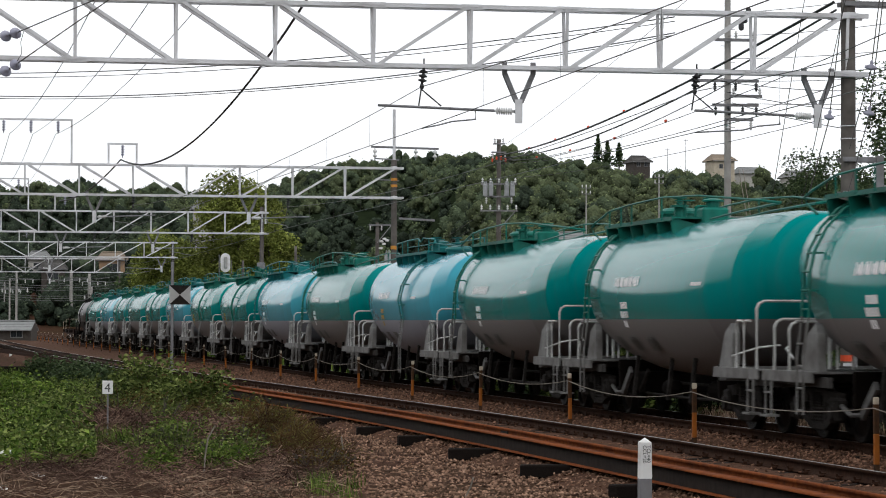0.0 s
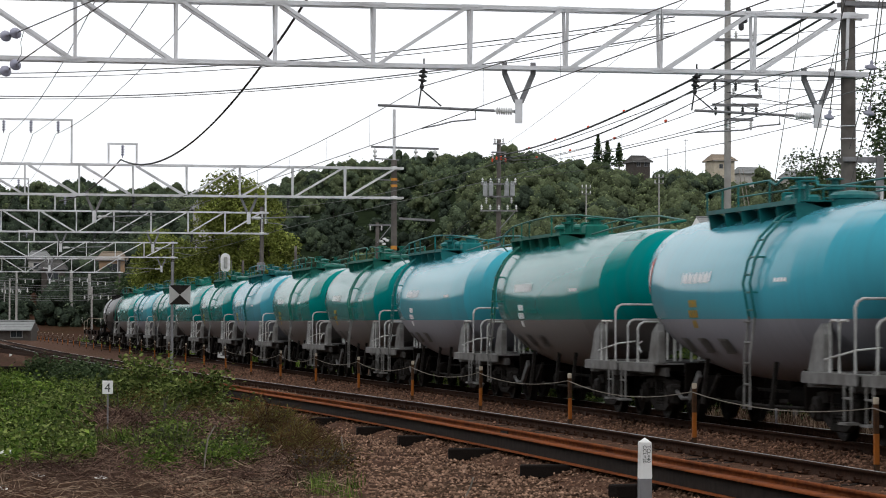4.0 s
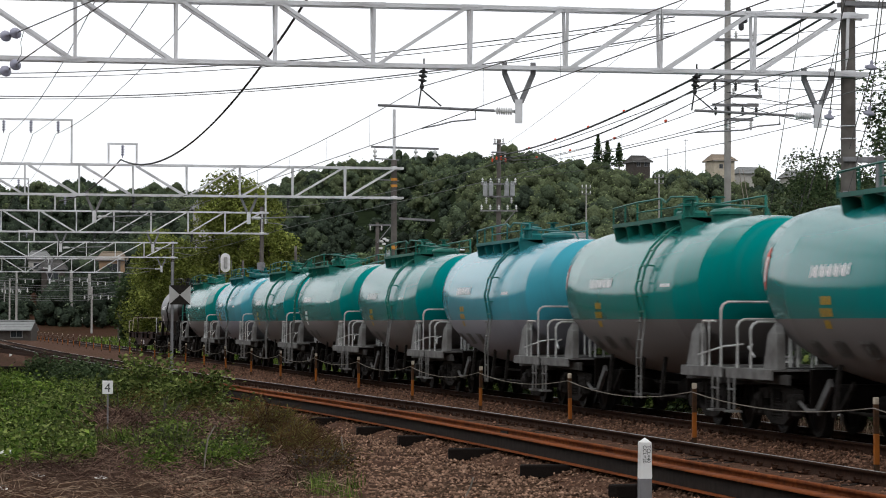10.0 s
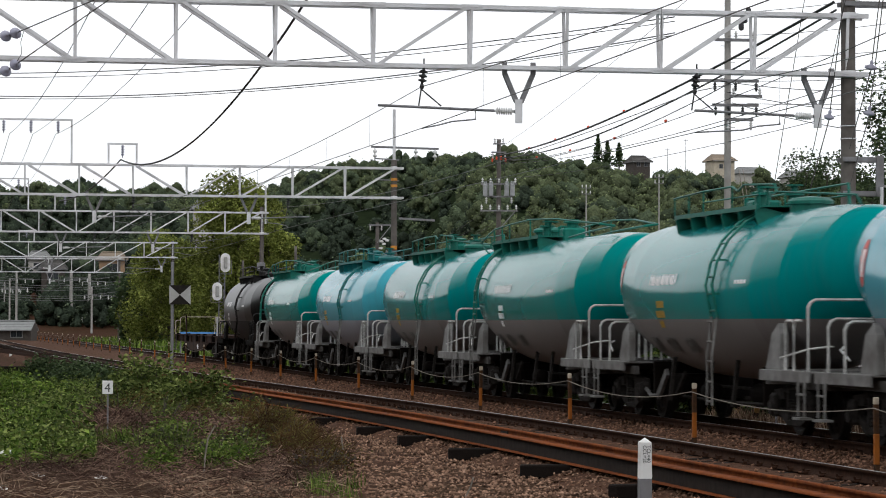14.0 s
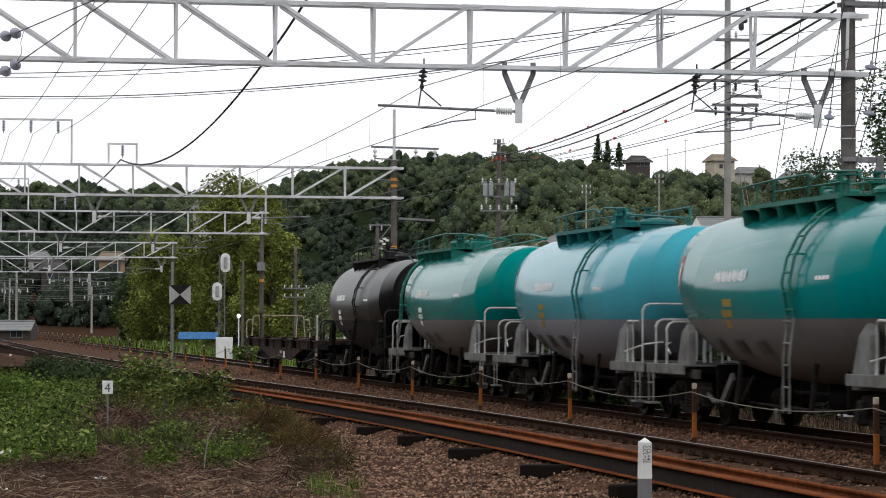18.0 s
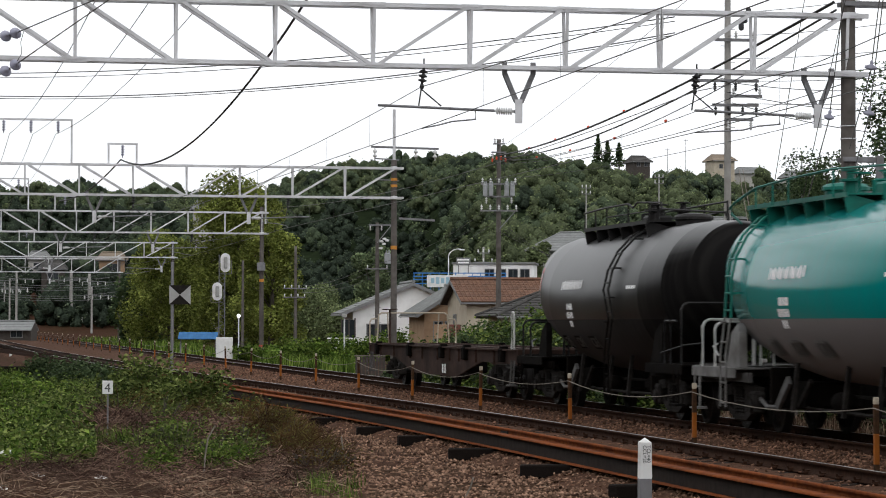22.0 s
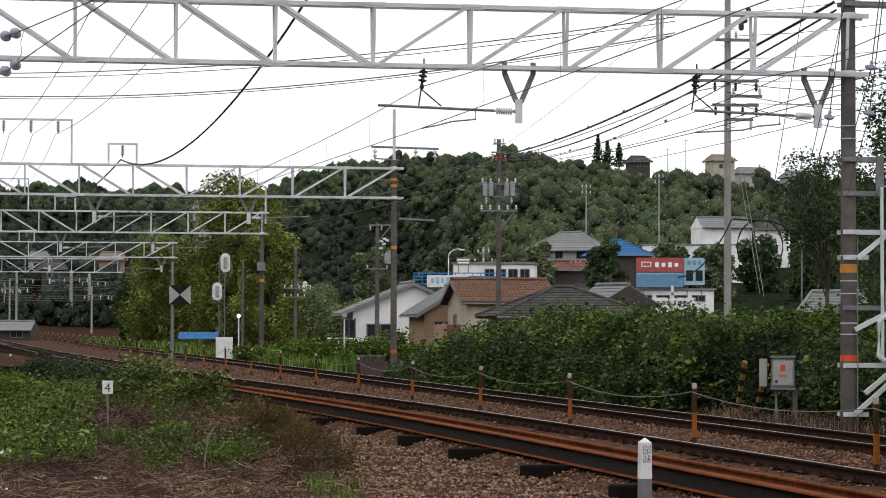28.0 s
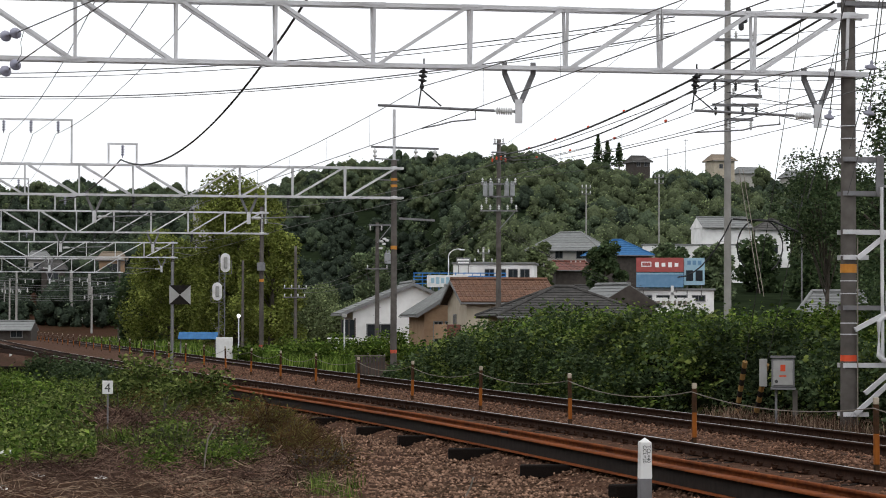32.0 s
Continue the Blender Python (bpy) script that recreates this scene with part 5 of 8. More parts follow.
# two lines reading downwards on the face that looks along the line to the camera
for i, s in enumerate(("TCL=40", "CCL=20")):
    lettering(s, Matrix.Translation((0.0745, 0.010 - i * 0.052, 0.895)) @ Matrix(((0, 0, 1, 0), (0, 1, 0, 0), (-1, 0, 0, 0), (0, 0, 0, 1))), 0.064, M["ink"], mk)

# number plate of the stopping mark among the weeds
np_ = root("stop_mark", pose(-5.915, 50, 0.46), "small white board lettered with a black 4 in the weeds", "sign")
bm = BM()
box(bm, (0, 0, 0.10), (0.185, 0.018, 0.235), bevel=0.004)
part("board", bm, M["white_paint"], np_)
bm = BM()
rod(bm, (0, 0.02, ground_z(-5.915, 50) - 0.66), (0, 0.02, 0.17), 0.016, 8)
part("stake", bm, M["steel_dark"], np_)
lettering("4", Matrix.Translation((0, -0.012, 0.015)) @ Matrix.Rotation(math.pi / 2, 4, 'X'), 0.225, M["ink"], np_, align='CENTER')


# ---- hedge bank behind the far track ----
def hedge():
    bank = root("hedge_bank", Matrix(), "overgrown bank of dark green creepers and shrubs along the line", "hedge")

    def height(r, d):
        front = 16.9 + 2.2 * smooth01((68 - r) / 7)
        if not front < d < 27 or not 44 < r < 112:
            return -0.6
        e = smooth01((d - front) / 0.9) * smooth01((27 - d) / 2)
        e *= smooth01((112 - r) / 26) * smooth01((r - 44) / 3)
        top = 1.56 + 0.5 * fuzz(0.22, r, d, 1) + 0.6 * fuzz(0.6, r, d, 2)
        return -0.6 + e * (top + 0.35 + 0.35 * smooth01((62 - r) / 12))

    # Dark sheet under the leaves, standing in for shade in the hedge's gaps.
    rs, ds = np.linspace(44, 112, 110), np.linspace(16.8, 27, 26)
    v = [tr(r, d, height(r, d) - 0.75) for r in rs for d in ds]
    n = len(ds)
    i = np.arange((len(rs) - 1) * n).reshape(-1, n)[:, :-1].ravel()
    shade_core = quick("thicket", v, np.stack([i, i + n, i + n + 1, i + 1], 1), M["thicket"], True, bank)
    clumps = {"leaf": [], "leaf_dark": [], "leaf_bright": []}
    for k in range(3000):
        r = random.uniform(44.5, 111)
        d = 16.8 + 8 * random.random() ** 1.5
        z = height(r, d)
        if z < -0.45:
            continue
        rad = random.choice((0.25, 0.35, 0.5, 0.7)) * random.uniform(0.8, 1.2)
        tone = fuzz(0.35, r, d, 21) + random.uniform(-0.3, 0.3)
        key = "leaf_dark" if tone < -0.22 else ("leaf_bright" if tone > 0.38 else "leaf")
        c = tr(r, d, z - random.uniform(0.1, 0.9) * rad)
        for j in range(int(40 + 60 * rad)):
            v = Vector((random.gauss(0, 1), random.gauss(0, 1), abs(random.gauss(0, 1)) - 0.15)).normalized() * rad * random.uniform(0.75, 1.15)
            clumps[key].append(c + v)
    for k in range(1500):
        # hanging growth on the steep face towards the line
        r = random.uniform(46, 110)
        d = 16.9 + 2.2 * smooth01((68 - r) / 7) + random.uniform(0.0, 0.75)
        z = height(r, d + 0.6)
        if z < -0.2:
            continue
        z = -0.45 + (z + 0.45) * random.random() ** 0.8
        rad = random.uniform(0.18, 0.38)
        key = "leaf" if fuzz(0.5, r, z, 41) + random.uniform(-0.2, 0.2) > 0.1 else "leaf_dark"
        c = tr(r, d, z)
        for j in range(34):
            v = Vector((random.gauss(0, 1), random.gauss(0, 1), random.gauss(0, 1))).normalized() * rad * random.uniform(0.6, 1.15)
            clumps[key].append(c + v)
    for key in clumps:
        leaves("foliage", clumps[key], RNG.choice((0.055, 0.075, 0.095, 0.12), len(clumps[key])), M[key], bank, tilt=0.6, aspect=1.3)["kind"] = "stuff"
    creeper = []
    while len(creeper) < 7000:
        r, d = random.uniform(62, 112), 16.9 + 3.2 * random.random() ** 1.6
        z = height(r, d)
        if z > -0.3 and fuzz(0.5, r, d, 31) > -0.1:
            creeper.append(tr(r, d - 0.1, z - random.uniform(-0.12, 0.25)))
    leaves("creeper_leaves", creeper, 0.115, M["leaf"], bank, tilt=0.5, aspect=1.1)["kind"] = "stuff"
    # Bright leaf tufts on the crest paint in the light on the hedge's top.
    tufts = []
    for k in range(9000):
        r, d = random.uniform(44, 112), random.uniform(16.9, 23)
        z = height(r, d)
        if z > 0.5 and fuzz(0.4, r, d, 7) > -0.15:
            h = random.uniform(0.1, 0.55)
            tufts += [tr(r + random.gauss(0, 0.08), d + random.gauss(0, 0.08), z + h * j / 4) for j in range(5)]
    ob = leaves("young_growth", tufts, 0.075, M["leaf_bright"], bank, tilt=0.9)
    ob["kind"] = "stuff"


hedge()


def tree(name, base, height, spread, n, leaf, material, label, trunk_r=0.25, low=0.25, lobes=16, group="trees"):
    """Tapered trunk, forked limbs and a lumpy crown with gaps."""
    t = root(name, Matrix.Translation(base), label, "tree", group)
    bm = BM()
    rod(bm, (0, 0, -0.6), (0.02 * height, 0, height * 0.55), trunk_r, 10, trunk_r * 0.5)
    part("trunk", bm, M["bark"], t, smooth=True)
    pts = []
    for k in range(lobes):
        a, u = 2.4 * k + random.uniform(-0.4, 0.4), (k + 0.5) / lobes
        z = height * (low + (0.92 - low) * u)
        w = spread * math.sqrt(max(0.05, 1 - ((u - 0.36) / 0.72) ** 2)) * random.uniform(0.35, 0.72)
        c = Vector((w * math.cos(a), w * math.sin(a), z))
        bm = BM()
        pipe(bm, (Vector((0.01 * height, 0, z * 0.62)), c * 0.5 + Vector((0, 0, z * 0.38)), c), trunk_r * 0.22, 6)
        part("limb", bm, M["bark"], t)
        rr = spread * random.uniform(0.30, 0.46)
        for j in range(n // lobes):
            q = Vector((random.gauss(0, 1), random.gauss(0, 1), random.gauss(0, 1))).normalized() * rr * random.uniform(0.55, 1.08)
            pts.append(c + Vector((q.x, q.y, q.z * 0.85)))
    ob = leaves("crown", pts, leaf, material, t, tilt=0.9, aspect=1.3)
    return t


# the broad yellowing tree beside the line and its neighbours
def gz(p):
    return (p[0], p[1], ground_z(p[0], p[1]))


tree("tree", gz((-16.93, 232, 0.41)), 14.3, 5.0, 52000, 0.18, M["leaf_yellow"], "broad yellow-green tree beside the line", 0.35, 0.12, 26)
tree("tree", gz((-23.16, 240, 0.35)), 9.6, 4.6, 30000, 0.18, M["leaf_yellow"], "lower yellow-green tree beside the line", 0.3, 0.10, 18)
tree("tree", gz((-13.72, 225, 0.45)), 10.5, 3.2, 18000, 0.18, M["leaf_yellow"], "slender yellow-green tree beside the line", 0.25, 0.1, 16)
tree("tree", gz((-26.62, 250, 0.28)), 7.5, 3.2, 3000, 0.36, M["leaf_dark"], "dark bushy tree behind the track", 0.25, 0.05, 12)
tree("tree", gz((10.66, 64, -0.4)), 8.2, 2.0, 17000, 0.075, M["leaf_dark"], "open-crowned dark tree behind the concrete pole", 0.14, 0.25, 26)
tree("tree", gz((11.3, 84, 0.61)), 7.5, 1.7, 10000, 0.075, M["leaf_dark"], "small dark tree over the bank", 0.10, 0.62, 18)
tree("tree", gz((13.83, 80, 0.67)), 6.6, 2.3, 16000, 0.085, M["leaf_dark"], "tall dark tree over the bank", 0.2, 0.2, 18)


# ---- houses and town on the slope ----
M["tile_brown"] = surf("orange_brown_roof_tile", (0.12, 0.062, 0.040), (0.20, 0.108, 0.072), 3, 0.8, 0.3, dirt=(0.10, 0.066, 0.052), dirt_scale=1.2, rand=0.12, spec=0.15)
M["tile_grey"] = surf("dark_grey_roof_tile", (0.055, 0.052, 0.050), (0.10, 0.095, 0.09), 3, 0.8, 0.3, dirt=(0.05, 0.05, 0.048), dirt_scale=1.2, rand=0.2, spec=0.05)
M["tile_light"] = surf("grey_roof_sheet", (0.17, 0.174, 0.172), (0.23, 0.235, 0.23), 3, 0.75, 0.2, rand=0.08, spec=0.15)
M["tile_blue"] = surf("blue_roof_tile", (0.03, 0.11, 0.25), (0.045, 0.15, 0.32), 3, 0.75, 0.2, rand=0.08, spec=0.15)
M["tile_red"] = surf("red_brown_roof_tile", (0.14, 0.055, 0.045), (0.19, 0.08, 0.06), 3, 0.6, 0.2, rand=0.08, spec=0.15)
M["tile_cream"] = surf("pale_brown_roof_tile", (0.20, 0.16, 0.12), (0.27, 0.22, 0.17), 3, 0.8, 0.2, rand=0.1, spec=0.05)
M["plaster"] = surf("white_plaster", (0.80, 0.79, 0.78), (0.86, 0.85, 0.84), 2, 0.85, 0.1, dirt=(0.42, 0.41, 0.39), dirt_scale=0.8, spec=0.15)
M["cream"] = surf("cream_wall", (0.42, 0.36, 0.28), (0.5, 0.44, 0.35), 2, 0.85, 0.1, dirt=(0.3, 0.26, 0.2), dirt_scale=0.8, spec=0.15)
M["beige"] = surf("beige_board_wall", (0.30, 0.19, 0.115), (0.37, 0.25, 0.16), 3, 0.8, 0.1, dirt=(0.2, 0.13, 0.09), dirt_scale=1, spec=0.15)
M["grey_wall"] = surf("grey_rendered_wall", (0.36, 0.345, 0.32), (0.44, 0.42, 0.39), 2, 0.85, 0.1, spec=0.15)
M["dark_wall"] = surf("dark_timber_wall", (0.05, 0.042, 0.037), (0.08, 0.068, 0.06), 3, 0.8, 0.1, spec=0.15)
M["glass"] = surf("dark_window_glass", (0.02, 0.024, 0.028), (0.03, 0.035, 0.04), 3, 0.08, 0)
M["trim"] = surf("window_frame_grey", (0.16, 0.16, 0.16), (0.2, 0.2, 0.2), 6, 0.5, 0)
M["sign_red"] = surf("red_sign_face", (0.34, 0.075, 0.07), (0.40, 0.10, 0.09), 3, 0.5, 0)
M["sign_blue"] = surf("blue_sign_face", (0.11, 0.23, 0.37), (0.15, 0.28, 0.43), 3, 0.5, 0)
M["sign_cyan"] = surf("pale_blue_sign_face", (0.28, 0.45, 0.55), (0.34, 0.5, 0.6), 3, 0.5, 0)
M["rail_blue"] = surf("blue_railing_paint", (0.03, 0.16, 0.45), (0.05, 0.2, 0.5), 6, 0.5, 0)


def slope_courses(parent, a, b, c, d, rows, material, thick=0.05):
    """Roof slope as overlapping courses: a-b the eave, d-c the ridge side."""
    a, b, c, d = (Vector(v) for v in (a, b, c, d))
    n = (b - a).cross(d - a).normalized()
    if n.z < 0:
        n = -n
    for i in range(rows):
        t0, t1 = i / rows, min(1.0, (i + 1.12) / rows)
        p = [a.lerp(d, t0) + n * thick, b.lerp(c, t0) + n * thick, b.lerp(c, t1) + n * 0.012, a.lerp(d, t1) + n * 0.012]
        bm = BM()
        top = [bm.verts.new(v) for v in p]
        low = [bm.verts.new(v - n * (0.05 if k < 2 else 0.02)) for k, v in enumerate(p)]
        bm.faces.new(top)
        bm.faces.new(low[::-1])
        for k in range(4):
            bm.faces.new((top[k], low[k], low[(k + 1) % 4], top[(k + 1) % 4]))
        bmesh.ops.recalc_face_normals(bm, faces=bm.faces)
        part("tile_course", bm, material, parent)


def window(parent, c, w, h, nx, ny, frame="trim"):
    """A framed window in a wall whose outward way is (nx, ny)."""
    c = Vector(c)
    q = Matrix(((-ny, nx, 0), (nx, ny, 0), (0, 0, 1))).transposed()
    bm = BM()
    for e in (-1, 1):
        box(bm, c + q @ Vector((e * w / 2, 0.03, 0)), (0.07, 0.10, h + 0.07), q)
        box(bm, c + q @ Vector((0, 0.03, e * h / 2)), (w, 0.10, 0.07), q)
    box(bm, c + q @ Vector((0, 0.03, 0)), (0.05, 0.07, h), q)
    wn_ = part("window", bm, M[frame], parent)
    bm = BM()
    box(bm, c + q @ Vector((0, 0.012, 0)), (w, 0.03, h), q)
    part("pane", bm, M["glass"], wn_)
    return wn_


def house(place, turn, w, dp, wall_h, rise, wall, tile, label, hip=0.0, over=0.5, windows=(), rows=8, deep=3.0, ridge_along='x', group="houses"):
    """place: ground point at the middle. Ridge along x or y; hip: how far the hips run in from each end, in metres."""
    h = root("house", Matrix.Translation(place) @ pose(0, 0, 0, 0, 0, turn), label, "house", group)
    for e in (-1, 1):
        bm = BM()
        box(bm, (0, e * (dp / 2 - 0.08), (wall_h - deep) / 2), (w, 0.16, wall_h + deep))
        part("wall", bm, M[wall], h)
        bm = BM()
        box(bm, (e * (w / 2 - 0.08), 0, (wall_h - deep) / 2), (0.16, dp - 0.33, wall_h + deep))
        part("wall", bm, M[wall], h)
    W, D = w / 2 + over, dp / 2 + over
    if hip == 0:
        W, D = (w / 2 + 0.07, D) if ridge_along == 'x' else (W, dp / 2 + 0.07)
    lo = wall_h - rise * over / ((dp if ridge_along == 'x' else w) / 2)
    hi = wall_h + rise
    bm = BM()
    if ridge_along == 'x':
        pts = [(-W, -D, lo), (W, -D, lo), (W, D, lo), (-W, D, lo), (-W + hip, 0, hi), (W - hip, 0, hi)]
        fs = [(0, 1, 5, 4), (2, 3, 4, 5), (3, 0, 4), (1, 2, 5)]
    else:
        pts = [(W, -D, lo), (W, D, lo), (-W, D, lo), (-W, -D, lo), (0, -D + hip, hi), (0, D - hip, hi)]
        fs = [(0, 1, 5, 4), (2, 3, 4, 5), (3, 0, 4), (1, 2, 5)]
    v = [bm.verts.new(p) for p in pts]
    for f in fs:
        bm.faces.new([v[i] for i in f])
    bm.faces.new([v[i] for i in (3, 2, 1, 0)])
    bmesh.ops.recalc_face_normals(bm, faces=bm.faces)
    bm.normal_update()
    if hip == 0:
        for f in list(bm.faces):
            if len(f.verts) == 3:
                f.material_index = 1
    roof = part("roof", bm, [M["dark_wall"], M[wall]], h)
    slope_courses(roof, pts[0], pts[1], pts[5], pts[4], rows, M[tile])
    slope_courses(roof, pts[2], pts[3], pts[4], pts[5], rows, M[tile])
    if hip:
        for i, j, k in ((3, 0, 4), (1, 2, 5)):
            slope_courses(roof, pts[i], pts[j], pts[k], pts[k], rows, M[tile])
    bm = BM()
    pipe(bm, (Vector(pts[4]) + Vector((0, 0, 0.08)), Vector(pts[5]) + Vector((0, 0, 0.08))), 0.12, 6)
    if hip:
        for a, b in ((0, 4), (3, 4), (1, 5), (2, 5)):
            pipe(bm, (Vector(pts[a]) + Vector((0, 0, 0.06)), Vector(pts[b]) + Vector((0, 0, 0.06))), 0.09, 6)
    part("ridge_tiles", bm, M[tile], roof)
    for e in (-1, 1):
        bm = BM()
        if ridge_along == 'x':
            pipe(bm, ((-W, e * (D + 0.04), lo - 0.05), (W, e * (D + 0.04), lo - 0.05)), 0.06, 6)
        else:
            pipe(bm, ((e * (W + 0.04), -D, lo - 0.05), (e * (W + 0.04), D, lo - 0.05)), 0.06, 6)
        part("gutter", bm, M["trim"], roof)
    for face, x, z, ww, hh in windows:
        c, n = {"f": ((x, -dp / 2, z), (0, -1)), "b": ((x, dp / 2, z), (0, 1)), "l": ((-w / 2, x, z), (-1, 0)), "r": ((w / 2, x, z), (1, 0))}[face]
        window(h, c, ww, hh, *n)
    return h


def spot(x, y):
    return (x, y, ground_z(x, y))


def gable_house(place, turn, w, dp, wall_h, rise, wall, tile, label, over=0.5, verge=0.4, windows=(), rows=12, ribs=0.0, deep=0.6, board="trim"):
    """Ridge along y; walls carried up into the gables, roof slabs that stand out over eaves and gables."""
    h = root("house", Matrix.Translation(place) @ pose(0, 0, 0, 0, 0, turn), label, "house", "houses")
    half, t = w / 2, 0.16
    k = rise / half
    for e in (-1, 1):
        bm = BM()
        vs = [(-half, -deep), (half, -deep), (half, wall_h), (0, wall_h + rise), (-half, wall_h)]
        a = [bm.verts.new((x, e * dp / 2, z)) for x, z in vs]
        b = [bm.verts.new((x, e * (dp / 2 - t), z)) for x, z in vs]
        bm.faces.new(a)
        bm.faces.new(b[::-1])
        for i in range(5):
            bm.faces.new((a[i], b[i], b[(i + 1) % 5], a[(i + 1) % 5]))
        bmesh.ops.recalc_face_normals(bm, faces=bm.faces)
        part("gable_wall", bm, M[wall], h)
        bm = BM()
        box(bm, (e * (half - t / 2), 0, (wall_h - deep) / 2), (t, dp - 2 * t - 0.01, wall_h + deep))
        part("wall", bm, M[wall], h)
    roof = None
    for e in (-1, 1):
        bm = BM()
        D, W = dp / 2 + verge, half + over
        q = [(0, wall_h + rise + 0.02), (e * W, wall_h - over * k + 0.02)]
        a = [bm.verts.new((x, y, z)) for y in (-D, D) for x, z in q]
        b = [bm.verts.new((v.co.x, v.co.y, v.co.z + 0.14)) for v in a]
        for f in ((0, 1, 3, 2), (4, 6, 7, 5), (0, 4, 5, 1), (2, 3, 7, 6), (1, 5, 7, 3), (0, 2, 6, 4)):
            bm.faces.new([(a + b)[n] for n in f])
        bmesh.ops.recalc_face_normals(bm, faces=bm.faces)
        slab = part("roof", bm, M["dark_wall"], h)
        roof = roof or slab
        lo, hi = wall_h - over * k + 0.17, wall_h + rise + 0.17
        slope_courses(slab, (e * W, -D, lo), (e * W, D, lo), (0, D, hi), (0, -D, hi), rows, M[tile])
        if ribs:
            bm = BM()
            for i in range(int(2 * D / ribs) + 1):
                y = -D + i * ribs
                rod(bm, (e * W, y, lo + 0.05), (0, y, hi + 0.05), 0.045, 5)
            part("tile_ribs", bm, M[tile], slab)["kind"] = "stuff"
        for y in (-D, D):
            bm = BM()
            bar(bm, (e * (W + 0.02), y, lo - 0.10), (0, y, hi - 0.10), 0.06, 0.20)
            part("verge_board", bm, M[board], slab)
        bm = BM()
        pipe(bm, ((e * (W + 0.06), -D, lo - 0.10), (e * (W + 0.06), D, lo - 0.10)), 0.06, 6)
        part("gutter", bm, M["trim"], slab)
    bm = BM()
    pipe(bm, ((0, -D, hi + 0.08), (0, D, hi + 0.08)), 0.13, 6)
    part("ridge_tiles", bm, M[tile], roof)
    for face, x, z, ww, hh in windows:
        c, n = {"f": ((x, -dp / 2, z), (0, -1)), "b": ((x, dp / 2, z), (0, 1)), "l": ((-half, x, z), (-1, 0)), "r": ((half, x, z), (1, 0))}[face]
        window(h, c, ww, hh, *n)
    return h


# the white house with its gable to the line, its porch and neighbours
gable_house(spot(-2.5, 197), 6, 8.2, 9.0, 3.08, 1.74, "plaster", "tile_light", "white plastered house with grey sheet gable roof", 0.85, 0.35, (("f", -2.2, 1.75, 1.9, 0.85), ("l", -2, 1.9, 1.2, 1.2)), 12, 0, 0.5)
ph = root("porch", Matrix.Translation(spot(-6.75, 189)), "white porch with a dark louvre under the white house's eaves", "porch")
bm = BM()
box(bm, (0, 0, 0.55), (1.9, 1.6, 1.5), bevel=0.02)
part("wall", bm, M["plaster"], ph)
for i in range(6):
    bm = BM()
    box(bm, (-0.55, -0.82, 0.72 + 0.09 * i), (0.66, 0.04, 0.055), Matrix.Rotation(radians(25), 3, 'X'))
    part("louvre", bm, M["dark_wall"], ph)
for x in (0.0, 0.5, 0.9):
    bm = BM()
    box(bm, (x, -0.4, 1.95), (0.09, 0.09, 1.35))
    part("post", bm, M["dark_wall"], ph)
# Dark sheet put in for the shade beneath the overhanging eave.
bm = BM()
box(bm, (0.45, 0.2, 1.9), (0.9, 0.05, 1.2))
part("dark_doorway", bm, M["glass"], ph)
gable_house(spot(0.75, 185), 10, 5.0, 6.0, 2.95, 1.55, "beige", "tile_light", "beige house with a dull grey sheet gable roof", 0.55, 0.35, (("f", -1.6, 1.7, 0.55, 1.3), ("f", -0.85, 1.7, 0.55, 1.3)), 9, 0.45)
gable_house(spot(3.5, 177.6), 100.5, 6.4, 5.3, 3.58, 1.22, "cream", "tile_brown", "cream house with orange-brown tiled roof", 0.45, 0.45, (("r", 2.0, 2.35, 0.5, 1.2), ("r", 1.2, 2.35, 0.5, 1.2), ("l", -0.6, 2.3, 0.9, 1.1), ("l", 0.8, 2.3, 0.9, 1.1), ("f", 0.6, 2.3, 0.8, 1.0), ("b", 0.6, 2.3, 0.8, 1.0)), 9, 0.27)
gable_house(spot(6.2, 180.6), 100.5, 5.2, 3.2, 3.25, 1.1, "cream", "tile_brown", "cream wing with orange-brown tiled roof", 0.45, 0.35, (), 9, 0.27)
fp = root("panel_fence", Matrix.Translation(spot(0.25, 170)) @ pose(0, 0, 0, 0, 0, 6), "brown and beige panel fence before the beige house", "fence")
for x, mt in ((-0.40, "beige"), (0.42, "tile_red")):
    bm = BM()
    box(bm, (x, 0, 1.75), (0.80, 0.06, 0.85), bevel=0.01)
    part("panel", bm, M[mt], fp)
for x in (-0.8, 0.0, 0.83):
    bm = BM()
    box(bm, (x, 0.06, 0.95), (0.07, 0.07, 2.4))
    part("post", bm, M["trim"], fp)
house(spot(6.3, 148), 8, 7.0, 6.0, 2.85, 1.25, "cream", "tile_grey", "low house with dark grey hipped tile roof", 3.6, 0.6, (), 11, 0.5, 'x')
house(spot(9.6, 160), 22, 3.3, 4.2, 3.45, 0.95, "dark_wall", "tile_light", "small dark house with grey gable roof", 0, 0.35, (), 6, 0.5, 'y')
house(spot(14.9, 330), -16, 7.6, 6.5, 8.65 - ground_z(14.9, 330) + 1.9, 1.75, "grey_wall", "tile_light", "grey two-storey house with hipped roof", 3.2, 0.7,
      (("f", -2.6, 3.3, 0.9, 1.1), ("f", -0.6, 3.3, 0.9, 1.1), ("f", 2.2, 3.3, 1.5, 1.2), ("f", -2.6, 0.9, 0.9, 1.1), ("f", 0.6, 0.9, 1.5, 1.1)), 7, 4)
house(spot(19.6, 318), 10, 5.8, 6.0, 9.6 - ground_z(19.6, 318), 1.5, "dark_wall", "tile_blue", "dark house with bright blue tiled roof", 2.9, 0.5, (), 7, 4)
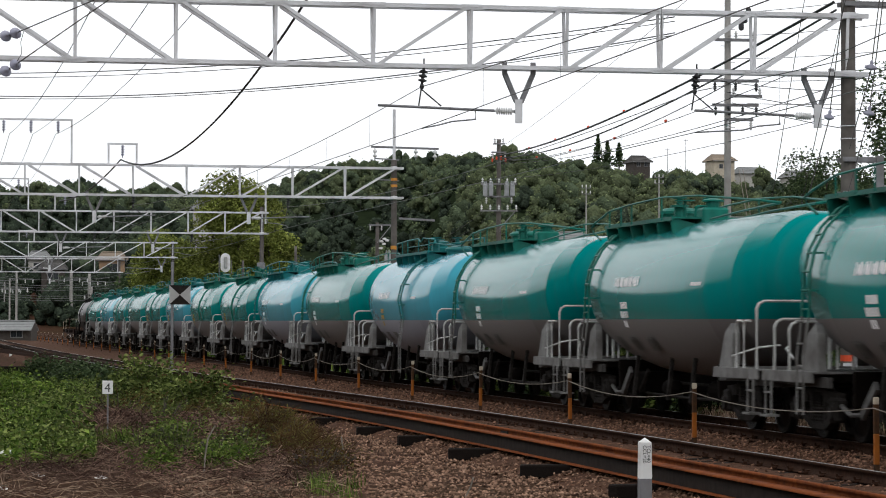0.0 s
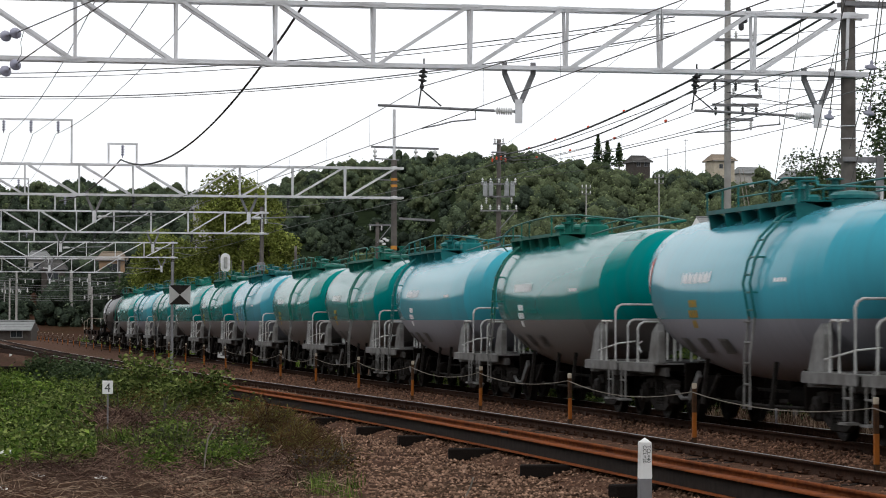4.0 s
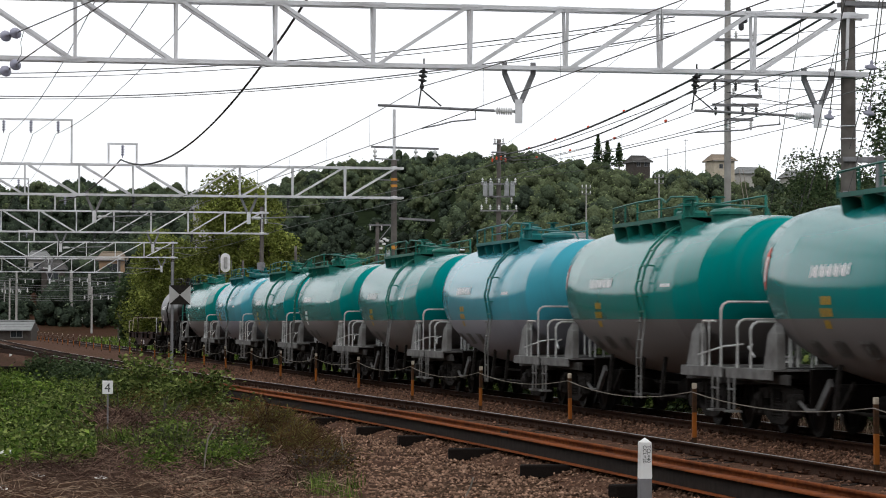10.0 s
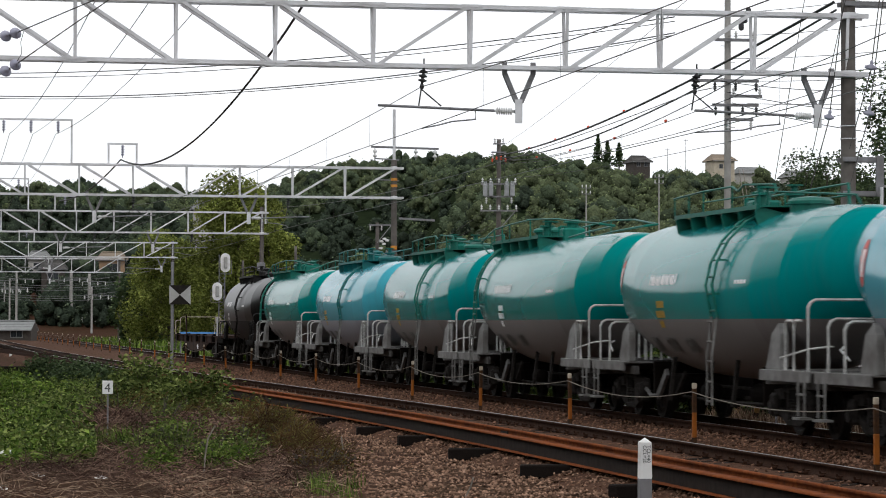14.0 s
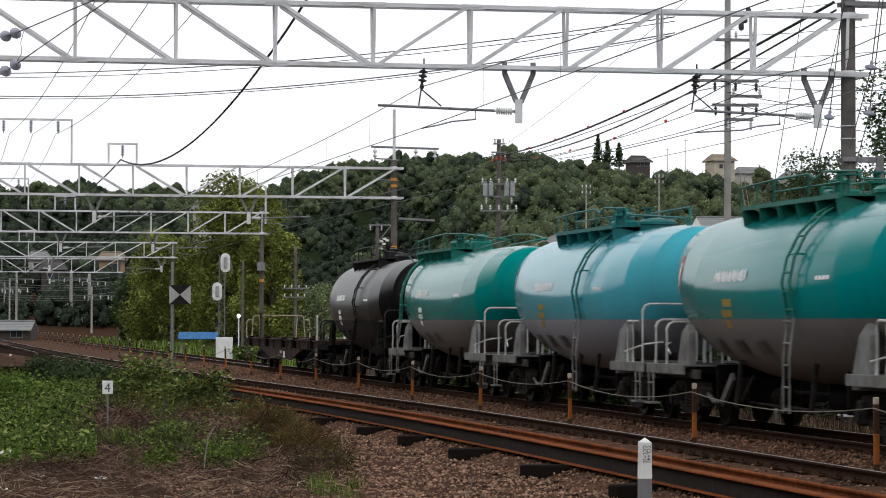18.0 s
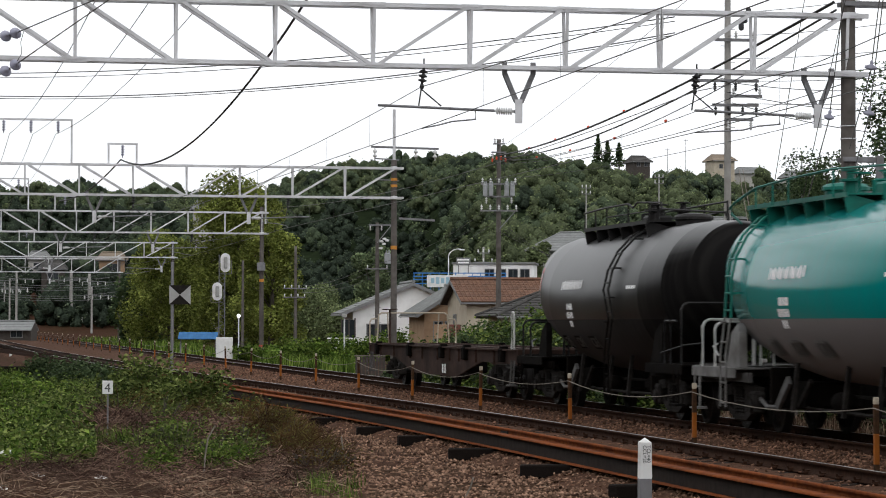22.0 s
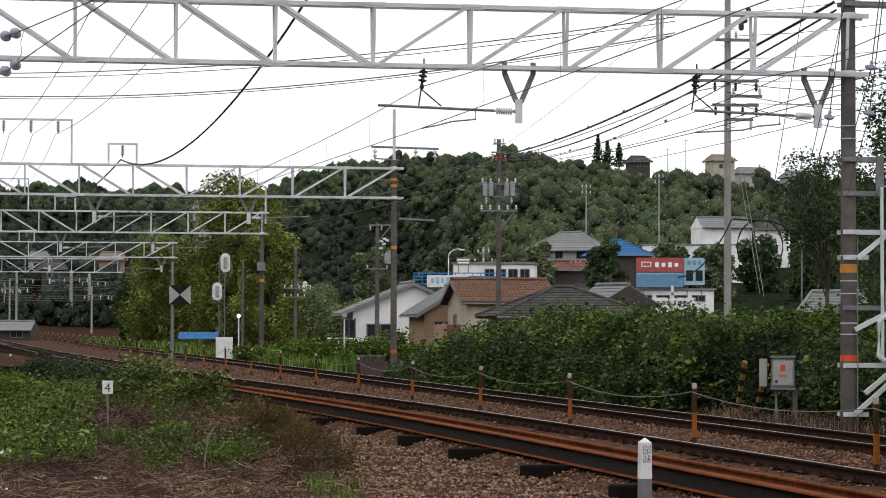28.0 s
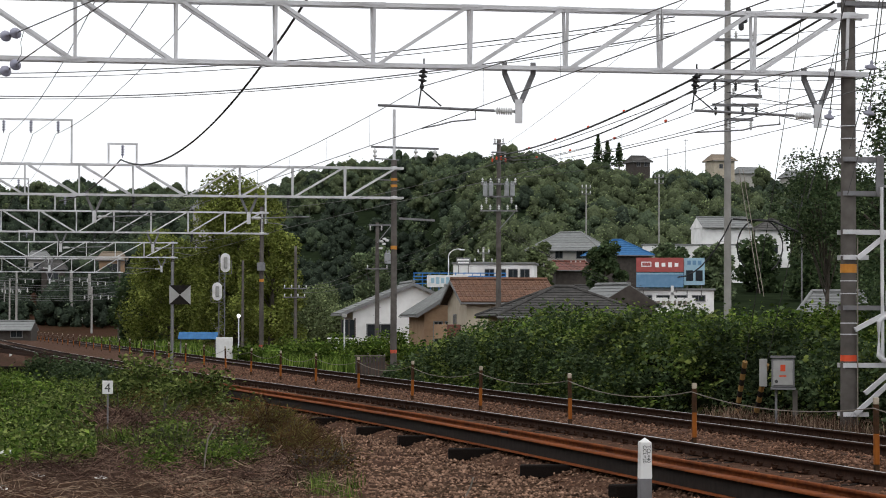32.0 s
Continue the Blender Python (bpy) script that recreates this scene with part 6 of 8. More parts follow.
house(spot(12.9, 290), 6, 3.4, 5.0, 7.3 - ground_z(12.9, 290), 0.75, "dark_wall", "tile_red", "old timber house with red-brown roof", 0.5, 0.5, (("f", 0, 1.5, 1.6, 1.0),), 5, 4)
house(spot(13.9, 270), 6, 3.0, 5.0, 4.6 - ground_z(13.9, 270), 0.7, "dark_wall", "tile_grey", "old timber house with weathered grey roof", 0.5, 0.4, (), 5, 4)
house(spot(36.6, 372), 8, 6.6, 6.5, 14.5 - ground_z(36.6, 372), 1.2, "plaster", "tile_light", "white modern house with a slanted roof on the slope", 0, 0.5, (("f", -1.6, 2.2, 1.4, 1.0), ("f", 1.3, 2.2, 1.8, 1.0)), 5, 5)
house(spot(43.4, 372), -8, 4.4, 6.5, 14.2 - ground_z(43.4, 372), 1.3, "plaster", "tile_grey", "white house with grey hipped roof on the slope", 2.1, 0.4, (("f", 0, 2.2, 1.4, 1.0),), 5, 6)
house(spot(20.6, 148), -12, 3.0, 5.0, 2.9, 1.0, "cream", "tile_light", "cream house with pale ribbed sheet roof", 0.6, 0.4, (), 14, 0.5)
for x, y, w, wh, mat, tl, lb in ((42.0, 610, 3.6, 1.6, "dark_wall", "tile_grey", "dark house on the hilltop"), (60.2, 615, 4.6, 2.3, "cream", "tile_cream", "yellowish house on the hilltop"), (69.5, 640, 6.5, 1.2, "grey_wall", "tile_light", "low house on the hilltop"), (75, 600, 5, 1.0, "grey_wall", "tile_light", "low grey house on the hilltop")):
    z = {42.0: 35.1, 60.2: 35.0, 69.5: 34.7, 75: 32.0}[x]
    house((x, y, z), 14, w, 6.0, wh, 1.2, mat, tl, lb, 0.8, 0.5, (("f", -0.8, 0.9, 0.8, 0.9), ("f", 0.9, 0.9, 0.8, 0.9)) if wh > 1.5 else (), 4, z - ground_z(x, y) + 0.5)
for x, y, z, w, mat, tl, lb in ((-29, 345, 15.6, 2.8, "grey_wall", "tile_light", "small grey house among the trees"), (-44.5, 380, 10.2, 3.4, "beige", "tile_cream", "house with pale brown roof among the trees"), (-55.0, 385, 10.4, 2.8, "grey_wall", "tile_light", "small grey house among the trees"), (-51.0, 370, 8.8, 3.0, "dark_wall", "tile_grey", "house among the trees")):
    house((x, y, z - 2.4), 8, w, 5.0, 2.4, 0.9, mat, tl, lb, 0.8, 0.4, (("f", 0, 1.3, 1.4, 0.9),), 5, z + 1 - ground_z(x, y))
# the yard shed far along the line, open below its grey roof
house(spot(-46.3, 300), 3, 6.0, 8.0, 1.5, 0.8, "dark_wall", "tile_light", "long yard shed with grey sheet roof", 0, 0.4, (("f", -1.5, 1.0, 1.2, 0.7), ("f", 1.5, 1.0, 1.2, 0.7)), 5, 1)


def flat_block(name, place, turn, w, dp, hgt, label, wall="plaster", deep=3.0):
    b = root(name, Matrix.Translation(place) @ pose(0, 0, 0, 0, 0, turn), label, "building", "buildings")
    bm = BM()
    box(bm, (0, 0, (hgt - deep) / 2), (w, dp, hgt + deep))
    part("wall", bm, M[wall], b)
    bm = BM()
    box(bm, (0, 0, hgt + 0.09), (w + 0.3, dp + 0.3, 0.18), bevel=0.02)
    part("roof", bm, M["tile_light"], b)
    return b


# white workshop with blue railings
b = flat_block("workshop", spot(5.0, 268), -4, 7.6, 7.0, 7.25 - ground_z(5.0, 268), "white workshop building with a row of windows behind blue railings")
for i in range(4):
    window(b, (-0.4 + i * 1.1, -3.5, 6.4 - ground_z(5, 268)), 0.85, 0.8, 0, -1)
fz = 5.05
rail = root("railing", Matrix.Translation((1.6, 255, ground_z(1.6, 255))), "blue-painted pipe railing on a deck", "railing")
for i in range(12):
    bm = BM()
    rod(bm, (-4.2 + i * 0.75, 0, 0), (-4.2 + i * 0.75, 0, fz + 1.2 - ground_z(1.6, 255)), 0.04, 6)
    part("post", bm, M["rail_blue"], rail)
for z in (0.25, 0.6, 0.9, 1.2):
    bm = BM()
    bar(bm, (-4.3, 0, fz + z - ground_z(1.6, 255)), (4.1, 0, fz + z - ground_z(1.6, 255)), 0.06, 0.09)
    part("rail", bm, M["rail_blue"], rail)
# name boards: bars only
def board(place, turn, w, h, face, label, bars, frame="trim", legs=2.0):
    s = root("sign_board", Matrix.Translation(place) @ pose(0, 0, 0, 0, 0, turn), label, "sign", "sign boards")
    bm = BM()
    box(bm, (0, 0, 0), (w, 0.12, h), bevel=0.01)
    part("panel", bm, M[face], s)
    for x, z, ww, hh, mt in bars:
        bm = BM()
        box(bm, (x, -0.075, z), (ww, 0.03, hh))
        part("lettering_bar", bm, M[mt], s)
    if legs:
        for e in (-0.35, 0.35):
            bm = BM()
            rod(bm, (e * w, 0.09, -h / 2 - legs), (e * w, 0.09, h / 2), 0.05, 6)
            part("leg", bm, M["trim"], s)
    return s


board((0.4, 248, 5.41), -3, 3.6, 1.05, "white_paint", "white shop board with pale blue lettering", [(-1.3 + i * 0.44, 0.05, 0.3, 0.45 + 0.15 * (i % 2), "sign_cyan") for i in range(7)], legs=5)
board((1.89, 262, 7.46), -3, 1.3, 0.7, "trim", "small dark grey sign on the workshop roof", [(0, 0.15, 1.1, 0.14, "mark"), (0, -0.12, 1.0, 0.14, "mark")], legs=0.8)
s = board((18.41, 240, 6.73), -4, 4.0, 1.2, "sign_red", "red shop sign with white lettering", [(-1.15, 0.05, 0.85, 0.42, "mark"), (-1.15, 0.05, 0.7, 0.28, "sign_red")] + [(-0.25 + i * 0.55, 0.0, 0.32, 0.42 - 0.1 * (i % 2), "mark") for i in range(4)], legs=0)
board((18.41, 240, 5.44), -4, 4.0, 1.25, "sign_blue", "blue lower half of the shop sign", [(0, 0.52, 3.9, 0.10, "sign_cyan")], legs=1.0)
board((21.35, 240.2, 6.17), -4, 1.75, 2.3, "sign_cyan", "pale blue shop panel with windows", [(-0.45 + 0.45 * i, 0.75, 0.3, 0.35, "sign_blue") for i in range(3)] + [(-0.4, -0.35, 0.6, 0.9, "glass"), (0.4, -0.35, 0.6, 0.9, "glass")], legs=1.0)
board((19, 232, 3.37), -4, 3.4, 1.0, "white_paint", "white banner with pale lettering", [(-1.35 + i * 0.44, 0.05, 0.28, 0.36, "rope") for i in range(6)], legs=1.0)
b = flat_block("shop_building", (18.9, 243, ground_z(18.9, 243)), -4, 8.6, 5.0, 4.55 - ground_z(18.9, 243), "low white shop building with flat roof")
for i in range(5):
    window(b, (-3.0 + i * 1.5, -2.5, 3.9 - ground_z(18.9, 243)), 1.1, 0.5, 0, -1)
cr = root("white_cross", pose(*(18.49, 228, 3.2), 0, 0, 0), "white cross standing before the low building", "cross")
bm = BM()
box(bm, (0, 0, 0.3), (0.22, 0.15, 2.6))
part("upright", bm, M["white_paint"], cr)
bm = BM()
box(bm, (0, 0, 0.95), (0.75, 0.15, 0.2))
part("crossbeam", bm, M["white_paint"], cr)
w2 = flat_block("garage", spot(31.5, 340), -3, 15, 5, 11.1 - ground_z(31.5, 340), "long white garden wall and garage on the slope", "plaster")


# ---- trees among the houses ----
def near_tree(px_place, height, spread, n, leaf, mat, label, low=0.1, lobes=14):
    return tree("tree", gz(px_place), height, spread, n, leaf, M[mat], label, 0.22, low, lobes)


near_tree((15.0, 262, 0), 8.6, 2.3, 5000, 0.32, "leaf_dark", "rounded dark evergreen tree by the houses")
near_tree((-7.5, 300, 0), 10.5, 3.0, 9000, 0.26, "leaf_wood", "green tree standing behind the white house")
near_tree((-12.5, 262, 0), 5.2, 4.4, 11000, 0.2, "leaf_olive", "spreading olive-brown tree by the line")
near_tree((-17.0, 258, 0), 5.8, 3.8, 9000, 0.2, "leaf_olive", "spreading olive-brown tree by the line")
near_tree((-8.6, 250, 0), 3.6, 3.2, 7000, 0.19, "leaf_olive", "low olive-brown tree by the line")
near_tree((35.5, 318, 0), 6.0, 3.0, 3600, 0.42, "leaf_dark", "dark rounded tree below the white house")
near_tree((28.5, 300, 0), 6.0, 2.4, 2600, 0.42, "leaf_wood", "green leafy tree on the slope")
near_tree((9.6, 285, 0), 7.0, 1.8, 1800, 0.36, "leaf_olive", "tree with yellowing leaves by the houses")
near_tree((23.5, 290, 0), 6.0, 2.6, 2200, 0.4, "leaf_dark", "dark bushy tree by the houses")
near_tree((25.5, 326, 0), 5.0, 2.4, 3000, 0.36, "leaf_wood", "green leafy tree below the garden wall")
near_tree((31.5, 326, 0), 4.6, 2.4, 3000, 0.36, "leaf_dark", "dark leafy tree below the garden wall")
near_tree((39.0, 300, 0), 5.5, 3.0, 2600, 0.4, "leaf_dark", "dark leafy tree over the bank")
for x, z, hh in ((34.5, 34, 5.0), (36.6, 34, 4.2), (39.2, 33.5, 4.0)):
    t = root("cypress", Matrix.Translation((x, 630, ground_z(x, 630) + 4.5)), "dark pointed cypress on the hilltop", "tree", "cypresses")
    bm = BM()
    rod(bm, (0, 0, -6), (0, 0, 3), 0.25, 8, 0.1)
    part("trunk", bm, M["bark"], t)
    pts = [(random.gauss(0, 1) * 0.75 * (1 - u) + 0, random.gauss(0, 1) * 0.75 * (1 - u), u * hh * 1.3) for u in np.random.random(500)]
    leaves("crown", pts, 0.5, M["leaf_dark"], t, tilt=0.9)


# ---- poles, signals and line equipment ----
M["stripe_yellow"] = surf("faded_ochre_band", (0.22, 0.12, 0.035), (0.30, 0.17, 0.05), 9, 0.7, 0.1, dirt=(0.2, 0.15, 0.07), dirt_scale=6)
M["red_plate"] = surf("red_orange_plate", (0.62, 0.07, 0.025), (0.7, 0.1, 0.04), 9, 0.5, 0.0)
M["orange_plate"] = surf("orange_band", (0.52, 0.21, 0.03), (0.6, 0.26, 0.05), 9, 0.6, 0.0)
M["lamp_glow"] = surf("lit_lamp_globe", (0.8, 0.8, 0.78), (0.85, 0.85, 0.83), 9, 0.3, 0.0)
_b = M["lamp_glow"].node_tree.nodes["Principled BSDF"]
_b.inputs["Emission Color"].default_value, _b.inputs["Emission Strength"].default_value = (1.0, 0.98, 0.92, 1), 1.6
M["box_grey"] = surf("grey_cabinet_paint", (0.30, 0.30, 0.29), (0.38, 0.38, 0.37), 5, 0.55, 0.05, dirt=(0.3, 0.28, 0.26), dirt_scale=3)
M["drum_grey"] = surf("grey_transformer_paint", (0.27, 0.28, 0.29), (0.34, 0.35, 0.36), 5, 0.5, 0.05)


def pole(name, place, height, r, label, material="pole_light", lean=(0, 0), taper=0.72, group="utility poles"):
    x, y, z = place
    p = root(name, Matrix.Translation((x, y, z)), label, "pole", group)
    bm = BM()
    n = 8
    rings = []
    lathe(bm, [(r * (1 - (1 - taper) * i / n), -0.4 + (height + 0.4) * i / n) for i in range(n + 1)], 16, Matrix.Shear('XY', 4, (math.tan(radians(lean[0])), math.tan(radians(lean[1])))))
    part("shaft", bm, M[material], p, smooth=True)
    bm = BM()
    for i in range(3, int(height / 0.45)):
        e = 1 if i % 2 else -1
        if i * 0.45 > 2.2:
            rod(bm, (0, 0, i * 0.45), (e * (r + 0.10), 0.02, i * 0.45), 0.009, 5)
    part("step_bolts", bm, M["iron"], p)["kind"] = "stuff"
    return p


def crossarm(p, z, w, x0=0.0, n=3, ins="porcelain", turn=0.0, size=0.055, up=True, tilt=0.0):
    q = Matrix.Rotation(radians(turn), 3, 'Z')
    bm = BM()
    box(bm, (x0 * math.cos(radians(turn)), x0 * math.sin(radians(turn)) - 0.16, z), (w, 0.07, 0.08), q @ Matrix.Rotation(radians(tilt), 3, 'Y'))
    arm = part("crossarm", bm, M["steel_dark"], p)
    for i in range(n):
        c = q @ Vector((x0 - w / 2 + 0.08 + (w - 0.16) * i / max(1, n - 1), -0.16, 0)) + Vector((0, 0, z))
        bm = BM()
        if up:
            insulator(bm, c + Vector((0, 0, 0.04)), c + Vector((0, 0, 0.04 + size * 4)), size, 2)
        else:
            insulator(bm, c - Vector((0, 0, 0.04)), c - Vector((0, 0, 0.04 + size * 5)), size, 3)
        part("insulator", bm, M[ins], arm, smooth=True)
    return arm


def drum(p, c, r, h):
    bm = BM()
    lathe(bm, ((r * 0.9, 0), (r, 0.03), (r, h - 0.06), (r * 1.06, h - 0.05), (r * 1.06, h), (r * 0.3, h + 0.03)), 16, Matrix.Translation(c))
    for k in (-0.4, 0.4):
        lathe(bm, ((0.05, 0), (0.06, 0.08), (0.03, 0.1), (0.055, 0.14), (0.03, 0.2)), 8, Matrix.Translation(Vector(c) + Vector((k * r, 0, h))))
    return part("transformer", bm, M["drum_grey"], p, "grey pole transformer")


def on_ground(x, y, up=0.0):
    return (x, y, ground_z(x, y) + up)


# tall pole behind the hedge
P1 = pole("utility_pole", on_ground(7.85, 78.0), 13.4, 0.11, "tall concrete utility pole with many crossarms and cables")
for z, w, x0, n, up in ((11.95, 1.5, -0.4, 3, True), (9.55, 1.15, 0.2, 3, True), (8.42, 1.9, -0.1, 4, False), (8.0, 0.9, 0.5, 2, True), (7.75, 1.3, 0.2, 4, False), (7.35, 0.8, 0.3, 2, False)):
    crossarm(P1, z + 0.5, w, x0, n, "porcelain" if n != 4 else "iron", 6, 0.05, up)
bm = BM()
for k in range(3):
    lathe(bm, ((0.03, 0), (0.075, 0.04), (0.075, 0.2), (0.03, 0.24)), 10, Matrix.Translation((0.35 + 0.1 * k, -0.25, 10.3 + 0.2 * k)))
part("switch_gear", bm, M["iron"], P1)
bm = BM()
pipe(bm, [Vector((0.12 + 0.7 * math.sin(a) * 0.9 + 0.75, -0.2, 4.35 + 0.75 * math.cos(a))) for a in np.linspace(-2.4, 2.6, 18)], 0.022, 5)
pipe(bm, [Vector((-1.4 + 1.5 * t, -0.2, 3.5 + 1.6 * t * t)) for t in np.linspace(0, 1, 8)], 0.02, 5)
pipe(bm, ((0.12, -0.2, 5.1), (1.2, -0.3, 5.05), (1.9, -0.4, 4.75)), 0.03, 5)
part("cable_coil", bm, M["cable"], P1, "loops of black cable on the pole")

# transformer pole behind the houses
P2 = pole("utility_pole", on_ground(2.95, 150.0), 12.0, 0.155, "concrete pole with twin transformers and crossarms", "concrete")
for z, w, x0, n, up in ((11.75, 0.6, 0, 2, True), (11.3, 0.8, 0, 2, False), (9.62, 1.9, 0, 5, True), (8.95, 1.5, 0, 2, False), (8.2, 2.0, 0, 5, True)):
    crossarm(P2, z, w, x0, n, "porcelain", 2, 0.07, up)
for x in (-0.72, -0.42, 0.42, 0.72):
    drum(P2, (x, -0.2, 8.98), 0.125, 0.58)
bm = BM()
for k in (-0.35, -0.12, 0.12, 0.35):
    lathe(bm, ((0.03, 0), (0.05, 0.04), (0.05, 0.16), (0.03, 0.2)), 8, Matrix.Translation((k, -0.25, 10.95 - abs(k) * 0.5)))
part("strain_insulators", bm, M["red_plate"], P2, "orange-red insulator covers")
bm = BM()
bar(bm, (0.85, -0.1, 8.15), (0.05, -0.1, 7.25), 0.05, 0.05)
part("arm_brace", bm, M["steel_dark"], P2)
for x in (-0.2, 0.2):
    bm = BM()
    pipe(bm, ((x, -0.18, 9.55), (x * 1.6, -0.22, 10.2), (x, -0.2, 10.9)), 0.012, 4)
    part("jumper", bm, M["cable"], P2)

# pole beside the white house and further ones
P3 = pole("utility_pole", on_ground(-3.9, 168.0), 8.2, 0.15, "grey concrete pole with a small transformer", "concrete")
crossarm(P3, 8.05, 1.5, 0.25, 3, "porcelain", 0, 0.06, False)
crossarm(P3, 5.45, 1.3, 0.0, 2, "porcelain", 0, 0.05, True)
drum(P3, (0.62, -0.2, 5.75), 0.19, 0.6)
bm = BM()
for x, z in ((0.25, 7.0), (0.42, 7.15), (0.58, 7.05), (0.38, 6.85), (0.2, 6.6)):
    lathe(bm, ((0.03, 0), (0.12, 0.03), (0.12, 0.12), (0.03, 0.15)), 10, Matrix.Translation((x, -0.25, z)))
part("white_insulators", bm, M["porcelain"], P3)
bm = BM()
bar(bm, (0.0, -0.15, 7.0), (0.8, -0.15, 8.0), 0.05, 0.05)
part("arm_brace", bm, M["steel_dark"], P3)
P4 = pole("utility_pole", on_ground(-9.9, 190.0), 7.4, 0.12, "slim concrete pole with two short crossarms", "concrete")
crossarm(P4, 4.55, 1.6, 0, 4, "porcelain", 0, 0.05, True)
crossarm(P4, 3.95, 1.5, -0.05, 4, "porcelain", 0, 0.05, True)
P5 = pole("utility_pole", on_ground(-13.3, 188.0), 6.4, 0.10, "plain slim concrete pole by the trees", "concrete")
P6 = pole("utility_pole", on_ground(3.95, 276.0), 7.6, 0.14, "distant concrete pole with lamps")
crossarm(P6, 7.0, 1.2, 0, 3, "porcelain", 0, 0.09, True)
crossarm(P6, 6.1, 1.8, 0, 3, "porcelain", 0, 0.09, True)
for x, y, h, up in ((16.7, 330, 11.5, 1), (25.2, 330, 13.0, 1), (13.6, 290, 4.6, 1)):
    p = pole("utility_pole", on_ground(x, y), h if up else h, 0.10, "distant slim pole with insulators")
    crossarm(p, h - 0.4, 1.1, 0, 3, "porcelain", 0, 0.09, True)
    crossarm(p, h - 1.1, 1.1, 0, 3, "porcelain", 0, 0.09, True)
for x, y, z0, h, lb in ((51.5, 600, 33, 8, "thin mast on the hilltop"), (47.6, 600, 33, 6, "thin aerial mast on the hilltop"), (23.6, 186, -0.5, 13.5, "thin grey aerial mast with short arms")):
    p = pole("mast", (x, y, z0), h, 0.07 if y > 300 else 0.05, lb, "steel_dark", group="masts")
    crossarm(p, h - 0.3, 0.9, 0, 2, "iron", 0, 0.03, True)
LAMP_H = 7.7 - ground_z(0.5, 254.0)
lamp = pole("street_lamp", on_ground(0.5, 254.0), LAMP_H, 0.07, "grey street lamp with a curved arm", "steel", group="street lamps")
bm = BM()
pipe(bm, [(0.9 * (1 - math.cos(a)), 0, LAMP_H + 0.7 * math.sin(a)) for a in np.linspace(0, 1.5, 7)] + [(1.15, 0, LAMP_H + 0.68)], 0.05, 6)
part("arm", bm, M["steel"], lamp)
bm = BM()
box(bm, (1.2, 0, LAMP_H + 0.62), (0.5, 0.2, 0.12), bevel=0.04)
part("lamp_head", bm, M["white_paint"], lamp)
lamp = pole("yard_lamp", on_ground(*(-10.82, 150, -0.33)[:2]), 2.55, 0.045, "thin post with a glowing round lamp", "steel", group="street lamps")
bm = BM()
bmesh.ops.create_uvsphere(bm, u_segments=12, v_segments=8, radius=0.10, matrix=Matrix.Translation((0, 0, 2.62)))
part("globe", bm, M["lamp_glow"], lamp, "white glowing globe", smooth=True)

# colour-light signals seen from behind, on a lattice mast
sg = root("railway_signal", Matrix.Translation(tr(157, 16.6, -0.5)), "white-backed oval railway signals on a lattice mast", "signal")
for e in (-0.16, 0.16):
    for q in (-0.1, 0.1):
        bm = BM()
        rod(bm, (e, q, 0), (e, q, 6.0), 0.022, 6)
        part("leg", bm, M["steel_dark"], sg)
bm = BM()
for i in range(16):
    z = 0.2 + i * 0.36
    bar(bm, (-0.16, -0.1, z), (0.16, -0.1, z + 0.18), 0.02, 0.02)
    bar(bm, (0.16, -0.1, z + 0.18), (-0.16, -0.1, z + 0.36), 0.02, 0.02)
part("lacing", bm, M["steel_dark"], sg)
for x, z, h in ((0.20, 5.55, 1.05), (-0.25, 3.95, 1.0)):
    bm = BM()
    n = 24
    a = []
    for i in range(n):
        t = 2 * math.pi * i / n
        zz = (h / 2 - 0.27) * (1 if math.sin(t) > 0 else -1) + 0.27 * math.sin(t)
        a.append((x + 0.27 * math.cos(t), zz + z))
    f0 = [bm.verts.new((u, -0.20, v)) for u, v in a]
    f1 = [bm.verts.new((u, -0.12, v)) for u, v in a]
    bm.faces.new(f0)
    bm.faces.new(f1[::-1])
    for i in range(n):
        bm.faces.new((f0[i], f1[i], f1[(i + 1) % n], f0[(i + 1) % n]))
    bmesh.ops.recalc_face_normals(bm, faces=bm.faces)
    hd = part("signal_head", bm, M["white_paint"], sg, "white oval backboard")
    bm = BM()
    box(bm, (x + 0.02, -0.27, z), (0.20, 0.12, h * 0.62), bevel=0.04)
    part("lamp_case", bm, M["box_grey"], hd)
    bm = BM()
    for e in (-0.34, 0.34):
        bar(bm, (x + e, -0.22, z - h / 2 - 0.1), (x + e, -0.22, z + h * 0.15), 0.03, 0.03)
    bar(bm, (x - 0.34, -0.22, z - h / 2 - 0.1), (x + 0.34, -0.22, z - h / 2 - 0.1), 0.06, 0.03)
    part("service_cage", bm, M["steel_dark"], hd)

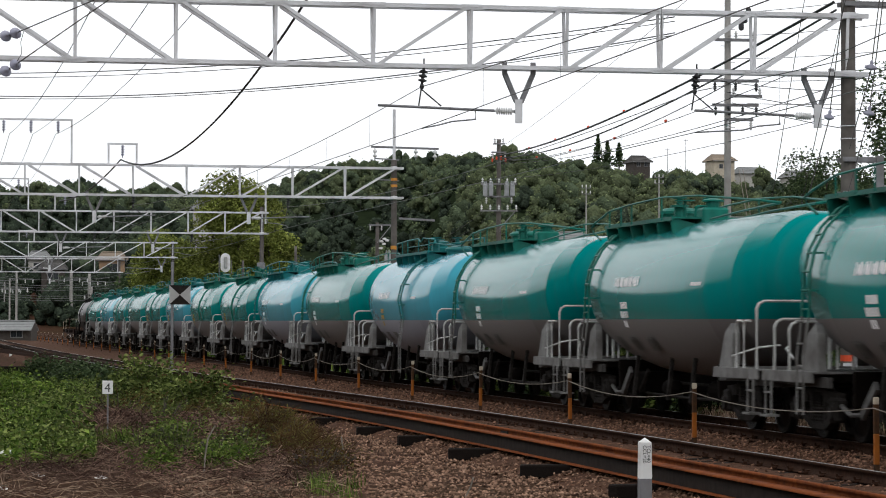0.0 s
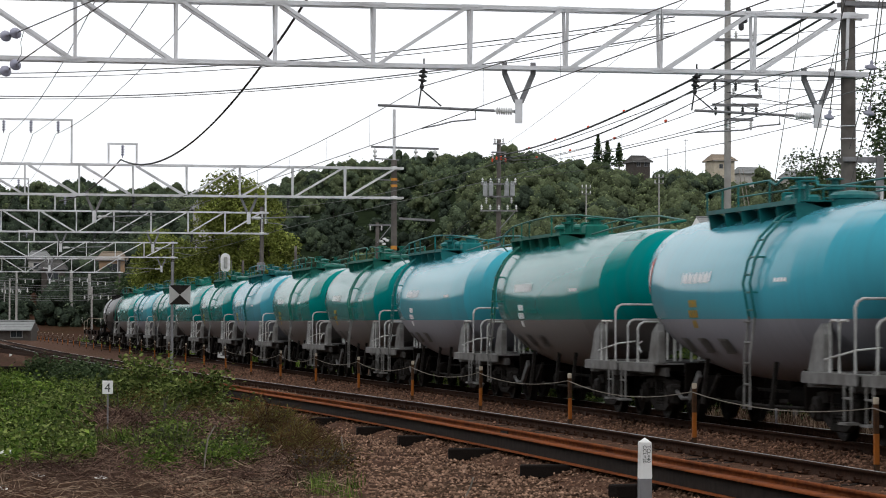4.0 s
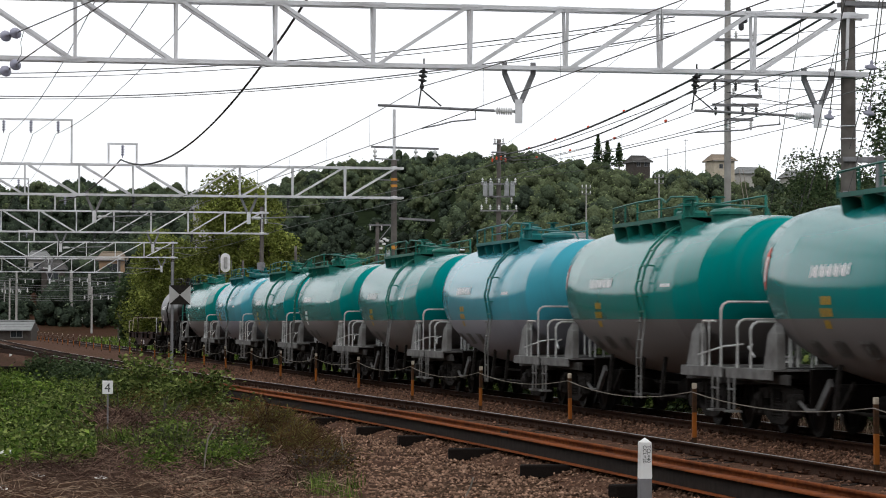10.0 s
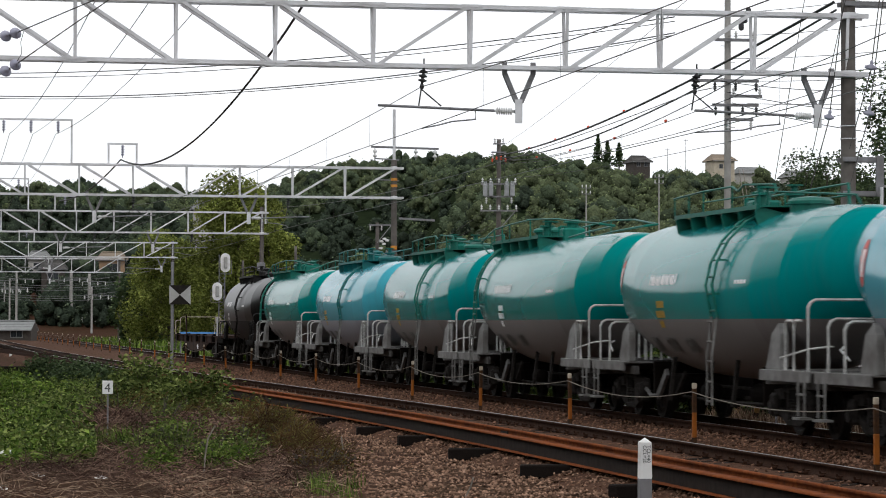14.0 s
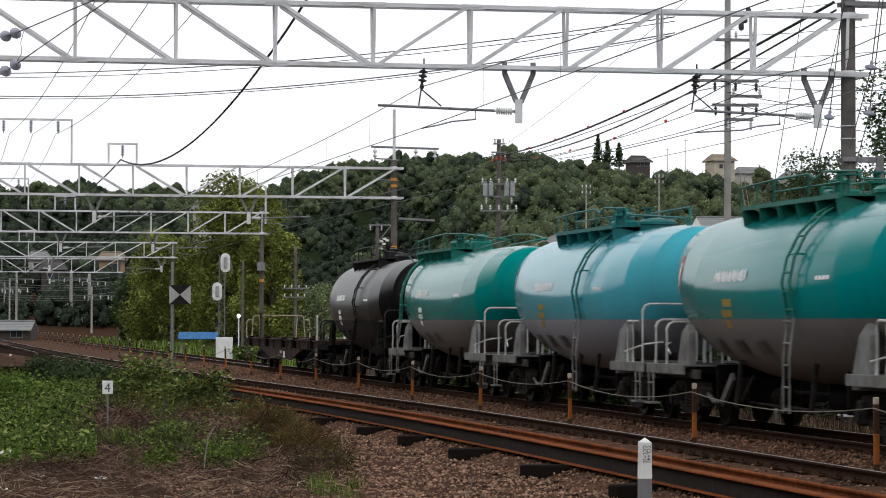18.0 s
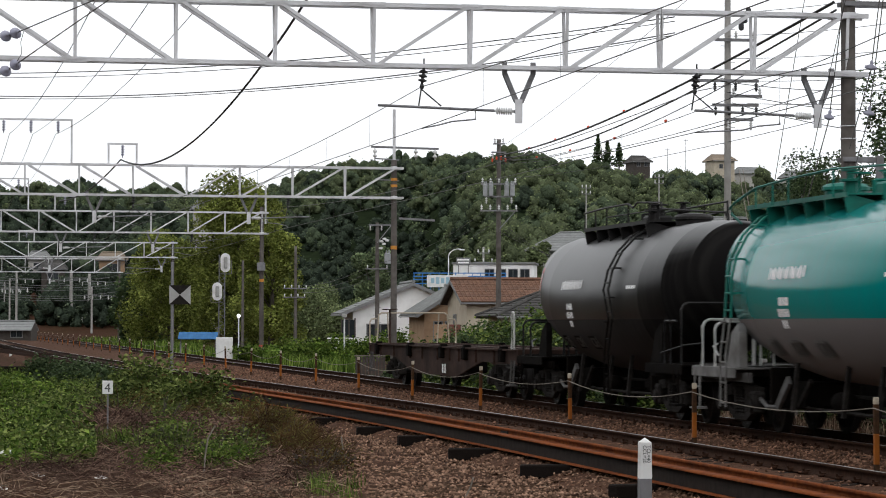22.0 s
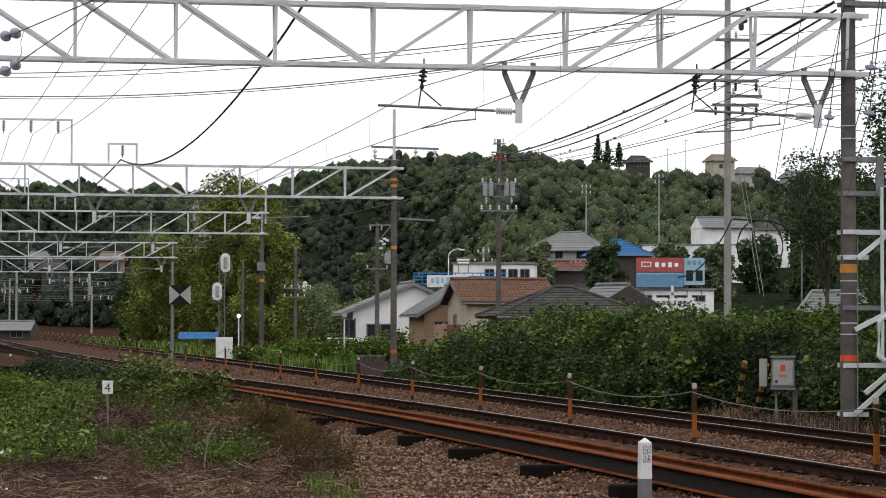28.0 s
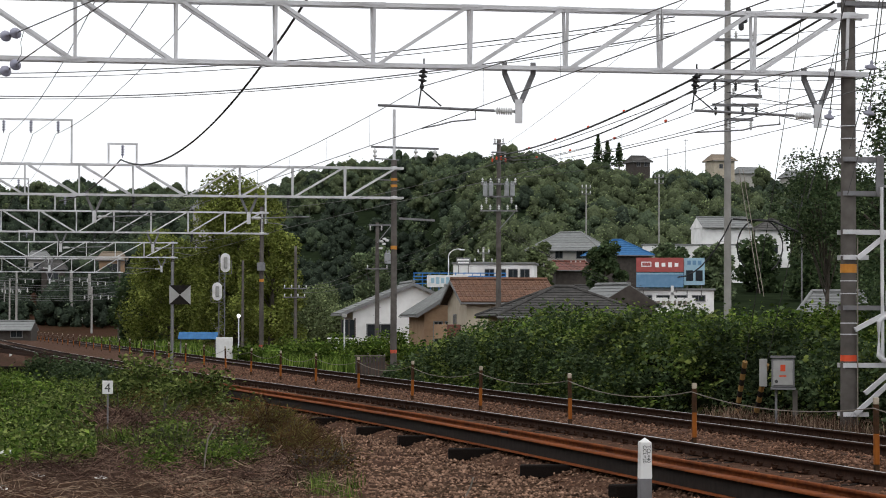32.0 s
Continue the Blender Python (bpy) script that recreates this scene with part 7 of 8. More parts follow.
# diamond-marked board in front of the train
dm = root("section_board", Matrix.Translation((*(-8.42, 88, 0.5)[:2], -0.5)), "square board quartered in black and grey on a steel pole", "sign")
bm = BM()
rod(bm, (0, 0, 0), (0.0, 0, 4.1), 0.045, 12)
part("pole", bm, M["steel_dark"], dm)
bz = 2.74
for k in range(4):
    a = [((-0.33, 0.30), (0.33, 0.30)), ((0.33, 0.30), (0.33, -0.30)), ((0.33, -0.30), (-0.33, -0.30)), ((-0.33, -0.30), (-0.33, 0.30))][k]
    bm = BM()
    f = [bm.verts.new((0.25 + u, -0.10, bz + 0.33 + v)) for u, v in (*a, (0, 0))]
    g = [bm.verts.new((0.25 + u, -0.08, bz + 0.33 + v)) for u, v in (*a, (0, 0))]
    bm.faces.new(f)
    bm.faces.new(g[::-1])
    for i in range(3):
        bm.faces.new((f[i], g[i], g[(i + 1) % 3], f[(i + 1) % 3]))
    bmesh.ops.recalc_face_normals(bm, faces=bm.faces)
    part("quarter", bm, M["dark_band"] if k % 2 == 0 else M["box_grey"], dm)

# relay cabinet by the hedge
rc = root("relay_cabinet", line_pose(*(55.03, 17.2, 0.84)[:2], -0.5, 72), "grey relay cabinet on posts, red mark on its door", "cabinet")
bm = BM()
box(bm, (0, 0, 1.22), (0.46, 0.30, 0.58), bevel=0.012)
part("case", bm, M["steel_dark"], rc)
bm = BM()
box(bm, (0, 0, 1.545), (0.50, 0.36, 0.04))
box(bm, (0, 0, 0.905), (0.50, 0.34, 0.04))
part("hood", bm, M["steel_dark"], rc)
bm = BM()
box(bm, (0.0, -0.158, 1.22), (0.39, 0.03, 0.50), bevel=0.01)
dr = part("door", bm, M["box_grey"], rc)
bm = BM()
box(bm, (0.0, -0.176, 1.32), (0.10, 0.006, 0.13))
box(bm, (0.0, -0.176, 1.16), (0.14, 0.006, 0.03))
part("red_mark", bm, M["red_plate"], dr, "faded red sticker")
bm = BM()
rod(bm, (-0.13, -0.172, 1.05), (-0.13, -0.19, 1.05), 0.035, 10)
part("lock", bm, M["iron"], dr)
for x, m, w in ((0.24, "concrete", 0.10), (-0.14, "steel_dark", 0.05)):
    bm = BM()
    box(bm, (x, 0.05, 0.43), (w, w, 0.88))
    part("leg", bm, M[m], rc)
bm = BM()
box(bm, (-0.40, 0.12, 1.22), (0.16, 0.05, 0.56), rot=None, bevel=0.01)
part("back_plate", bm, M["box_grey"], rc)

# banded guards on the stay wires
for x0, x1 in (((58.74, 17.3, -0.34), (58.03, 17.3, 0.91)), ((56.62, 17.1, -0.22), (55.82, 17.1, 0.88))):
    gd = root("stay_guard", Matrix(), "ochre and black banded sleeve on a stay wire", "stay guard", "stay guards")
    a, b = tr(*x0), tr(*x1)
    n = 10
    for i in range(n):
        bm = BM()
        rod(bm, a.lerp(b, i / n), a.lerp(b, (i + 1) / n), 0.055, 10)
        part("band", bm, M["stripe_yellow"] if i % 2 else M["dark_band"], gd)
    bm = BM()
    rod(bm, b, b + (b - a) * 7.0, 0.008, 5)
    part("stay_wire", bm, M["wire"], gd)

# fittings on the concrete pole of the nearest gantry
g0 = G[0]
RP, DP = 53.3, 18.0
fit = root("pole_bracket", Matrix(), "steel brackets, ladder frame and insulators on the concrete pole", "bracket")


for z, x1, mt in ((4.95, 0.62, "steel_dark"), (4.28, 0.62, "steel_dark"), (3.52, 1.6, "steel"), (3.02, 0.35, "steel"), (2.03, 1.6, "steel_dark"), (0.90, 1.6, "steel"), (-0.06, 0.35, "steel"), (8.02, 1.7, "steel_dark")):
    bm = BM()
    for y in (-0.175, 0.175):
        bar(bm, tr(RP - y, DP - 0.165, z), tr(RP - y, DP + x1, z), 0.05, 0.09)
    part("bracket_bar", bm, M[mt], fit)
bm = BM()
bar(bm, tr(RP - 0.2, DP + 0.58, 4.22), tr(RP - 0.2, DP + 0.58, 5.02), 0.14, 0.14)
part("bracket_post", bm, M["steel_dark"], fit)
for z in (4.72, 4.42):
    bm = BM()
    insulator(bm, tr(RP - 0.2, DP + 0.66, z), tr(RP - 0.2, DP + 1.25, z + 0.02), 0.115, 6)
    part("insulator", bm, M["porcelain"], fit, smooth=True)
for (z0, x0), (z1, x1) in (((3.0, 0.1), (3.5, 0.75)), ((1.6, 0.05), (2.0, 0.85)), ((-0.05, 0.05), (0.85, 1.1)), ((0.35, 0.25), (0.95, 1.0)), ((8.0, 1.0), (8.75, 0.15))):
    bm = BM()
    bar(bm, tr(RP - 0.25, DP + x0, z0), tr(RP - 0.25, DP + x1, z1), 0.07, 0.09)
    part("strut", bm, M["steel"], fit)
bm = BM()
pipe(bm, [tr(RP - 0.3, DP + x, z) for x, z in ((0.58, 4.4), (0.60, 1.0))], 0.035, 8)
part("conduit", bm, M["steel"], fit)
bm = BM()
pipe(bm, [tr(RP - 0.3, DP + x, z) for x, z in ((1.3, 1.85), (0.62, 1.85), (0.52, 1.75), (0.52, 1.1), (0.62, 1.0), (1.4, 1.0))], 0.05, 8)
part("conduit_loop", bm, M["steel"], fit)
bm = BM()
box(bm, tr(RP - 0.25, DP + 0.85, 2.22), (0.3, 0.25, 0.3))
part("junction_box", bm, M["box_grey"], fit)
for z, h, mt, nm in ((2.72, 0.17, "orange_plate", "orange_band"), (0.98, 0.12, "red_plate", "red_plate")):
    bm = BM()
    lathe(bm, ((0.158, 0), (0.164, 0), (0.164, h), (0.158, h)), 18, Matrix.Translation(tr(RP, DP, z)))
    part(nm, bm, M[mt], g0)
for i, z in enumerate((2.55, 2.3, 3.05, 1.72, 1.5, 5.35, 5.6)):
    bm = BM()
    band(bm, DP, RP, z, 0.16, 0.02, 0.006)
    part("steel_strap", bm, M["steel"], g0)
bm = BM()
pipe(bm, [tr(RP - 0.2, DP + 0.12, z) for z in (-0.4, 3.4)], 0.014, 6)
part("earth_wire_pipe", bm, M["rope"], g0)
# the next pole carries a tall mast with its own arm
p = G[1]
RQ = 107.5
bm = BM()
rod(bm, tr(RQ, DP, 7.6), tr(RQ, DP, 9.95), 0.06, 10)
part("top_mast", bm, M["steel"], p)
bm = BM()
bar(bm, tr(RQ, DP - 0.9, 8.5), tr(RQ, DP + 1.75, 8.45), 0.06, 0.08)
part("top_arm", bm, M["steel_dark"], p)
for d in (-0.75, 0.85, 1.6):
    bm = BM()
    insulator(bm, tr(RQ, DP + d, 8.45), tr(RQ, DP + d, 8.0), 0.09, 2)
    part("insulator", bm, M["porcelain"], p, smooth=True)
for z in (8.1, 7.3):
    bm = BM()
    bar(bm, tr(RQ, DP - 0.75, z - 0.05), tr(RQ, DP + 0.2, z - 0.1), 0.04, 0.05)
    part("side_arm", bm, M["steel_dark"], p)
for z, h, mt in ((4.55, 0.14, "orange_plate"), (0.55, 0.13, "red_plate"), (7.2, 0.1, "orange_plate"), (6.95, 0.1, "orange_plate")):
    bm = BM()
    lathe(bm, ((0.118, 0), (0.126, 0), (0.126, h), (0.118, h)), 18, Matrix.Translation(tr(RQ, DP, z)))
    part("orange_band", bm, M[mt], p)
bm = BM()
bar(bm, tr(RQ, DP + 0.2, 5.75), tr(RQ, DP + 1.6, 5.68), 0.05, 0.08)
part("lamp_arm", bm, M["steel_dark"], p)
p = G[2]
for z, h, mt in ((3.9, 0.16, "orange_plate"), (0.42, 0.12, "red_plate")):
    bm = BM()
    lathe(bm, ((0.118, 0), (0.126, 0), (0.126, h), (0.118, h)), 16, Matrix.Translation(tr(150.2, DP, z)))
    part("orange_band", bm, M[mt], p)
bm = BM()
box(bm, tr(150.0, DP - 0.05, 4.7), (0.42, 0.4, 0.45), bevel=0.03)
part("junction_box", bm, M["steel_dark"], p)
bm = BM()
rod(bm, tr(150.2, DP + 0.2, 7.0), tr(150.2, DP + 0.2, 9.0), 0.05, 8)
part("top_mast", bm, M["steel"], p)

# ---- strain insulators and loose wires overhead ----
for p0, p1, p2 in (((-7.6, 49, 6.67), (-7.43, 49, 6.72), (-5.39, 46, 7.09)), ((-7.6, 49, 6.06), (-7.43, 49, 6.17), (-5.16, 46, 7.17))):
    si = root("strain_insulator", Matrix(), "pair of grey porcelain disc insulators on a stay", "insulator", "strain insulators")
    for p in (p0, p1):
        bm = BM()
        lathe(bm, ((0.02, -0.06), (0.09, -0.03), (0.105, 0.0), (0.09, 0.02), (0.04, 0.05), (0.03, 0.10)), 18, along(Vector(p), Vector(p) + Vector((0.35, -0.75, 0.25))))
        part("disc", bm, M["disc"], si, smooth=True)
    bm = BM()
    q = Vector(p0) - (Vector(p1) - Vector(p0)) * 6
    pipe(bm, (q, p0, p1, p2), 0.010, 5)
    part("stay", bm, M["wire"], si)
bm = BM()
pipe(bm, ((-7.29, 49, 6.75), (-7.34, 49, 6.56), (-7.32, 49, 6.37), (-7.42, 49, 6.2)), 0.006, 5)
tagged(link("jumper_wire", bm, M["cable"]), "short dark jumper wire between the insulators", "wire", "wires")
for x, z, rr in ((*(17.31, 5.73), 0.10), (*(18.12, 5.82), 0.115), (*(18.16, 6.71), 0.125)):
    si = root("disc_insulator", Matrix(), "grey porcelain disc insulator hanging on a stay beside the pole", "insulator", "strain insulators")
    p0 = tr(52.4, x, z)
    bm = BM()
    lathe(bm, ((0.02, 0.12), (0.035, 0.09), (0.03, 0.04), (rr, 0.0), (rr * 0.95, -0.04), (0.03, -0.07)), 18, Matrix.Translation(p0) @ pose(0, 0, 0, 14, 8, 0))
    part("disc", bm, M["disc"], si, smooth=True)
    bm = BM()
    pipe(bm, (p0 + Vector((0.30, 0, 2.4)), p0 + Vector((0.02, 0, 0.11))), 0.011, 5)
    pipe(bm, (p0 - Vector((0, 0, 0.06)), p0 + Vector((-0.42, 0, -1.6))), 0.011, 5)
    part("stay", bm, M["wire"], si)

# cable bundle from the transformer pole up to the gantry pole, with red markers
TOP1 = tr(53.3, 17.7, 8.05)
for k, (a, b, sg_, rad) in enumerate((((2.85, 149.8, 10.6), TOP1, 0.5, 0.036), ((2.95, 149.8, 10.5), TOP1 + Vector((0.05, 0, -0.15)), 0.72, 0.026), ((3.05, 149.8, 10.45), TOP1 + Vector((0, 0, -0.4)), 0.9, 0.014),
                                      ((2.9, 149.8, 10.3), (8.6, 40, 6.9), 0.7, 0.010), ((3.1, 149.8, 10.2), (9.4, 40, 6.4), 0.6, 0.010), ((2.8, 149.8, 10.9), (6.4, 40, 8.9), 0.3, 0.008), ((2.8, 149.8, 9.4), (10.5, 40, 6.0), 0.5, 0.008))):
    wire("overhead_cable", a, b, sg_, rad, M["cable"], "black overhead cable running to the gantry pole", 22)
    if k in (0, 3):
        for t in (0.22, 0.36, 0.50, 0.62):
            q = Vector(a).lerp(Vector(b), t)
            q.z -= sg_ * 4 * t * (1 - t) - 0.04
            bm = BM()
            bmesh.ops.create_uvsphere(bm, u_segments=10, v_segments=6, radius=0.05, matrix=Matrix.Translation(q))
            tagged(link("cable_marker", bm, M["red_plate"], smooth=True), "small red ball marker on a cable", "cable marker", "cable markers")
# cross-country spans from the tall pole to the left
for a, b, sg_, rad in (((6.38, 77.8, 10.17), (-16.61, 96, 10.16), 0.42, 0.016), ((6.38, 77.8, 10.05), (-16.61, 96, 10.01), 0.42, 0.011), ((6.38, 77.8, 9.73), (-16.61, 96, 9.43), 0.62, 0.018), ((6.38, 77.8, 9.67), (-16.6, 96, 9.35), 0.62, 0.012)):
    wire("power_line", a, b, sg_, rad, M["wire"] if a[2] > 10 else M["steel_dark"], "thin power line crossing above the yard", 22)
for k in range(7):
    wire("power_line", (7.3 + 0.18 * k, 77.8, 11.5 - 0.62 * k), (15.5 + 0.6 * k, 66.0, 12.4 - 0.75 * k), 0.35, 0.008, M["wire"], "thin power line running to the next pole", 12)
for k in range(4):
    wire("power_line", (7.5 + 0.15 * k, 77.8, 8.7 - 0.3 * k), (16.0, 70.0, 9.2 - 0.9 * k), 0.5, 0.010, M["cable"], "black service cable between poles", 12)
wire("stay_wire", (8.16, 78, 5.98), (8.07, 72, 2.48), 0.0, 0.010, M["rope"], "pale stay wire of the tall pole", 4)
wire("stay_wire", (8.27, 78, 5.98), (8.17, 72, 2.41), 0.0, 0.010, M["rope"], "pale stay wire of the tall pole", 4)
for k in range(3):
    wire("service_wire", (2.9, 149.8, 8.2 - 0.5 * k), (-3.7, 168, 5.3 - 0.3 * k), 0.5, 0.010, M["wire"], "service wire between poles", 10)
    wire("service_wire", (-3.8, 167.9, 5.4 - 0.4 * k), (-9.9, 190, 4.2 - 0.2 * k), 0.4, 0.010, M["wire"], "service wire between poles", 10)
    wire("service_wire", (2.9, 149.8, 7.2 - 0.3 * k), (9.0 + k, 156, 3.8), 0.3, 0.010, M["wire"], "service wire to the roofs", 10)

# poles and cross wires of the yard further off
for x, y, h, rad in ((-46.0, 350, 8.6, 0.24), (-44.0, 352, 8.2, 0.24), (-52.0, 345, 8.4, 0.16), (-49.0, 320, 7.0, 0.12), (-55.0, 355, 7.2, 0.12), (-42.2, 340, 6.4, 0.14), (-40.4, 352, 6.4, 0.16)):
    p = pole("yard_pole", (x, y, -0.4), h, rad, "grey concrete pole in the far yard", "pole_light", group="yard poles")
    crossarm(p, h - 1.0, 3.0, 0.6, 4, "porcelain", 0, 0.10, False)
for k in range(7):
    z = 4.6 + 0.42 * k
    wire("yard_cable", (-58, 345, z + 0.5), (-40 + 0.5 * (k % 3), 340, z), 0.5 + 0.15 * (k % 3), 0.02, M["steel_dark"], "grey cross wire over the far yard", 10)

# ---- yard things by the far track ----
cb = root("equipment_cabinet", Matrix.Translation((*(-11.57, 150, -0.33)[:2], -0.5)), "plain white metal equipment cabinet beside the track", "cabinet")
bm = BM()
box(bm, (0, 0, 0.72), (0.86, 0.5, 1.44), bevel=0.02)
part("case", bm, M["white_paint"], cb)
bm = BM()
box(bm, (0.2, -0.26, 0.72), (0.40, 0.02, 1.2))
part("door", bm, M["white_paint"], cb)
sh = root("tool_shelter", Matrix.Translation(on_ground(*(-14.88, 172, 0.05)[:2])), "low shelter with a blue ribbed roof beyond the track", "shelter")
for i in range(14):
    bm = BM()
    box(bm, (-1.1 + i * 0.17, 0, 1.42), (0.165, 1.0, 0.05), Matrix.Rotation(radians(24), 3, 'X'))
    part("roof_sheet", bm, M["tile_blue"], sh)
for x in (-1.05, 1.1):
    bm = BM()
    rod(bm, (x, 0, -0.2), (x, 0, 1.4), 0.05, 8)
    part("post", bm, M["steel_dark"], sh)
wb = root("board_fence", Matrix.Translation(on_ground(*(-3.03, 118, 0.12)[:2])), "low dark slatted board fence by the hedge", "fence")
for i in range(9):
    bm = BM()
    box(bm, (-0.55 + i * 0.14, 0, 0.42), (0.11, 0.04, 0.85))
    part("slat", bm, M["dark_wall"], wb)
bm = BM()
bar(bm, (-0.65, 0, 0.88), (0.65, 0, 0.88), 0.07, 0.04)
part("top_rail", bm, M["rope"], wb)
lt = pole("platform_lamp", on_ground(*(-4.87, 140, -0.18)[:2]), 2.6, 0.05, "pale thin post with a small flood lamp", "steel", group="street lamps")
bm = BM()
box(bm, (0, -0.05, 2.62), (0.24, 0.2, 0.2), bevel=0.03)
part("lamp_head", bm, M["box_grey"], lt)
tp = root("timber_stack", Matrix.Translation(on_ground(*(-17.62, 118, -0.11)[:2])) @ pose(0, 0, 0, 0, 0, 8), "stack of old black sleepers beside the siding", "timber")
for i in range(5):
    for j in range(2):
        bm = BM()
        box(bm, (-0.1 + random.uniform(-0.15, 0.15), i * 0.25, 0.1 + j * 0.19), (2.1, 0.22, 0.17), bevel=0.015)
        part("sleeper", bm, M["timber"], tp)
for x, y in ((-15.4, 112), (-11.9, 92), (-29.0, 190), (-30.0, 200)):
    mp_ = root("white_marker", Matrix.Translation(on_ground(x, y)), "small white pointed marker post", "marker post", "white markers")
    bm = BM()
    lathe(bm, ((0.09, -0.1), (0.09, 0.45), (0.06, 0.58), (0.01, 0.62)), 8)
    part("shaft", bm, M["white_paint"], mp_)
car = root("parked_car", Matrix.Translation(on_ground(-43.0, 350, 0.0)) @ pose(0, 0, 0, 0, 0, 6), "white car parked by the yard", "car")
bm = BM()
box(bm, (0, 0, 0.55), (3.4, 1.5, 0.55), bevel=0.12)
part("body", bm, M["white_paint"], car)
bm = BM()
box(bm, (-0.2, 0, 1.1), (1.9, 1.35, 0.55), bevel=0.2)
part("cabin", bm, M["white_paint"], car)
bm = BM()
box(bm, (-0.2, -0.69, 1.1), (1.5, 0.02, 0.34))
part("side_window", bm, M["glass"], car)
for e in (-1.05, 1.05):
    for s in (-0.7, 0.7):
        bm = BM()
        rod(bm, (e, s - 0.08, 0.29), (e, s + 0.08, 0.29), 0.29, 16)
        part("wheel", bm, M["cable"], car)


# ---- the lorry on the far road ----
M["lorry_red"] = surf("red_lorry_stripe", (0.45, 0.07, 0.05), (0.5, 0.09, 0.06), 6, 0.5, 0)
lorry = root("box_lorry", Matrix(), "white box lorry with a faded red stripe on its grey body", "lorry")
bm = BM()
box(bm, (-0.9, 0, 2.05), (4.6, 2.2, 2.2), bevel=0.04)
part("cargo_box", bm, M["box_grey"], lorry)
bm = BM()
box(bm, (-1.0, -1.115, 2.35), (2.6, 0.02, 0.28))
part("stripe", bm, M["lorry_red"], lorry)
bm = BM()
box(bm, (2.35, 0, 1.45), (1.55, 2.05, 1.75), bevel=0.12)
box(bm, (2.0, 0, 2.6), (0.9, 1.9, 0.7), bevel=0.2)
part("cab", bm, M["white_paint"], lorry)
bm = BM()
box(bm, (2.5, -1.03, 1.85), (0.8, 0.02, 0.55))
part("side_window", bm, M["glass"], lorry)
bm = BM()
box(bm, (0, 0, 0.72), (5.8, 0.9, 0.24))
part("chassis", bm, M["under"], lorry)
for x in (-2.2, 2.2):
    for s in (-0.95, 0.95):
        bm = BM()
        rod(bm, (x, s - 0.12, 0.42), (x, s + 0.12, 0.42), 0.42, 18)
        part("wheel", bm, M["cable"], lorry)


# ---- weeds, shrubs and grass ----
def blades(name, spots, height, width, material, label, bend=0.35, group="weeds"):
    c = np.asarray(spots, float)
    n = len(c)
    h = height * RNG.uniform(0.45, 1.25, n)
    a = RNG.uniform(0, 2 * np.pi, n)
    w = width * RNG.uniform(0.6, 1.3, n)
    dirx, diry = np.cos(a), np.sin(a)
    lean = RNG.normal(0, bend, n) * h
    side = np.stack([-diry, dirx, np.zeros(n)], 1) * w[:, None]
    fwd = np.stack([dirx, diry, np.zeros(n)], 1)
    up = np.array([0, 0, 1.0])
    p0, p1 = c - side, c + side
    mid = c + fwd * (lean * 0.35)[:, None] + up * (h * 0.6)[:, None]
    tip = c + fwd * lean[:, None] + up * h[:, None]
    v = np.stack([p0, p1, mid + side * 0.7, mid - side * 0.7, tip], 1).reshape(-1, 3)
    i = np.arange(n)[:, None] * 5
    f = np.concatenate([i + np.array([[0, 1, 2]]), i + np.array([[0, 2, 3]]), i + np.array([[3, 2, 4]])], 1).reshape(-1, 3)
    return tagged(quick(name, v, f, material), label, "grass", group, "stuff")


def field(n, y0, y1, u0, u1, keep=None, power=1.0):
    """Places on the ground between two distances and two bearings."""
    out = []
    while len(out) < n:
        y = y0 + (y1 - y0) * random.random() ** power
        u = random.uniform(u0, u1)
        x = u * y
        if keep and not keep(x, y):
            continue
        out.append((x, y, ground_z(x, y) - 0.02))
    return out


def clear(x, y):
    d, r = x * CP + y * SP, -x * SP + y * CP
    return d < 8.4 + near_shift(r)


def patchy(seed, level):
    return lambda x, y: clear(x, y) and fuzz(0.35, x, y, seed) > level


blades("grass", field(3800, 47, 118, -0.165, -0.124, patchy(6, -0.25), 1.4), 0.50, 0.011, M["grass"], "tall green grass and weeds on the verge", 0.5)
blades("grass", field(1800, 46, 60, -0.132, -0.108, patchy(8, 0.0), 1.2), 0.40, 0.010, M["leaf_bright"], "green grass tufts among the dead weeds", 0.5)
blades("dry_grass", field(1500, 33, 52, -0.165, -0.035, patchy(2, -0.1), 1.2), 0.20, 0.006, M["dry"], "dead brown grass and stalks", 3.0)
tagged(leaves("leaf_litter", field(22000, 34, 56, -0.165, -0.03, clear, 1.1), 0.045, M["litter"], tilt=0.8), "dead brown leaves lying on the soil", "leaf litter", "weeds", "stuff")
for mat, seed in (("leaf_bright", 12), ("leaf", 17), ("leaf_light", 23)):
    at = [(x, y, z + 0.62 * random.random() ** 0.6 * (0.35 + max(0, 0.9 * fuzz(1.1, x, y, seed) + 0.3))) for x, y, z in field(8200, 43, 86, -0.165, -0.1225, patchy(seed, 0.0), 1.2)]
    tagged(leaves("broad_weeds", at, RNG.choice((0.030, 0.045, 0.075), len(at)), M[mat], tilt=0.55, aspect=1.5), "broad-leaved green weeds on the verge", "weeds", "weeds", "stuff")
ob = leaves("low_weeds", [(x, y, z + random.uniform(0, 0.55) * (0.45 + max(0, fuzz(0.9, x, y, 4)))) for x, y, z in field(15000, 50, 112, -0.165, -0.122, clear, 1.4)], RNG.choice((0.05, 0.065, 0.10), 15000), M["leaf_bright"], tilt=0.7)
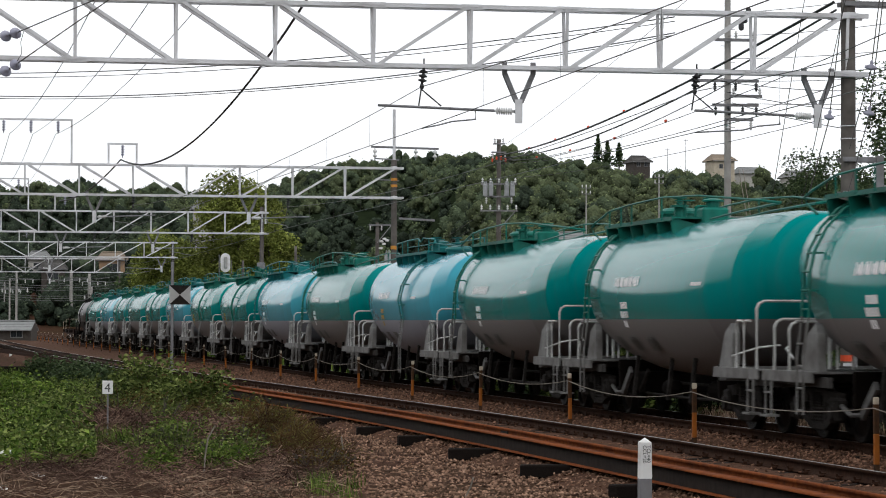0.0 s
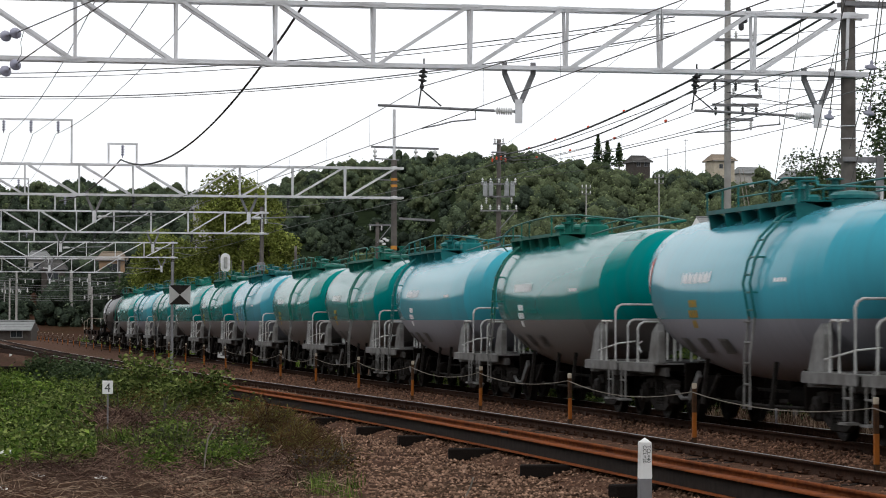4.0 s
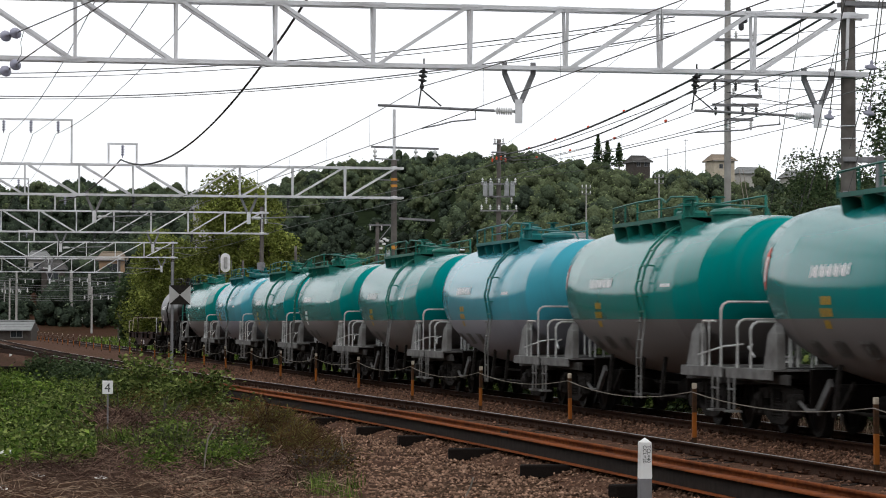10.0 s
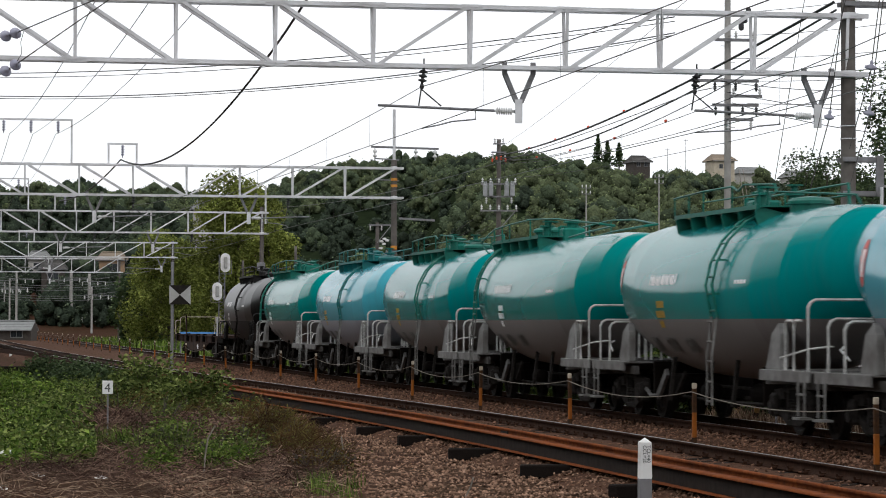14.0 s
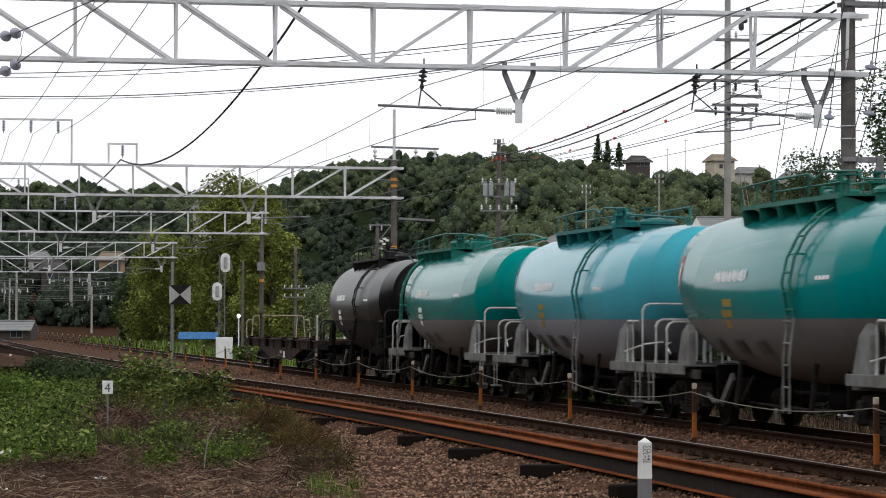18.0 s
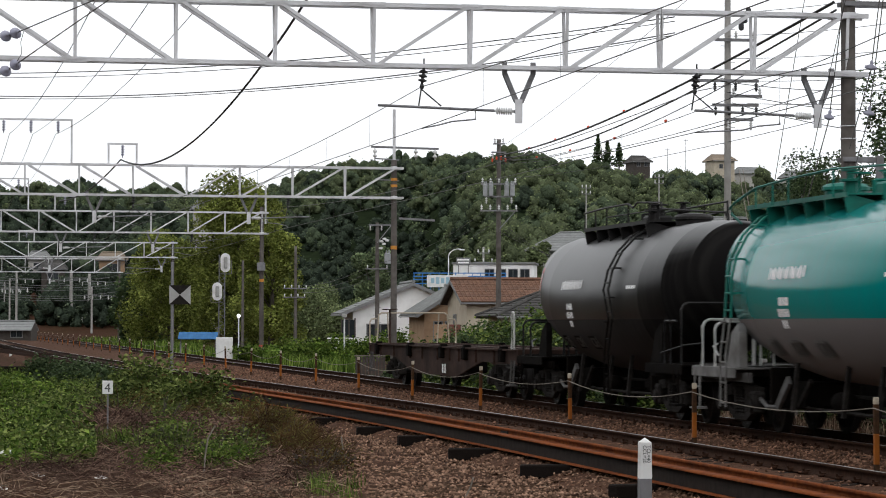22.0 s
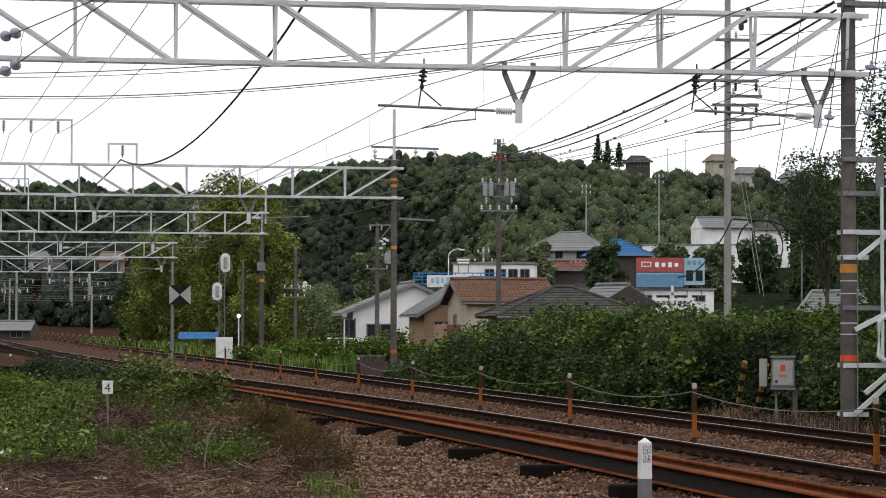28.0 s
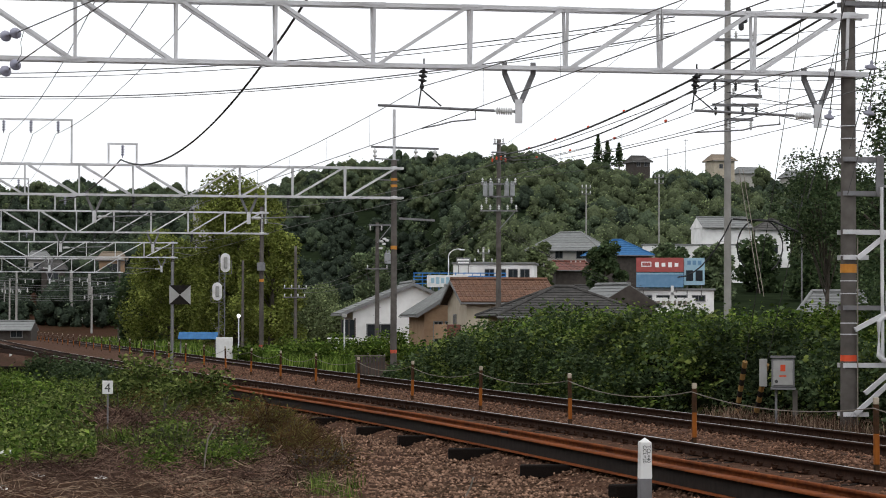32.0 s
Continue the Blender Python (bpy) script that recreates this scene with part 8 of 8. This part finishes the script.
for side, dist, z in ((-0.1565, 37.5, 0.03), (-0.1430, 40.5, 0.05), (-0.1530, 43.5, 0.25), (-0.1200, 40.0, 0.02)):
    q = Vector((side * dist, dist, ground_z(side * dist, dist) + z))
    leaves("white_scrap", [q + Vector((random.gauss(0, 0.05), random.gauss(0, 0.05), random.gauss(0, 0.02))) for k in range(9)], 0.07, M["white_paint"], ob)
tagged(ob, "low broad-leaved green weeds on the verge", "weeds", "weeds", "stuff")


def twigs(name, spots, length, width, material, label, rise=0.3):
    """Thin dry stems lying and leaning every way."""
    c = np.asarray(spots, float)
    n = len(c)
    ln = length * RNG.uniform(0.4, 1.4, n)[:, None]
    a = RNG.uniform(0, 2 * np.pi, n)
    d = np.stack([np.cos(a), np.sin(a), RNG.normal(0.12, rise, n)], 1)
    d /= np.linalg.norm(d, axis=1)[:, None]
    side = np.cross(d, np.array([0.15, -0.9, 0.4]))
    side /= np.linalg.norm(side, axis=1)[:, None] + 1e-9
    side *= width * RNG.uniform(0.5, 1.4, n)[:, None]
    bow = RNG.normal(0, 0.10, (n, 3)) * ln
    p0, p1, p2 = c - d * ln / 2, c + bow, c + d * ln / 2
    v = np.stack([p0 - side, p0 + side, p1 + side, p1 - side, p2 + side * 0.5, p2 - side * 0.5], 1).reshape(-1, 3)
    i = np.arange(n)[:, None] * 6
    f = np.concatenate([i + np.array([[0, 1, 2, 3]]), i + np.array([[3, 2, 4, 5]])], 1).reshape(-1, 4)
    return tagged(quick(name, v, f, material), label, "dry stems", "weeds", "stuff")


def heap(n, side, dist, w, h):
    """Places in a loose heap on the verge."""
    cx, cy, cz = side * dist, dist, ground_z(side * dist, dist)
    out = []
    for k in range(n):
        a, b = random.gauss(0, 0.5), random.gauss(0, 0.5)
        out.append((cx + a * w, cy + b * w * 1.6, cz + h * random.random() * math.exp(-a * a - b * b)))
    return out


twigs("dry_stems", [(x, y, z + 0.02 + random.random() ** 2 * 0.16) for x, y, z in field(3000, 34, 53, -0.165, -0.035, clear, 1.15)], 0.34, 0.005, M["dry"], "tangle of dry brown stems on the ground", 0.25)
twigs("dead_twigs", [(x, y, z + 0.03 + random.random() * 0.2) for x, y, z in field(5200, 38, 60, -0.150, -0.04, clear, 1.0)], 0.40, 0.0042, M["twig"], "dark dead twigs strewn over the soil", 0.5)
twigs("dead_twigs", heap(2200, -0.113, 51, 1.0, 0.65) + heap(1200, -0.087, 52, 1.0, 0.6) + heap(900, -0.075, 50, 0.8, 0.55) + heap(900, -0.099, 50, 0.9, 0.5) + heap(700, -0.122, 56, 0.8, 0.6), 0.5, 0.006, M["twig"], "heap of dark dead twigs in the weeds", 0.55)
twigs("dry_stems", heap(1100, -0.0600, 50, 0.9, 0.8) + heap(700, -0.0500, 47, 0.7, 0.6) + heap(500, -0.0680, 54, 0.7, 0.9) + heap(400, -0.083, 54, 0.9, 0.8) + heap(600, -0.105, 58, 1.1, 0.9), 0.42, 0.005, M["red_leaf"], "thicket of red-brown dead stems among the weeds", 0.9)
blades("grass", [p for c in field(7, 36.0, 39, -0.048, -0.030, clear) for p in [(c[0] + random.gauss(0, 0.10), c[1] + random.gauss(0, 0.2), c[2]) for k in range(45)]], 0.26, 0.006, M["leaf_bright"], "fresh green grass tufts in the gravel", 0.5)
blades("grass", field(6000, 120, 200, -0.085, -0.03, lambda x, y: x * CP + y * SP > 17.2, 1.0), 0.7, 0.03, M["leaf_bright"], "tall weeds beyond the far track", 0.4)
blades("grass", field(5000, 190, 300, -0.135, -0.085, lambda x, y: x * CP + y * SP > 16.6, 1.0), 0.8, 0.05, M["leaf_bright"], "tall weeds beyond the far track", 0.4)
blades("dry_grass", [tr(RP + random.uniform(-4, 6), random.uniform(16.5, 17.6), -0.48) for k in range(2200)], 0.42, 0.007, M["dry"], "straw-coloured dry grass at the pole's foot", 0.5)
blades("grass", [tr(random.uniform(44, 112), random.uniform(16.5, 17.2), -0.5) for k in range(1500)], 0.26, 0.012, M["leaf_dark"], "weeds along the foot of the bank", 0.5)


def shrub(place, height, spread, n, leaf, mat, label, stems=16):
    s = root("shrub", Matrix.Translation(place), label, "shrub", "shrubs")
    n, leaf = int(n * 1.9), leaf * 0.7
    pts = []
    for k in range(stems):
        a = random.uniform(0, 6.28)
        q = spread * math.sqrt(random.random())
        top = Vector((q * math.cos(a), q * math.sin(a), height * random.uniform(0.55, 1.0) * (1 - 0.35 * (q / spread) ** 2)))
        foot = Vector((top.x * 0.25, top.y * 0.25, -0.1))
        mid = foot.lerp(top, 0.5) + Vector((0, 0, 0.12 * height))
        bm = BM()
        pipe(bm, (foot, mid, top), 0.009, 4)
        part("stem", bm, M["bark"], s)
        for j in range(n // stems):
            t = random.uniform(0.25, 1.02)
            p = foot.lerp(mid, t * 2) if t < 0.5 else mid.lerp(top, t * 2 - 1)
            g = 0.10 + 0.10 * spread
            pts.append(p + Vector((random.gauss(0, g), random.gauss(0, g), random.gauss(0, 0.6 * g))))
    leaves("foliage", pts, leaf, M[mat], s, tilt=0.7, aspect=1.6)["kind"] = "stuff"
    return s


def verge(side, dist):
    """side: metres across for every metre of distance."""
    x = side * dist
    return (x, dist, ground_z(x, dist))


shrub(verge(-0.1030, 59), 1.85, 0.95, 2300, 0.105, "leaf_light", "tall thin pale-green shrub on the verge", 20)
shrub(verge(-0.1000, 62), 1.5, 0.7, 700, 0.08, "leaf", "thin leafy green shrub on the verge", 16)
shrub(verge(-0.0830, 58), 1.3, 0.8, 1300, 0.095, "leaf_light", "thin pale-green shrub on the verge", 12)
shrub(verge(-0.0735, 57), 0.98, 0.6, 480, 0.08, "leaf_light", "thin pale-green shrub on the verge", 10)
shrub(verge(-0.0590, 53), 0.62, 0.45, 240, 0.055, "leaf_light", "yellowing weeds on the verge", 10)
shrub(verge(-0.1230, 68), 1.0, 0.7, 520, 0.07, "leaf_light", "thin green shrub on the verge", 14)
shrub(verge(-0.1280, 88), 1.15, 0.85, 2300, 0.12, "leaf_dark", "rounded dark green shrub on the verge", 18)
shrub(verge(-0.1390, 92), 1.15, 0.8, 2000, 0.12, "leaf_dark", "dark green shrub on the verge", 16)
shrub(verge(-0.1190, 90), 0.9, 0.6, 900, 0.11, "leaf_dark", "low dark green shrub on the verge", 12)
shrub(verge(-0.1506, 70), 0.9, 1.0, 1300, 0.10, "leaf_bright", "low bright green weeds on the verge", 18)
shrub(verge(-0.1400, 62), 0.8, 0.9, 1000, 0.09, "leaf_light", "low pale green weeds on the verge", 16)
shrub(verge(-0.1506, 53), 0.55, 0.9, 900, 0.07, "leaf_bright", "low bright green weeds on the verge", 16)
for side, dist, h, w, mat in ((-0.1120, 60, 0.95, 0.8, "red_leaf"), (-0.0960, 57, 0.85, 0.8, "red_leaf"), (-0.0727, 54, 0.8, 0.7, "red_leaf"), (-0.0600, 52, 0.75, 0.6, "red_leaf"), (-0.1230, 58, 0.75, 0.8, "red_leaf"), (-0.0680, 49, 0.55, 0.5, "red_leaf"), (-0.0540, 49, 0.55, 0.45, "red_leaf"), (-0.0447, 42, 0.42, 0.4, "red_leaf"), (-0.0387, 43, 0.4, 0.4, "red_leaf")):
    shrub(verge(side, dist), h, w, 520, 0.042, mat, "reddish-brown dying weeds on the verge", 26)
for side, dist, h, w, n in ((-0.0940, 47, 0.6, 0.5, 360), (-0.0700, 47, 0.6, 0.45, 320), (-0.1060, 47, 0.55, 0.5, 300), (-0.0790, 45, 0.5, 0.4, 260), (-0.1010, 54, 0.9, 0.6, 420), (-0.0900, 55, 0.85, 0.6, 420), (-0.0800, 53, 0.7, 0.5, 260), (-0.1140, 57, 0.9, 0.6, 420), (-0.0660, 55, 0.75, 0.5, 240), (-0.0620, 47, 0.4, 0.4, 150), (-0.0860, 46, 0.4, 0.4, 160)):
    shrub(verge(side, dist), h, w, n, 0.06, "leaf_light", "thin olive weeds among dead stems", 16)
for side, dist, h, w, n in ((-0.0950, 48, 0.62, 0.30, 420), (-0.0880, 50, 0.6, 0.30, 260), (-0.0985, 41.5, 0.42, 0.26, 300), (-0.0765, 42, 0.46, 0.34, 360), (-0.0700, 44, 0.36, 0.26, 200), (-0.1080, 43, 0.22, 0.2, 120)):
    shrub(verge(side, dist), h, w, n * 2, 0.05, "leaf_bright", "fresh green sprig in the dry weeds", 9)
for side, dist, pts in ((-0.0843, 39.8, ((0, 0), (0.02, 0.35), (0.06, 0.62), (0.16, 0.80))), (-0.0343, 43, ((0, 0), (-0.03, 0.25), (-0.06, 0.5))), (0.0082, 36.2, ((0, 0), (0.06, 0.12), (0.10, 0.25)))):
    x, y, z = verge(side, dist)
    bm = BM()
    pipe(bm, [(x + a, y, z + b) for a, b in pts], 0.012, 6)
    tagged(link("dry_stalk", bm, M["rope"]), "pale bent dry stalk standing in the gravel", "stalk", "dry stalks")
for x, y, h, w in ((-5.6, 140, 1.7, 1.3), (-4.3, 150, 2.0, 1.4), (-2.4, 150, 1.9, 1.3), (-7.4, 150, 1.5, 1.5), (-9.5, 150, 1.3, 1.6), (-1.0, 142, 1.5, 1.2)):
    shrub(on_ground(x, y), h, w, 1300, 0.17, "leaf_bright", "bushy green weeds before the white house", 14)


# ---- what moves: the train rolls by, slowing a little ----
def gone(t):
    """Metres the train has moved at t seconds."""
    if t <= 11:
        return 7.963 * t
    q = min(t, 25) - 11
    s = 7.963 * 11 + 7.963 * q - 0.394 * q * q / 28
    return s + 7.569 * max(0, t - 25)


LORRY_Z = 6.2


def motions():
    for ob, start in TRAIN:
        rows = [(t, line_pose(start - gone(t), D_FAR)) for t in range(33)]
        walk(ob, rows)
    walk(lorry, [(t, pose(-18.4 + 6.9 * (t - 29.2), 505, LORRY_Z)) for t in (0, 8, 16, 24, 28, 30, 32)])
    spin = [(i / 15, -gone(i / 15) / 0.43) for i in range(481)]
    for ob, start in TRAIN:
        for p in ob.children_recursive:
            if p.name.startswith("wheelset"):
                at = p.matrix_basis.translation.copy()
                walk(p, [(t, Matrix.Translation(at) @ Matrix.Rotation(-a, 4, 'Y')) for t, a in spin])


motions()
